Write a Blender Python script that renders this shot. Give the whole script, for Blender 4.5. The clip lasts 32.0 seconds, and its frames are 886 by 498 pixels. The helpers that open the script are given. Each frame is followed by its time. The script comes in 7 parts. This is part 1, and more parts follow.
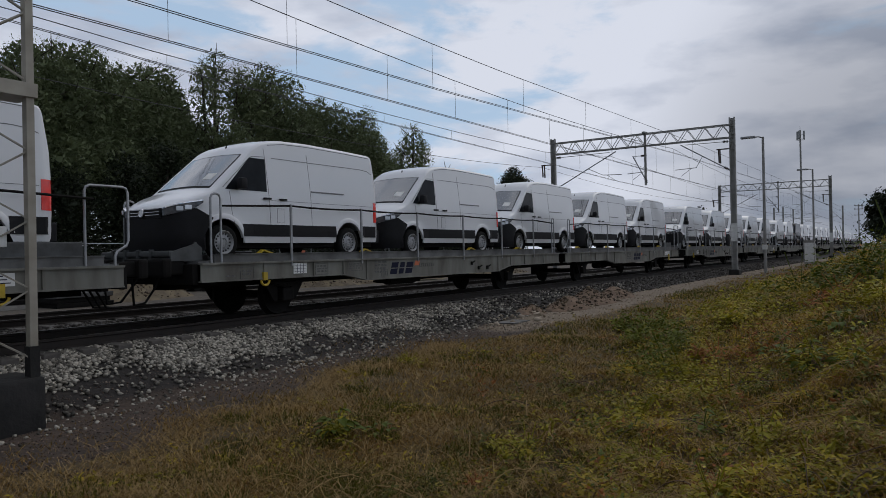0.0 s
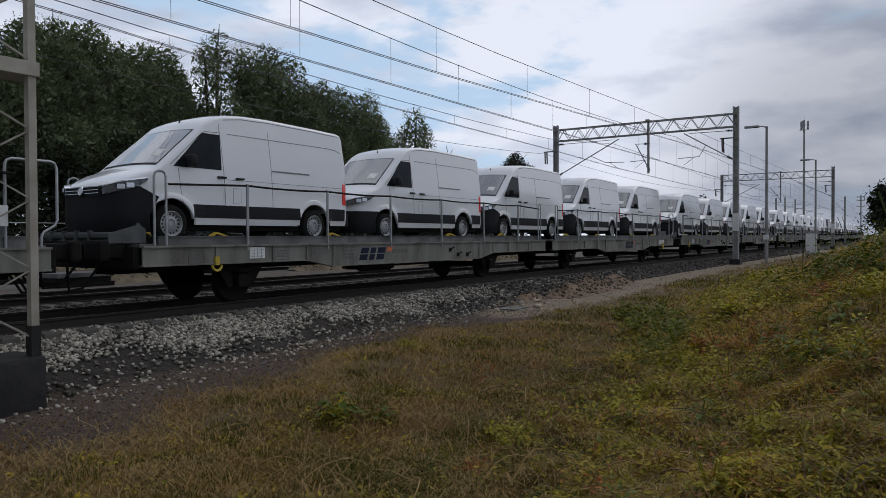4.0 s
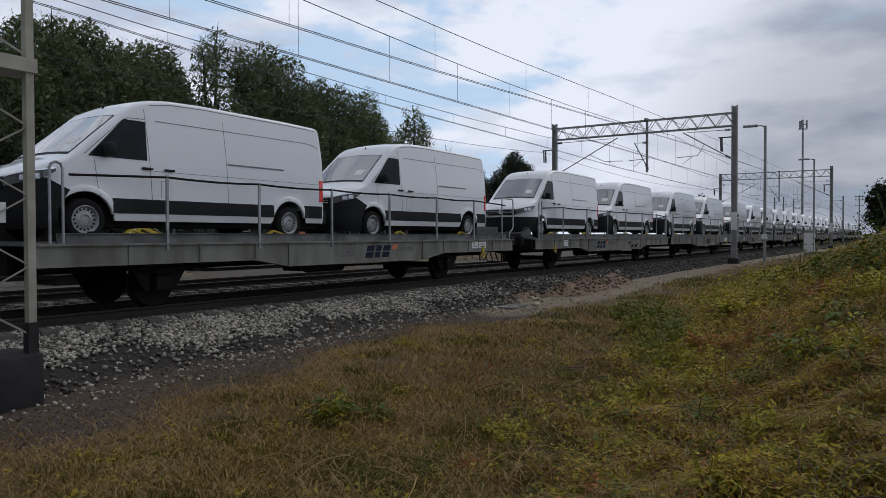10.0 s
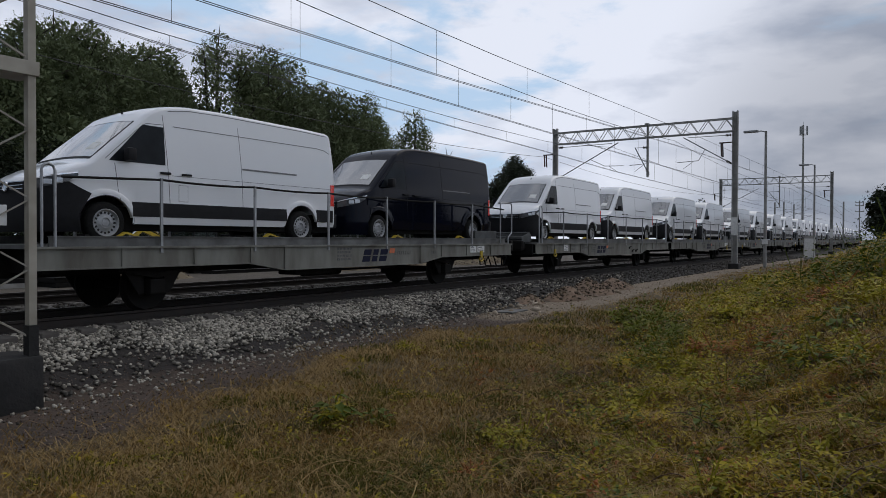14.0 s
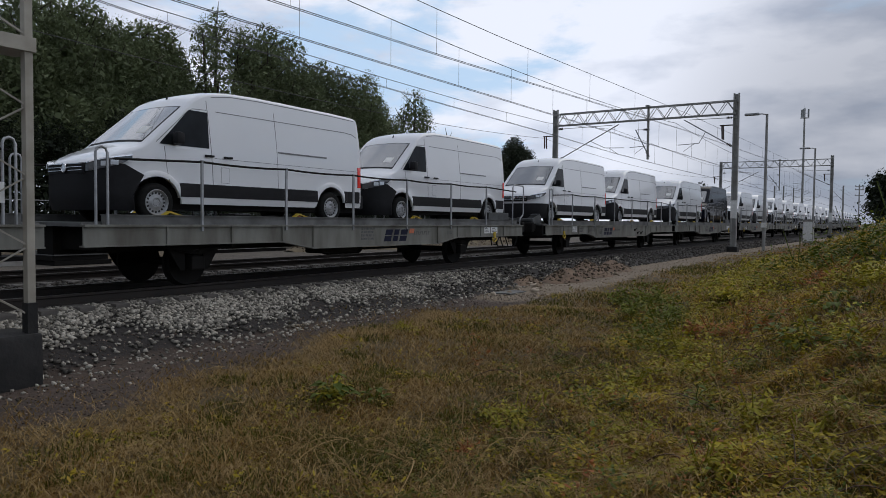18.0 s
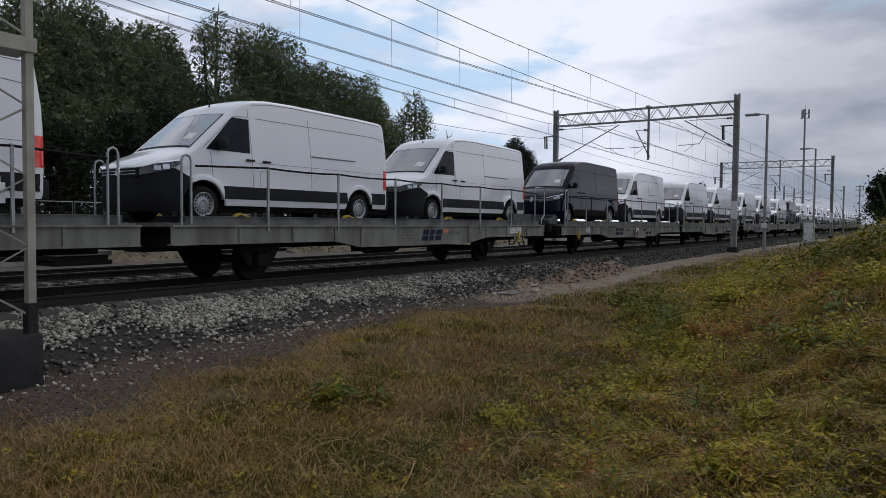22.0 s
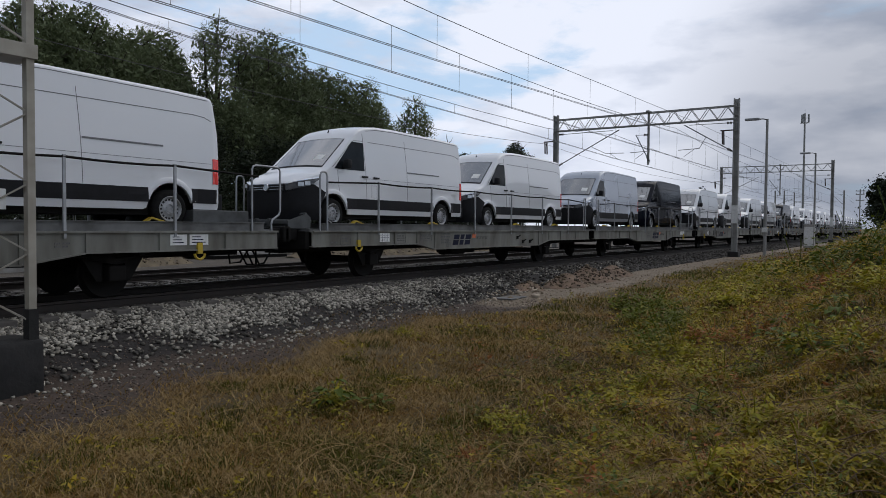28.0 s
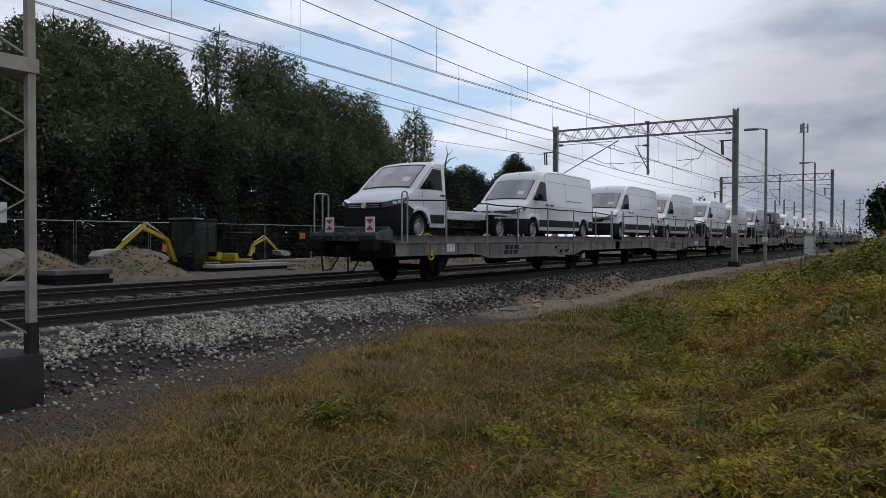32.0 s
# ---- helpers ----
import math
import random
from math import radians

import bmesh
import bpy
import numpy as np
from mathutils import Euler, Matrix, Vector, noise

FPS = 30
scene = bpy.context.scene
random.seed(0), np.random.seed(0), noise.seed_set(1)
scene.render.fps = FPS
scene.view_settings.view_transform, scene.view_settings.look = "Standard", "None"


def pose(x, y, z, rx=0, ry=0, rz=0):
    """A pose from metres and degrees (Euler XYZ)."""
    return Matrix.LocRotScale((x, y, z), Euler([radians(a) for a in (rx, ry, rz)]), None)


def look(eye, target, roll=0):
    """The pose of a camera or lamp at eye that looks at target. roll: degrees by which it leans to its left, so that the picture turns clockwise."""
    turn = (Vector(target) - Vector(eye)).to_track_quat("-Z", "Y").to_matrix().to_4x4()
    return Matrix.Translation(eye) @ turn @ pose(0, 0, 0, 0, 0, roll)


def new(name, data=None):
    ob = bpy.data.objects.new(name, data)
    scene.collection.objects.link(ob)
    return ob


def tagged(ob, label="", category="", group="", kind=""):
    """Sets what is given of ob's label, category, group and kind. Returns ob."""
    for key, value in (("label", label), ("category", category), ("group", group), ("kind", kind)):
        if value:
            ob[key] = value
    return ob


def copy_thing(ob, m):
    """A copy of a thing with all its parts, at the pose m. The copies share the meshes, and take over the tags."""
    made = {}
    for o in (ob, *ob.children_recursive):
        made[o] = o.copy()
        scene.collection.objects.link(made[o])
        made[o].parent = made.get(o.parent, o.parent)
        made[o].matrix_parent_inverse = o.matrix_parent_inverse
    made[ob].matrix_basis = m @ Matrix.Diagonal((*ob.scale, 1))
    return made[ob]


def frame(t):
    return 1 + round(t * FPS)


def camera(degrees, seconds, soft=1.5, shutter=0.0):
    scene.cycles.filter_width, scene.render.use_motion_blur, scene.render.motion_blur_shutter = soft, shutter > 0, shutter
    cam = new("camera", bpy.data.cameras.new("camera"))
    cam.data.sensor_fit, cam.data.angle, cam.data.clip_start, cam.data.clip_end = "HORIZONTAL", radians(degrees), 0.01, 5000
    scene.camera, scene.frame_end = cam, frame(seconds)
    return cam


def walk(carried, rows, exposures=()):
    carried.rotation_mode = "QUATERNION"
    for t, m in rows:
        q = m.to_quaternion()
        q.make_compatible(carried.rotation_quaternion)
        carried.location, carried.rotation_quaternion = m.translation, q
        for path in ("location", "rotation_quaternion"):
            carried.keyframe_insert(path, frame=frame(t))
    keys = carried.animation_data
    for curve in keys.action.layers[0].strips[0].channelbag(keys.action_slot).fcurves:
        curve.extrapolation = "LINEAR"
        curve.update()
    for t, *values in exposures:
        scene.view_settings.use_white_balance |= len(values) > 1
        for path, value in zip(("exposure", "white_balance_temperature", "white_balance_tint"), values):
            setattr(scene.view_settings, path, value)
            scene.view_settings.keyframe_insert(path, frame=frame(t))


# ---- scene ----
cam = camera(63.56, 32.0, soft=0.7)
PATH = [
    (0.0, pose(0.005, 0.000, 1.249, 90.248, 1.121, 33.629)),
    (0.5, pose(0.003, 0.002, 1.248, 90.118, 1.106, 33.586)),
    (1.0, pose(0.003, 0.002, 1.247, 89.478, 0.501, 33.562)),
    (1.5, pose(0.003, 0.001, 1.252, 89.712, 0.683, 33.606)),
    (2.0, pose(-0.000, 0.001, 1.255, 89.366, 0.339, 33.596)),
    (2.5, pose(0.001, 0.003, 1.255, 89.294, 0.413, 33.655)),
    (3.0, pose(-0.002, 0.001, 1.255, 89.118, 0.365, 33.648)),
    (3.5, pose(-0.008, 0.002, 1.256, 88.990, 0.264, 33.682)),
    (5.5, pose(0.002, 0.000, 1.253, 89.448, 0.317, 33.769)),
    (6.0, pose(0.000, 0.000, 1.255, 89.295, 0.309, 33.756)),
    (6.5, pose(-0.002, 0.001, 1.257, 89.382, 0.311, 33.762)),
    (7.0, pose(0.004, 0.004, 1.253, 89.235, 0.122, 33.795)),
    (7.5, pose(0.002, 0.002, 1.254, 89.260, -0.112, 33.759)),
    (8.0, pose(-0.001, 0.000, 1.252, 88.982, -0.100, 33.698)),
    (8.5, pose(0.000, 0.004, 1.250, 88.754, -0.028, 33.745)),
    (9.0, pose(0.000, 0.003, 1.253, 89.132, 0.079, 33.786)),
    (9.5, pose(0.013, -0.002, 1.233, 89.265, 0.558, 33.757)),
    (10.0, pose(0.008, 0.002, 1.248, 88.940, 0.121, 33.593)),
    (10.5, pose(0.004, -0.001, 1.259, 88.792, -0.104, 33.557)),
    (11.0, pose(-0.004, 0.003, 1.249, 89.383, -0.159, 33.603)),
    (11.5, pose(-0.003, 0.001, 1.256, 89.105, -0.306, 33.486)),
    (12.0, pose(-0.004, 0.002, 1.256, 89.545, -0.230, 33.478)),
    (12.5, pose(0.001, -0.000, 1.253, 89.386, -0.218, 33.498)),
    (13.0, pose(0.002, 0.002, 1.247, 89.913, 0.315, 33.532)),
    (13.5, pose(0.000, 0.001, 1.260, 89.751, -0.106, 33.612)),
    (14.0, pose(-0.004, 0.001, 1.260, 89.235, -0.150, 33.606)),
    (14.5, pose(0.003, 0.003, 1.251, 88.535, -0.251, 33.639)),
    (16.5, pose(-0.002, 0.003, 1.251, 87.634, -0.526, 33.572)),
    (17.0, pose(-0.005, 0.003, 1.253, 87.664, -0.555, 33.554)),
    (17.5, pose(-0.003, 0.001, 1.254, 87.670, -0.578, 33.558)),
    (18.0, pose(-0.003, 0.005, 1.254, 87.721, -0.572, 33.534)),
    (18.5, pose(-0.000, 0.005, 1.253, 87.514, -0.555, 33.550)),
    (19.0, pose(-0.001, 0.004, 1.252, 87.738, -0.513, 33.557)),
    (19.5, pose(0.003, 0.000, 1.250, 87.847, -0.465, 33.574)),
    (20.0, pose(0.001, 0.001, 1.253, 87.874, -0.462, 33.573)),
    (20.5, pose(-0.002, 0.006, 1.252, 87.733, -0.355, 33.579)),
    (21.0, pose(-0.001, 0.005, 1.251, 88.067, -0.171, 33.604)),
    (21.5, pose(0.001, 0.004, 1.250, 87.980, -0.279, 33.578)),
    (22.0, pose(-0.001, 0.003, 1.250, 87.767, -0.550, 33.570)),
    (22.5, pose(-0.001, 0.006, 1.251, 87.783, -0.598, 33.564)),
    (23.0, pose(-0.005, 0.003, 1.254, 88.228, -0.384, 33.509)),
    (23.5, pose(-0.008, 0.005, 1.255, 88.207, -0.504, 33.485)),
    (24.0, pose(-0.002, 0.001, 1.248, 88.370, -0.642, 33.480)),
    (24.5, pose(-0.004, 0.002, 1.251, 88.161, -0.635, 33.496)),
    (25.0, pose(-0.002, 0.005, 1.253, 88.347, -0.498, 33.483)),
    (25.5, pose(0.003, -0.001, 1.251, 88.094, -0.614, 33.528)),
    (27.5, pose(0.001, 0.004, 1.252, 88.032, -0.498, 33.632)),
    (28.0, pose(-0.001, 0.004, 1.251, 88.176, -0.432, 33.600)),
    (28.5, pose(-0.001, 0.001, 1.252, 88.211, -0.456, 33.617)),
    (29.0, pose(0.002, 0.002, 1.252, 88.395, -0.473, 33.624)),
    (29.5, pose(-0.003, 0.004, 1.253, 88.266, -0.574, 33.623)),
    (30.0, pose(-0.002, 0.002, 1.253, 88.428, -0.549, 33.614)),
    (30.5, pose(-0.003, 0.003, 1.254, 88.533, -0.529, 33.623)),
    (31.0, pose(-0.003, -0.000, 1.252, 88.567, -0.478, 33.567)),
    (31.5, pose(-0.008, 0.007, 1.256, 88.768, -0.413, 33.601)),
    (32.0, pose(-0.002, 0.002, 1.256, 89.063, -0.162, 33.621)),
]
walk(cam, PATH, ((0, -0.28), (1.5, -0.15), (3, -0.04), (6, -0.1), (9, -0.03), (14, -0.08), (17, 0.02), (19, 0.05), (22, 0.05), (26, 0.03), (29, 0.02), (32, 0.02)))

# ---- world, sun ----
world = bpy.data.worlds.new("world")
scene.world = world
world.use_nodes = True
wn, wl = world.node_tree.nodes, world.node_tree.links
wn.clear()
w_out = wn.new("ShaderNodeOutputWorld")
w_bg = wn.new("ShaderNodeBackground")
w_sky = wn.new("ShaderNodeTexSky")
w_sky.sky_type = 'NISHITA'
w_sky.sun_disc = False
w_sky.sun_elevation = radians(48)
w_sky.sun_rotation = radians(12)
w_sky.dust_density = 0.6
w_co = wn.new("ShaderNodeTexCoord")
w_map = wn.new("ShaderNodeMapping")
w_map.inputs["Scale"].default_value = (1.0, 1.0, 2.9)
w_map.inputs["Location"].default_value = (0.35, 0.1, 0.2)
w_n1 = wn.new("ShaderNodeTexNoise")
w_n1.inputs["Scale"].default_value = 4.4
w_n1.inputs["Detail"].default_value = 9.0
w_n1.inputs["Roughness"].default_value = 0.56
w_n1.inputs["Distortion"].default_value = 0.25
w_n2 = wn.new("ShaderNodeTexNoise")
w_n2.inputs["Scale"].default_value = 4.6
w_n2.inputs["Detail"].default_value = 7.0
w_n2.inputs["Roughness"].default_value = 0.5
w_dir = wn.new("ShaderNodeVectorMath")
w_dir.operation = 'DOT_PRODUCT'
w_dir.inputs[1].default_value = (0.10, 0.95, 0.28)
w_side = wn.new("ShaderNodeMapRange")
w_side.inputs["From Min"].default_value = 0.2
w_side.inputs["From Max"].default_value = 0.95
w_side.inputs["To Min"].default_value = 0.02
w_side.inputs["To Max"].default_value = 0.13
w_add = wn.new("ShaderNodeMath")
w_add.operation = 'ADD'
w_mask = wn.new("ShaderNodeMapRange")
w_mask.interpolation_type = 'SMOOTHSTEP'
w_mask.inputs["From Min"].default_value = 0.42
w_mask.inputs["From Max"].default_value = 0.56
w_ramp = wn.new("ShaderNodeValToRGB")
w_ramp.color_ramp.elements[0].position = 0.40
w_ramp.color_ramp.elements[0].color = (6.0, 6.7, 8.3, 1)
w_ramp.color_ramp.elements[1].position = 0.58
w_ramp.color_ramp.elements[1].color = (9.7, 10.2, 11.6, 1)
w_blue = wn.new("ShaderNodeMix")
w_blue.data_type = 'RGBA'
w_blue.inputs[0].default_value = 0.85
w_blue.inputs[7].default_value = (6.2, 8.3, 11.0, 1)
w_mix = wn.new("ShaderNodeMix")
w_mix.data_type = 'RGBA'
wl.new(w_co.outputs["Generated"], w_map.inputs["Vector"])
wl.new(w_map.outputs[0], w_n1.inputs["Vector"])
wl.new(w_map.outputs[0], w_n2.inputs["Vector"])
wl.new(w_co.outputs["Generated"], w_dir.inputs[0])
wl.new(w_dir.outputs["Value"], w_side.inputs["Value"])
wl.new(w_n1.outputs["Fac"], w_add.inputs[0])
wl.new(w_side.outputs[0], w_add.inputs[1])
# rifts of blue between the clouds, and a closed deck overhead
w_last = w_add.outputs[0]
for way, inner, outer, depth in (((-0.64, 0.75, 0.20), 0.995, 0.955, -0.085), ((-0.47, 0.80, 0.30), 0.998, 0.975, -0.10), ((-0.36, 0.88, 0.27), 0.9992, 0.993, -0.09), ((0.0, 0.0, 1.0), 0.7, 0.35, 0.12)):
    w_rift = wn.new("ShaderNodeVectorMath")
    w_rift.operation = 'DOT_PRODUCT'
    w_rift.inputs[1].default_value = Vector(way).normalized()
    w_rm = wn.new("ShaderNodeMapRange")
    w_rm.interpolation_type = 'SMOOTHSTEP'
    w_rm.inputs["From Min"].default_value, w_rm.inputs["From Max"].default_value = outer, inner
    w_rm.inputs["To Min"].default_value, w_rm.inputs["To Max"].default_value = 0.0, depth
    w_more = wn.new("ShaderNodeMath")
    w_more.operation = 'ADD'
    wl.new(w_co.outputs["Generated"], w_rift.inputs[0])
    wl.new(w_rift.outputs["Value"], w_rm.inputs["Value"])
    wl.new(w_last, w_more.inputs[0])
    wl.new(w_rm.outputs[0], w_more.inputs[1])
    w_last = w_more.outputs[0]
wl.new(w_last, w_mask.inputs["Value"])
wl.new(w_n2.outputs["Fac"], w_ramp.inputs[0])
wl.new(w_sky.outputs[0], w_blue.inputs[6])
wl.new(w_mask.outputs[0], w_mix.inputs[0])
wl.new(w_blue.outputs[2], w_mix.inputs[6])
wl.new(w_ramp.outputs[0], w_mix.inputs[7])
w_sep = wn.new("ShaderNodeSeparateXYZ")
w_el = wn.new("ShaderNodeMapRange")
w_el.inputs["From Min"].default_value = 0.3
w_el.inputs["From Max"].default_value = 0.95
w_el.inputs["To Min"].default_value = 1.0
w_el.inputs["To Max"].default_value = 0.78
w_dim = wn.new("ShaderNodeMix")
w_dim.data_type = 'RGBA'
w_dim.blend_type = 'MULTIPLY'
w_dim.inputs[0].default_value = 1.0
wl.new(w_co.outputs["Generated"], w_sep.inputs[0])
wl.new(w_sep.outputs["Z"], w_el.inputs["Value"])
wl.new(w_mix.outputs[2], w_dim.inputs[6])
wl.new(w_el.outputs[0], w_dim.inputs[7])
# a dark bank of cloud low over the far end of the line
w_far = wn.new("ShaderNodeVectorMath")
w_far.operation = 'DOT_PRODUCT'
w_far.inputs[1].default_value = (0.03, 0.999, 0.02)
w_fm = wn.new("ShaderNodeMapRange")
w_fm.interpolation_type = 'SMOOTHSTEP'
w_fm.inputs["From Min"].default_value = 0.915
w_fm.inputs["From Max"].default_value = 0.995
w_fm.inputs["To Min"].default_value = 1.0
w_fm.inputs["To Max"].default_value = 0.57
w_fd = wn.new("ShaderNodeMix")
w_fd.data_type = 'RGBA'
w_fd.blend_type = 'MULTIPLY'
w_fd.inputs[0].default_value = 1.0
wl.new(w_co.outputs["Generated"], w_far.inputs[0])
wl.new(w_far.outputs["Value"], w_fm.inputs["Value"])
wl.new(w_dim.outputs[2], w_fd.inputs[6])
wl.new(w_fm.outputs[0], w_fd.inputs[7])
# the sky turned away from the veiled sun is duller
w_sunny = wn.new("ShaderNodeVectorMath")
w_sunny.operation = 'DOT_PRODUCT'
w_sunny.inputs[1].default_value = (0.139, 0.655, 0.743)
w_sm = wn.new("ShaderNodeMapRange")
w_sm.interpolation_type = 'SMOOTHSTEP'
w_sm.inputs["From Min"].default_value, w_sm.inputs["From Max"].default_value = -0.6, 0.42
w_sm.inputs["To Min"].default_value, w_sm.inputs["To Max"].default_value = 0.34, 1.0
w_sd = wn.new("ShaderNodeMix")
w_sd.data_type = 'RGBA'
w_sd.blend_type = 'MULTIPLY'
w_sd.inputs[0].default_value = 1.0
wl.new(w_co.outputs["Generated"], w_sunny.inputs[0])
wl.new(w_sunny.outputs["Value"], w_sm.inputs["Value"])
wl.new(w_fd.outputs[2], w_sd.inputs[6])
wl.new(w_sm.outputs[0], w_sd.inputs[7])
wl.new(w_sd.outputs[2], w_bg.inputs["Color"])
wl.new(w_bg.outputs[0], w_out.inputs["Surface"])
w_bg.inputs["Strength"].default_value = 0.085

sun = new("sun", bpy.data.lights.new("sun", 'SUN'))
sun.data.energy = 0.55
sun.data.angle = radians(48)
sun.data.color = (1.0, 0.93, 0.82)
sun.matrix_world = look((0, 0, 0), (-0.139, -0.655, -0.743))


# ---- materials ----
def mat(name, a, b=None, scale=4.0, rough=0.6, metal=0.0, bump=0.0, bump_scale=60.0, stretch=(1, 1, 1), rough_var=0.1, lo=0.35, hi=0.65, coat=0.0, space="Object", spec=0.5):
    m = bpy.data.materials.new(name)
    m.use_nodes = True
    n, l = m.node_tree.nodes, m.node_tree.links
    p = n["Principled BSDF"]
    b = b or tuple(c * 0.8 for c in a)
    co = n.new("ShaderNodeTexCoord")
    mp = n.new("ShaderNodeMapping")
    mp.inputs["Scale"].default_value = stretch
    l.new(co.outputs[space], mp.inputs["Vector"])
    t1 = n.new("ShaderNodeTexNoise")
    t1.inputs["Scale"].default_value = scale
    t1.inputs["Detail"].default_value = 6
    l.new(mp.outputs[0], t1.inputs["Vector"])
    r = n.new("ShaderNodeValToRGB")
    r.color_ramp.elements[0].position, r.color_ramp.elements[1].position = lo, hi
    r.color_ramp.elements[0].color, r.color_ramp.elements[1].color = (*b, 1), (*a, 1)
    l.new(t1.outputs["Fac"], r.inputs[0])
    l.new(r.outputs[0], p.inputs["Base Color"])
    mr = n.new("ShaderNodeMapRange")
    mr.inputs["To Min"].default_value = max(0.02, rough - rough_var)
    mr.inputs["To Max"].default_value = min(1.0, rough + rough_var)
    l.new(t1.outputs["Fac"], mr.inputs["Value"])
    l.new(mr.outputs[0], p.inputs["Roughness"])
    p.inputs["Metallic"].default_value = metal
    p.inputs["Coat Weight"].default_value = coat
    p.inputs["Specular IOR Level"].default_value = spec
    if bump:
        t2 = n.new("ShaderNodeTexNoise")
        t2.inputs["Scale"].default_value = bump_scale
        t2.inputs["Detail"].default_value = 4
        l.new(mp.outputs[0], t2.inputs["Vector"])
        bp = n.new("ShaderNodeBump")
        bp.inputs["Strength"].default_value = bump
        bp.inputs["Distance"].default_value = 0.02
        l.new(t2.outputs["Fac"], bp.inputs["Height"])
        l.new(bp.outputs[0], p.inputs["Normal"])
    return m


def leafy(name, ramp, patch_scale=0.35, patch=0.5, rough=0.6, trans=0.25):
    """Foliage: each leaf or blade takes its own colour, drifting in patches."""
    m = bpy.data.materials.new(name)
    m.use_nodes = True
    n, l = m.node_tree.nodes, m.node_tree.links
    p = n["Principled BSDF"]
    g = n.new("ShaderNodeNewGeometry")
    co = n.new("ShaderNodeTexCoord")
    t = n.new("ShaderNodeTexNoise")
    t.inputs["Scale"].default_value = patch_scale
    t.inputs["Detail"].default_value = 3
    l.new(co.outputs["Object"], t.inputs["Vector"])
    mr = n.new("ShaderNodeMapRange")
    mr.inputs["From Min"].default_value, mr.inputs["From Max"].default_value = 0.3, 0.7
    l.new(t.outputs["Fac"], mr.inputs["Value"])
    mx = n.new("ShaderNodeMix")
    mx.inputs[0].default_value = patch
    l.new(g.outputs["Random Per Island"], mx.inputs[2])
    l.new(mr.outputs[0], mx.inputs[3])
    r = n.new("ShaderNodeValToRGB")
    els = r.color_ramp.elements
    for i, (pos, c) in enumerate(ramp):
        e = els[i] if i < 2 else els.new(pos)
        e.position = pos
        e.color = (*c, 1)
    l.new(mx.outputs[0], r.inputs[0])
    l.new(r.outputs[0], p.inputs["Base Color"])
    p.inputs["Roughness"].default_value = rough
    p.inputs["Specular IOR Level"].default_value = 0.25
    p.inputs["Transmission Weight"].default_value = 0.0
    if trans:
        tr = n.new("ShaderNodeBsdfTranslucent")
        l.new(r.outputs[0], tr.inputs["Color"])
        ms = n.new("ShaderNodeMixShader")
        ms.inputs[0].default_value = trans
        l.new(p.outputs[0], ms.inputs[1])
        l.new(tr.outputs[0], ms.inputs[2])
        l.new(ms.outputs[0], n["Material Output"].inputs["Surface"])
    return m


def stones(name, ramp, rough=0.85, patch=0.0, patch_scale=1.2):
    return leafy(name, ramp, patch_scale, patch, rough, 0.0)


WHITE = mat("white_paint", (0.66, 0.668, 0.68), (0.64, 0.65, 0.664), 0.9, 0.3, rough_var=0.04, coat=0.8)
SILVER = mat("silver_paint", (0.34, 0.37, 0.42), (0.30, 0.33, 0.38), 1.3, 0.3, 0.5, coat=0.4)
BLACKP = mat("black_paint", (0.0035, 0.0045, 0.011), (0.003, 0.0038, 0.008), 1.3, 0.08, rough_var=0.03, spec=0.13)
PLASTIC = mat("black_plastic", (0.012, 0.012, 0.014), (0.008, 0.008, 0.009), 8, 0.6, bump=0.05, bump_scale=300, spec=0.2)
RUBBER = mat("rubber", (0.008, 0.008, 0.008), (0.012, 0.012, 0.011), 20, 0.85, spec=0.15)
RIM = mat("rim_silver", (0.33, 0.335, 0.34), (0.24, 0.245, 0.25), 12, 0.45, 0.4)
DARKHOLE = mat("rim_slots", (0.012, 0.012, 0.013), None, 10, 0.8)
CHROME = mat("chrome", (0.75, 0.76, 0.78), None, 10, 0.15, 1.0)
SEAM = mat("panel_gap", (0.17, 0.17, 0.175), None, 10, 0.7)
GLASS = mat("dark_glass", (0.018, 0.021, 0.024), (0.012, 0.014, 0.016), 3, 0.06, rough_var=0.02, spec=0.08)
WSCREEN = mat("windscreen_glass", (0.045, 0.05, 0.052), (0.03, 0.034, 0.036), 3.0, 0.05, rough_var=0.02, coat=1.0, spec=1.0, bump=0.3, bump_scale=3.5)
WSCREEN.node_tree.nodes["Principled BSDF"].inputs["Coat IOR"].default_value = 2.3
PAPER = mat("paper", (0.75, 0.75, 0.72), None, 5, 0.8)
LAMPGLASS = mat("lamp_glass", (0.10, 0.104, 0.11), (0.03, 0.032, 0.036), 6, 0.08, coat=0.3)
LAMPLENS = mat("lamp_reflector", (0.75, 0.77, 0.80), (0.6, 0.62, 0.65), 14, 0.2, 0.6)
TAILRED = mat("tail_red", (0.82, 0.03, 0.016), (0.68, 0.02, 0.012), 9, 0.2, coat=0.5)
WAGON = mat("wagon_paint", (0.185, 0.185, 0.16), (0.085, 0.078, 0.062), 2.2, 0.65, bump=0.08, bump_scale=25, stretch=(1, 1, 0.28), lo=0.32, hi=0.6)
WAGONDK = mat("wagon_deck_steel", (0.15, 0.15, 0.147), (0.07, 0.07, 0.067), 2.2, 0.55, 0.25, bump=0.1, bump_scale=40)
GALV = mat("galvanised", (0.36, 0.37, 0.38), (0.25, 0.255, 0.26), 5, 0.5, 0.6)
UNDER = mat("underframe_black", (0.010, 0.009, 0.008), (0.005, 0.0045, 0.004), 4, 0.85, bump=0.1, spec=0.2)
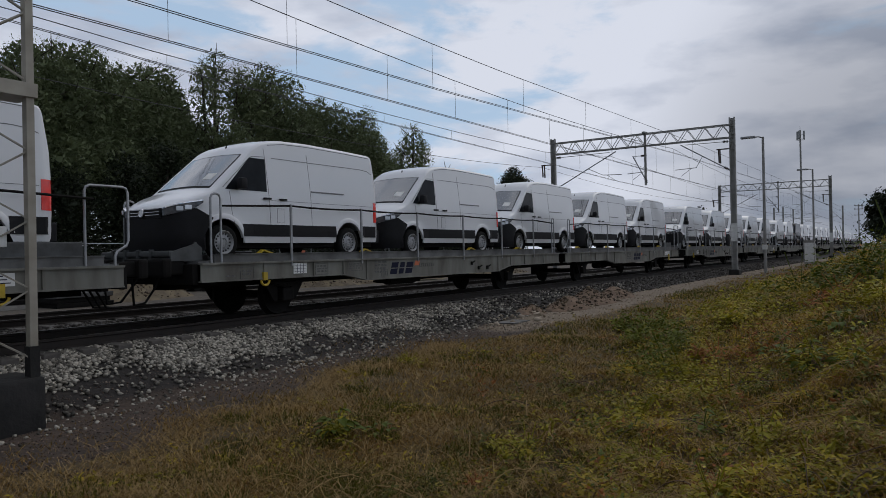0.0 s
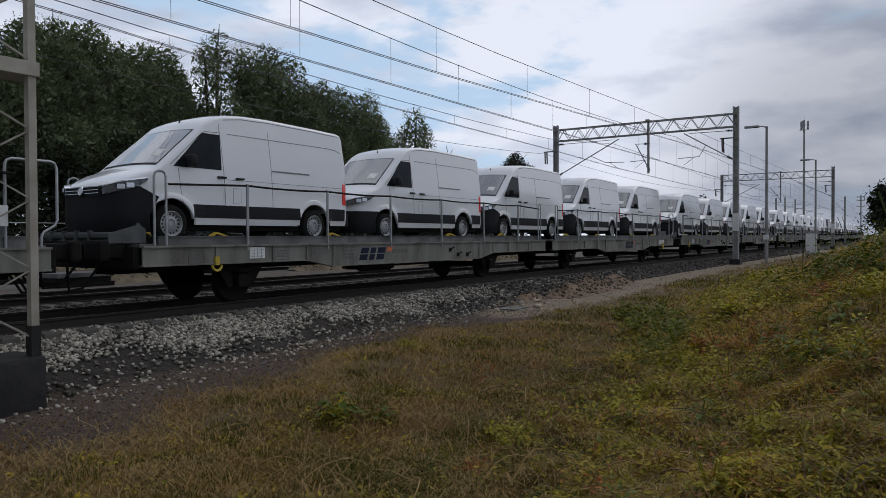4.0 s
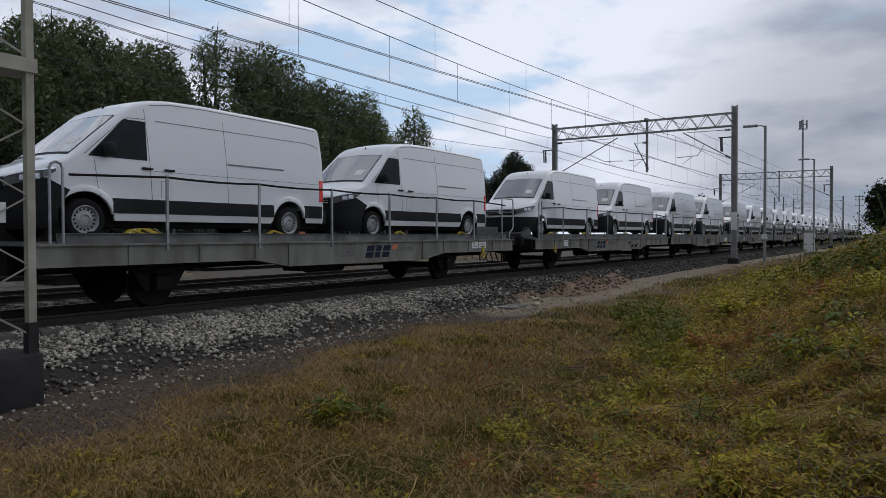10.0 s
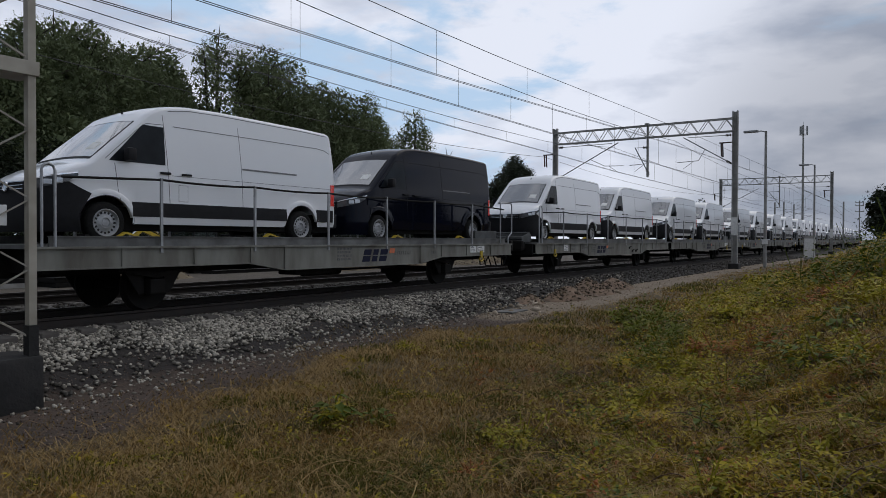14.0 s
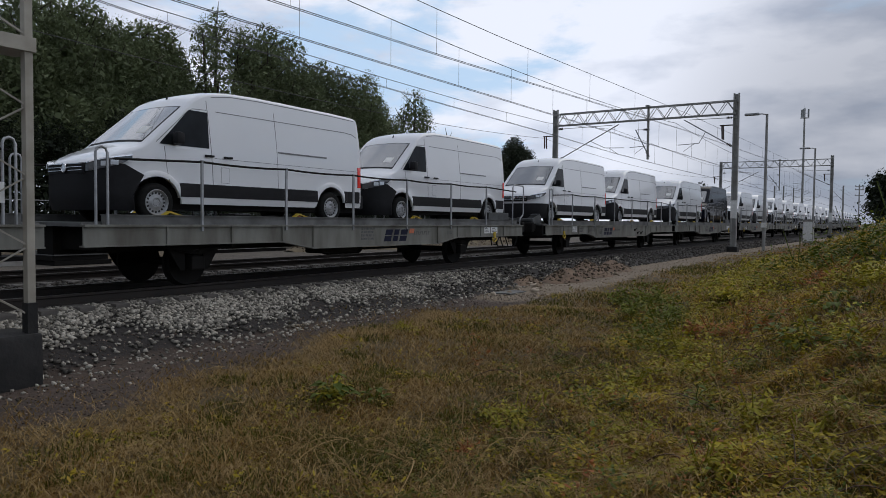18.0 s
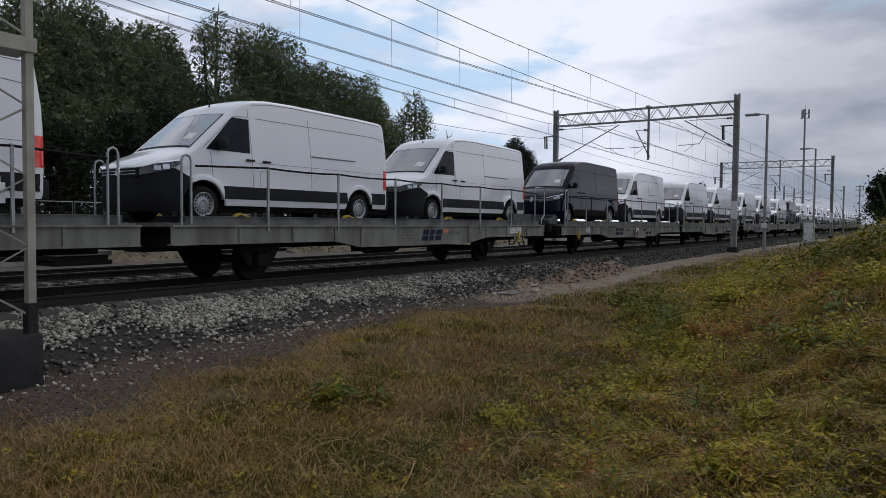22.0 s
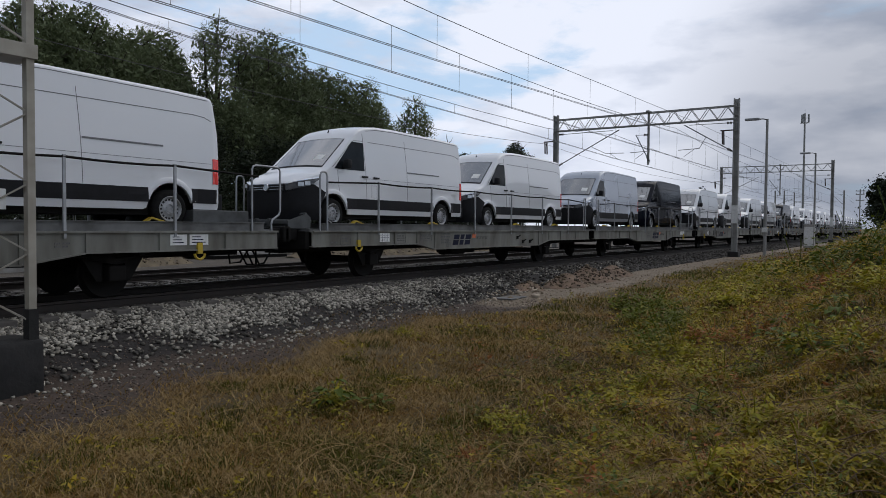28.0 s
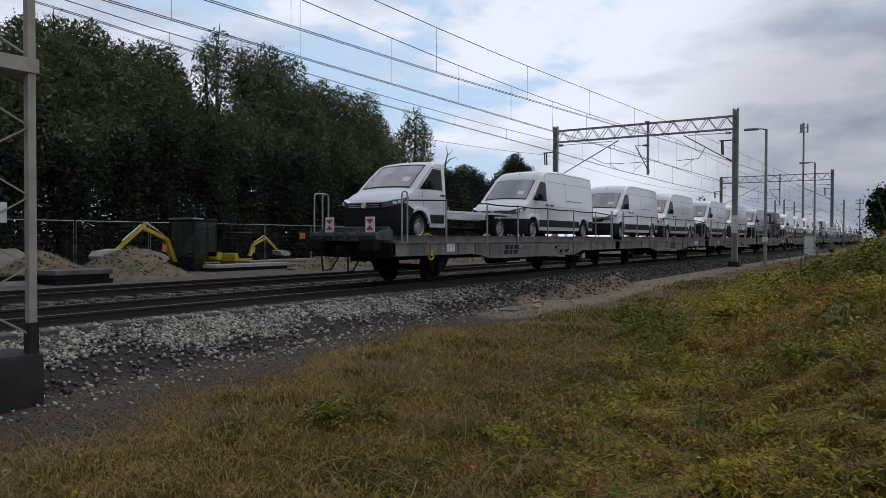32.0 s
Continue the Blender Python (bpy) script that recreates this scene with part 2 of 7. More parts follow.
YELLOW = mat("yellow_paint", (0.5, 0.355, 0.02), (0.36, 0.25, 0.02), 5, 0.5)
ORANGE = mat("logo_orange", (0.62, 0.16, 0.06), (0.45, 0.13, 0.06), 8, 0.6)
NAVY = mat("logo_navy", (0.010, 0.012, 0.032), None, 8, 0.6, spec=0.15)
RAMP = mat("ramp_steel", (0.085, 0.09, 0.09), (0.045, 0.046, 0.045), 4, 0.6, 0.2, bump=0.1, bump_scale=30)
LETTER = mat("faded_lettering", (0.07, 0.07, 0.07), (0.13, 0.125, 0.115), 30, 0.7)
RUSTRED = mat("red_brown_paint", (0.16, 0.05, 0.03), (0.09, 0.035, 0.025), 9, 0.7)
RAIL = mat("rail_web", (0.024, 0.017, 0.013), (0.012, 0.0095, 0.008), 6, 0.8, bump=0.15, bump_scale=40)
RAILTOP = mat("rail_head", (0.20, 0.19, 0.18), (0.10, 0.09, 0.08), 3, 0.5, 0.8)
SLEEPER = mat("sleeper_concrete", (0.10, 0.09, 0.08), (0.05, 0.044, 0.04), 5, 0.9, bump=0.2)
MASTP = mat("gantry_paint", (0.30, 0.30, 0.29), (0.21, 0.205, 0.19), 2.2, 0.6, bump=0.06, bump_scale=60)
MASTW = mat("mast_paint", (0.36, 0.335, 0.28), (0.25, 0.225, 0.18), 2.2, 0.6, bump=0.06, bump_scale=60)
TAR = mat("tarred_concrete", (0.008, 0.0075, 0.007), (0.014, 0.013, 0.012), 5, 0.75, bump=0.4, bump_scale=20)
CONC = mat("concrete", (0.36, 0.35, 0.33), (0.25, 0.24, 0.22), 4, 0.85, bump=0.2)
WIRE = mat("overhead_wire", (0.035, 0.037, 0.042), None, 10, 0.6)
INSUL = mat("insulator_brown", (0.05, 0.028, 0.02), None, 10, 0.25)
ENAMEL = mat("white_enamel", (0.72, 0.72, 0.70), (0.6, 0.6, 0.58), 8, 0.4)
REDREF = mat("red_reflector", (0.65, 0.02, 0.02), None, 9, 0.3)
SAND = mat("sand", (0.165, 0.13, 0.078), (0.085, 0.065, 0.042), 2.6, 0.95, bump=0.6, bump_scale=14)
GREYSAND = mat("grey_sand", (0.20, 0.18, 0.15), (0.13, 0.115, 0.095), 1.2, 0.95, bump=0.3, bump_scale=14)
BARK = mat("bark", (0.055, 0.043, 0.032), (0.03, 0.024, 0.018), 7, 0.95, bump=0.6, bump_scale=30, stretch=(1, 1, 0.25))
MESHW = mat("fence_wire", (0.09, 0.092, 0.095), None, 9, 0.6, 0.3)
WOODP = mat("weathered_planks", (0.23, 0.20, 0.16), (0.13, 0.11, 0.09), 3, 0.9, bump=0.3)
LEAF_TREE = leafy("willow_leaves", [(0.0, (0.0675, 0.0865, 0.0396)), (0.5, (0.112, 0.138, 0.0639)), (1.0, (0.179, 0.209, 0.103))], 0.35, 0.6, 0.55, 0.3)
# shade inside the dense growth is put into these near-black leaf colours
LEAF_SHADED = leafy("shaded_thicket_leaves", [(0.0, (0.011, 0.0161, 0.00768)), (0.5, (0.0184, 0.026, 0.0115)), (1.0, (0.0331, 0.0413, 0.0182))], 0.3, 0.55, 0.6, 0.15)
BLADE = leafy("grass_blades", [(0.0, (0.0412, 0.037, 0.00428)), (0.33, (0.148, 0.0978, 0.0146)), (0.6, (0.197, 0.11, 0.0214)), (1.0, (0.286, 0.174, 0.0449))], 1.3, 0.68, 0.7, 0.25)
BLADE_G = leafy("bank_grass", [(0.0, (0.0839, 0.0781, 0.00762)), (0.45, (0.336, 0.206, 0.0236)), (0.75, (0.449, 0.269, 0.0485)), (1.0, (0.635, 0.39, 0.111))], 1.4, 0.62, 0.7, 0.25)
WEED = leafy("weed_leaves", [(0.0, (0.07, 0.0854, 0.0072)), (0.45, (0.243, 0.197, 0.0131)), (0.8, (0.412, 0.298, 0.0223)), (1.0, (0.487, 0.242, 0.036))], 1.5, 0.6, 0.6, 0.3)
BRIGHTWEED = leafy("bright_weed_leaves", [(0.0, (0.102, 0.108, 0.008)), (0.5, (0.277, 0.247, 0.016)), (1.0, (0.48, 0.383, 0.0308))], 1.5, 0.4, 0.6, 0.3)
NETTLE = leafy("nettle_leaves", [(0.0, (0.0402, 0.0636, 0.00676)), (0.6, (0.0884, 0.115, 0.0113)), (1.0, (0.168, 0.175, 0.0169))], 0.5, 0.4, 0.6, 0.25)
WITHER = leafy("withered_leaves", [(0.0, (0.154, 0.0597, 0.0191)), (0.6, (0.323, 0.117, 0.035)), (1.0, (0.423, 0.189, 0.0636))], 0.5, 0.3, 0.7, 0.2)
STONE_W = stones("pale_ballast", [(0.0, (0.0246, 0.0224, 0.0197)), (0.3, (0.106, 0.097, 0.0812)), (0.6, (0.294, 0.27, 0.227)), (1.0, (0.539, 0.497, 0.419))], 0.85, 0.25, 1.6)
STONE_D = stones("dark_ballast", [(0.0, (0.0252, 0.0216, 0.0187)), (0.6, (0.0648, 0.0576, 0.0504)), (1.0, (0.144, 0.137, 0.126))], 0.9)


# ---- mesh helpers ----
def finish(bm, name, material, smooth=None):
    me = bpy.data.meshes.new(name)
    bmesh.ops.recalc_face_normals(bm, faces=bm.faces)
    if smooth is not None:
        for f in bm.faces:
            f.smooth = True
        for e in bm.edges:
            if len(e.link_faces) == 2 and e.calc_face_angle(0) > radians(smooth):
                e.smooth = False
    bm.to_mesh(me)
    bm.free()
    me.materials.append(material)
    return me


def part(name, bm, material, parent, label="", smooth=None):
    me = finish(bm, name, material, smooth) if isinstance(bm, bmesh.types.BMesh) else bm
    ob = new(name, me)
    if parent is not None:
        ob.parent = parent
    if label:
        ob["label"] = label
    return ob


def placed(name, me, parent, m, label=""):
    ob = part(name, me, None, parent, label)
    ob.matrix_local = m
    return ob


def empty(name, label, category, group="", kind=""):
    e = new(name)
    e.empty_display_size = 0.2
    return tagged(e, label, category, group, kind)


def box(bm, x0, x1, y0, y1, z0, z1, bevel=0.0):
    r = bmesh.ops.create_cube(bm, size=1.0)
    vs = r["verts"]
    for v in vs:
        v.co = ((x0 + x1) / 2 + v.co.x * (x1 - x0), (y0 + y1) / 2 + v.co.y * (y1 - y0), (z0 + z1) / 2 + v.co.z * (z1 - z0))
    if bevel:
        es = list({e for v in vs for e in v.link_edges})
        bmesh.ops.bevel(bm, geom=es, offset=bevel, segments=2, affect='EDGES', profile=0.6)
    return bm


def tube(bm, pts, r, n=6, closed=False):
    """A round bar along points."""
    pts = [Vector(p) for p in pts]
    rings = []
    up = Vector((0.13, 0.21, 0.97)).normalized()
    for i, p in enumerate(pts):
        d = (pts[min(i + 1, len(pts) - 1)] - pts[max(i - 1, 0)]).normalized()
        ref = up if abs(d.dot(up)) < 0.95 else Vector((1, 0.1, 0))
        a = d.cross(ref).normalized()
        b = d.cross(a).normalized()
        rr = r[i] if isinstance(r, (list, tuple)) else r
        rings.append([bm.verts.new(p + a * (rr * math.cos(2 * math.pi * k / n)) + b * (rr * math.sin(2 * math.pi * k / n))) for k in range(n)])
    for u, w in zip(rings, rings[1:]):
        for k in range(n):
            bm.faces.new((u[k], u[(k + 1) % n], w[(k + 1) % n], w[k]))
    if not closed:
        bm.faces.new(rings[0])
        bm.faces.new(rings[-1])
    return bm


def bar(bm, p, q, w, h=None):
    """A rectangular bar from p to q, w wide and h deep."""
    p, q = Vector(p), Vector(q)
    d = (q - p).normalized()
    ref = Vector((0, 0, 1)) if abs(d.z) < 0.9 else Vector((0, 1, 0))
    a = d.cross(ref).normalized()
    b = a.cross(d).normalized()
    h = h or w
    c = [[bm.verts.new(o + a * (sx * w / 2) + b * (sy * h / 2)) for sx, sy in ((-1, -1), (1, -1), (1, 1), (-1, 1))] for o in (p, q)]
    for k in range(4):
        bm.faces.new((c[0][k], c[0][(k + 1) % 4], c[1][(k + 1) % 4], c[1][k]))
    bm.faces.new(c[0])
    bm.faces.new(c[1])
    return bm


def prism(bm, outline, x0, x1):
    """A (y, z) outline carried from x0 to x1."""
    a = [bm.verts.new((x0, y, z)) for y, z in outline]
    b = [bm.verts.new((x1, y, z)) for y, z in outline]
    k = len(a)
    for i in range(k):
        bm.faces.new((a[i], a[(i + 1) % k], b[(i + 1) % k], b[i]))
    bm.faces.new(a)
    bm.faces.new(b)
    return bm


def lathe(bm, prof, n=24):
    """Turns a profile of (offset along x, radius) about the x axis."""
    rings = [[bm.verts.new((o, r * math.cos(2 * math.pi * k / n), r * math.sin(2 * math.pi * k / n))) for k in range(n)] for o, r in prof]
    for u, w in zip(rings, rings[1:]):
        for k in range(n):
            bm.faces.new((u[k], u[(k + 1) % n], w[(k + 1) % n], w[k]))
    bm.faces.new(rings[0])
    bm.faces.new(rings[-1])
    return bm


def soup(name, verts, faces, material):
    """A mesh from numpy arrays, faces all of one size."""
    verts, faces = np.asarray(verts, dtype=np.float32), np.asarray(faces, dtype=np.int32)
    me = bpy.data.meshes.new(name)
    k = faces.shape[1]
    me.vertices.add(len(verts))
    me.vertices.foreach_set("co", verts.ravel())
    me.loops.add(faces.size)
    me.loops.foreach_set("vertex_index", faces.ravel())
    me.polygons.add(len(faces))
    me.polygons.foreach_set("loop_start", np.arange(0, faces.size, k, dtype=np.int32))
    me.update(calc_edges=True)
    me.materials.append(material)
    return me


rng = np.random.default_rng(7)

# ---- the lie of the land ----
TRACK = -12.19
TRACK2 = TRACK - 4.5


def sstep(a, b, t):
    t = np.clip((t - a) / (b - a), 0, 1)
    return t * t * (3 - 2 * t)


def bend(y):
    """How far the line swings away beyond the second gantry."""
    return -np.maximum(0, np.asarray(y, dtype=float) - 120) ** 2 / 5000


FOOT_Y, FOOT_X = (-4, 3, 10, 14, 20, 30, 60), (-1.2, -2.2, -4.1, -5.2, -5.6, -5.0, -4.5)


def ground(x, y):
    x, y = np.asarray(x, dtype=float), np.asarray(y, dtype=float)
    x = x - bend(y)
    toe_z = np.interp(y, [-40, 3, 10, 17, 28, 45, 100], [-1.0, -0.95, -0.74, -0.58, -0.5, -0.42, -0.4])
    toe_x = np.interp(y, [3, 10, 17, 25, 45], [-9.5, -9.25, -8.9, -9.1, -9.3])
    z = toe_z + 0.0 * x
    lip = -11.05
    f = np.clip((x - lip) / (toe_x - lip), 0, 1)
    z = np.where(x < toe_x, -0.22 + (toe_z + 0.22) * f, z)
    # far side of the second track
    z = np.where(x < -18.6, -0.22 + np.clip((-18.6 - x) / 1.6, 0, 1) * 0.08, z)
    foot = np.interp(y, FOOT_Y, FOOT_X)
    rise = np.interp(y, [-30, 0, 5, 22, 60, 120], [0.35, 0.6, 0.9, 2.05, 2.1, 2.0])
    z = z + rise * sstep(0, 6.5, x - foot)
    z = z + 0.5 * np.exp(-(x ** 2 + y ** 2) / 6)
    z = z + 0.035 * np.sin(x * 1.7 + y * 0.9) * sstep(0, 2, x + 8.6) + 0.03 * np.sin(x * 0.8 - y * 1.9) * sstep(0, 2, x + 8.6)
    # hummocks under the rank growth
    wild = sstep(0, 1.5, x - foot + 0.8)
    z = z + wild * (0.11 * np.sin(3.1 * x + 1.7 * np.sin(1.9 * y)) * np.sin(2.7 * y + 1.3 * np.sin(2.3 * x)) + 0.055 * np.sin(6.3 * x + 2.1 * y) * np.sin(5.1 * y - 1.4 * x))
    return z

# ---- ground, rails, sleepers ----
EDGE_Y = (3, 4, 5, 6.6, 9, 12, 13.2, 14.3, 19, 24.7, 29, 38, 58, 72)
EDGE_X = (-7.8, -7.6, -7.5, -7.7, -8.25, -8.45, -8.15, -7.5, -7.4, -7.6, -7.6, -7.9, -8.0, -8.0)


def ground_material(covers):
    """One earth material; each further cover shows where its own weight on the mesh says."""
    m = bpy.data.materials.new("earth")
    m.use_nodes = True
    n, l = m.node_tree.nodes, m.node_tree.links
    p = n["Principled BSDF"]
    co = n.new("ShaderNodeTexCoord")
    big, fine = n.new("ShaderNodeTexNoise"), n.new("ShaderNodeTexNoise")
    big.inputs["Scale"].default_value, big.inputs["Detail"].default_value = 1.4, 8
    fine.inputs["Scale"].default_value, fine.inputs["Detail"].default_value = 16, 6
    last = None
    for t in (big, fine):
        l.new(co.outputs["Object"], t.inputs["Vector"])
    for name, a, b in covers:
        r = n.new("ShaderNodeMix")
        r.data_type = 'RGBA'
        r.inputs[6].default_value, r.inputs[7].default_value = (*b, 1), (*a, 1)
        mr = n.new("ShaderNodeMapRange")
        mr.inputs["From Min"].default_value, mr.inputs["From Max"].default_value = 0.36, 0.64
        add = n.new("ShaderNodeMath")
        add.operation = 'MULTIPLY_ADD'
        add.inputs[1].default_value, add.inputs[2].default_value = 0.6, 0.0
        l.new(fine.outputs["Fac"], add.inputs[0])
        half = n.new("ShaderNodeMath")
        half.operation = 'MULTIPLY_ADD'
        half.inputs[1].default_value = 0.4
        l.new(big.outputs["Fac"], half.inputs[0])
        l.new(add.outputs[0], half.inputs[2])
        l.new(half.outputs[0], mr.inputs["Value"])
        l.new(mr.outputs[0], r.inputs[0])
        if last is None:
            last = r.outputs[2]
            continue
        at = n.new("ShaderNodeAttribute")
        at.attribute_name = name
        wob = n.new("ShaderNodeMath")
        wob.operation = 'ADD'
        l.new(at.outputs["Fac"], wob.inputs[0])
        l.new(half.outputs[0], wob.inputs[1])
        st = n.new("ShaderNodeMapRange")
        st.interpolation_type = 'SMOOTHSTEP'
        st.inputs["From Min"].default_value, st.inputs["From Max"].default_value = 0.88, 1.12
        l.new(wob.outputs[0], st.inputs["Value"])
        mx = n.new("ShaderNodeMix")
        mx.data_type = 'RGBA'
        l.new(st.outputs[0], mx.inputs[0])
        l.new(last, mx.inputs[6])
        l.new(r.outputs[2], mx.inputs[7])
        last = mx.outputs[2]
    l.new(last, p.inputs["Base Color"])
    p.inputs["Roughness"].default_value = 0.95
    bp = n.new("ShaderNodeBump")
    bp.inputs["Strength"].default_value, bp.inputs["Distance"].default_value = 0.7, 0.03
    l.new(fine.outputs["Fac"], bp.inputs["Height"])
    l.new(bp.outputs[0], p.inputs["Normal"])
    return m


EARTH = ground_material((
    ("soil", (0.10, 0.066, 0.022), (0.042, 0.029, 0.011)),
    ("path", (0.070, 0.047, 0.033), (0.030, 0.021, 0.0155)),
    ("pale", (0.23, 0.18, 0.125), (0.12, 0.09, 0.062)),
    # dark soil, lowered further to put shade into the gaps between stones
    ("bed", (0.026, 0.021, 0.018), (0.013, 0.011, 0.010)),
    ("yard", (0.12, 0.10, 0.078), (0.045, 0.038, 0.03)),
    ("field", (0.10, 0.105, 0.035), (0.06, 0.075, 0.025))))


def make_ground():
    xs = np.unique(np.concatenate([-np.geomspace(45, 2500, 14), np.linspace(-45, -18, 28), np.linspace(-18, 6, 97), np.linspace(6, 40, 12), np.geomspace(40, 2500, 12)]))
    ys = np.unique(np.concatenate([-np.geomspace(20, 2500, 12), np.linspace(-20, 2, 12), np.linspace(2, 30, 113), np.linspace(30, 150, 81), np.geomspace(150, 3500, 30)]))
    gx, gy = np.meshgrid(xs, ys)
    gz = ground(gx, gy)
    verts = np.stack([gx, gy, gz], -1).reshape(-1, 3)
    nx = len(xs)
    i, j = np.meshgrid(np.arange(nx - 1), np.arange(len(ys) - 1))
    a = (j * nx + i).ravel()
    faces = np.stack([a, a + 1, a + 1 + nx, a + nx], -1)
    me = soup("ground", verts, faces, EARTH)
    x, y = verts[:, 0] - bend(verts[:, 1]), verts[:, 1]
    edge = np.interp(y, EDGE_Y, EDGE_X)
    toe = np.interp(y, [3, 10, 17, 25, 45], [-9.7, -9.45, -9.0, -9.3, -9.35])
    near = lambda d, w: np.clip(0.5 + d / w, 0, 1)
    cover = {
        "path": near(edge - x, 1.0) * near(16.5 - y, 3.0),
        "pale": near(edge - x, 0.9) * near(y - 14.6, 2.0) * near(x - toe, 0.6),
        "bed": near(toe - x, 0.7),
        "yard": near(-19.2 - x, 0.8),
        "field": np.maximum(np.maximum(near(-37 - x, 3), near(x - 30, 3)), np.maximum(near(y - 300, 30), near(-60 - y, 10)))}
    for k, v in cover.items():
        me.attributes.new(k, 'FLOAT', 'POINT').data.foreach_set("value", v.astype(np.float32))
    me.polygons.foreach_set("use_smooth", np.ones(len(faces), dtype=bool))
    tagged(new("ground", me), "uneven ground with dry grass, cinder path and sandy verge", "ground", kind="structure")


make_ground()

RAIL_PROF = [(-0.036, 0), (0.036, 0), (0.036, -0.035), (0.009, -0.052), (0.009, -0.145), (0.075, -0.162), (0.075, -0.172), (-0.075, -0.172), (-0.075, -0.162), (-0.009, -0.145), (-0.009, -0.052), (-0.036, -0.035)]


def make_rail(cx):
    ys = np.concatenate([np.linspace(-60, 120, 19), np.linspace(130, 620, 50)])
    bm = bmesh.new()
    rings = [[bm.verts.new((cx + float(bend(y)) + a, y, b)) for a, b in RAIL_PROF] for y in ys]
    n = len(RAIL_PROF)
    for u, w in zip(rings, rings[1:]):
        for k in range(n):
            f = bm.faces.new((u[k], u[(k + 1) % n], w[(k + 1) % n], w[k]))
            f.material_index = 1 if k == 0 else 0
    me = finish(bm, "rail", RAIL)
    me.materials.append(RAILTOP)
    tagged(new("rail", me), "rusty steel rail with a worn bright head", "rail", "rails", "structure")


for c in (TRACK + 0.753, TRACK - 0.753, TRACK2 + 0.753, TRACK2 - 0.753):
    make_rail(c)

# ---- the panel vans ----
DECK = 1.17
LONG, SHORT = 4.49, 3.64
TOP_F = [(-1.03, 0.74), (-1.0, 0.92), (-0.95, 1.02), (-0.75, 1.145), (-0.5, 1.26), (-0.28, 1.34), (-0.18, 1.40), (0.25, 1.78), (0.68, 2.15), (0.85, 2.30), (1.05, 2.41), (1.3, 2.485), (1.7, 2.53), (2.4, 2.55)]


LOW_F = [(p, q) for p, q in TOP_F if p < 0.6] + [(0.66, 2.09), (0.8, 2.16), (1.0, 2.205), (1.34, 2.22)]


def van_top(y, rear, low=False):
    pts = LOW_F if low else TOP_F + [(rear - 1.0, 2.525), (rear - 0.25, 2.50), (rear - 0.15, 2.475), (rear - 0.12, 2.41), (rear - 0.05, 1.85), (rear, 1.42)]
    return float(np.interp(y, [p[0] for p in pts], [p[1] for p in pts]))


def van_w(y, z, rear):
    w = np.interp(y, [-1.03, -0.98, -0.9, -0.75, -0.5, -0.2, rear - 0.16, rear - 0.05, rear], [0.46, 0.64, 0.785, 0.895, 0.975, 1.0, 1.0, 0.965, 0.90])
    w = w * (1 - 0.115 * max(0.0, (z - 1.15) / 1.3) ** 1.5) * (1 - 0.05 * max(0.0, (0.5 - z) / 0.3))
    return float(w)


def van_section(y, rear, zb, n_side=22, n_corner=7, n_roof=6, low=False):
    zt = van_top(y, rear, low)
    rv = min(0.07, (zt - 0.5) * 0.28)
    rh = 0.09 if y > 1.5 else 0.2 - 0.11 * max(0.0, y - 0.5)
    zs = zt - rv
    pts = []
    for i in range(n_side):
        z = zb + (zs - zb) * i / (n_side - 1)
        pts.append((van_w(y, z, rear), z))
    xs = pts[-1][0]
    for i in range(1, n_corner + 1):
        a = math.pi / 2 * i / n_corner
        pts.append((xs - rh * (1 - math.cos(a)), zs + rv * math.sin(a)))
    xe = xs - rh
    for i in range(1, n_roof + 1):
        x = xe * (1 - i / n_roof)
        pts.append((x, zt + 0.035 * (1 - (x / xe) ** 2)))
    return pts


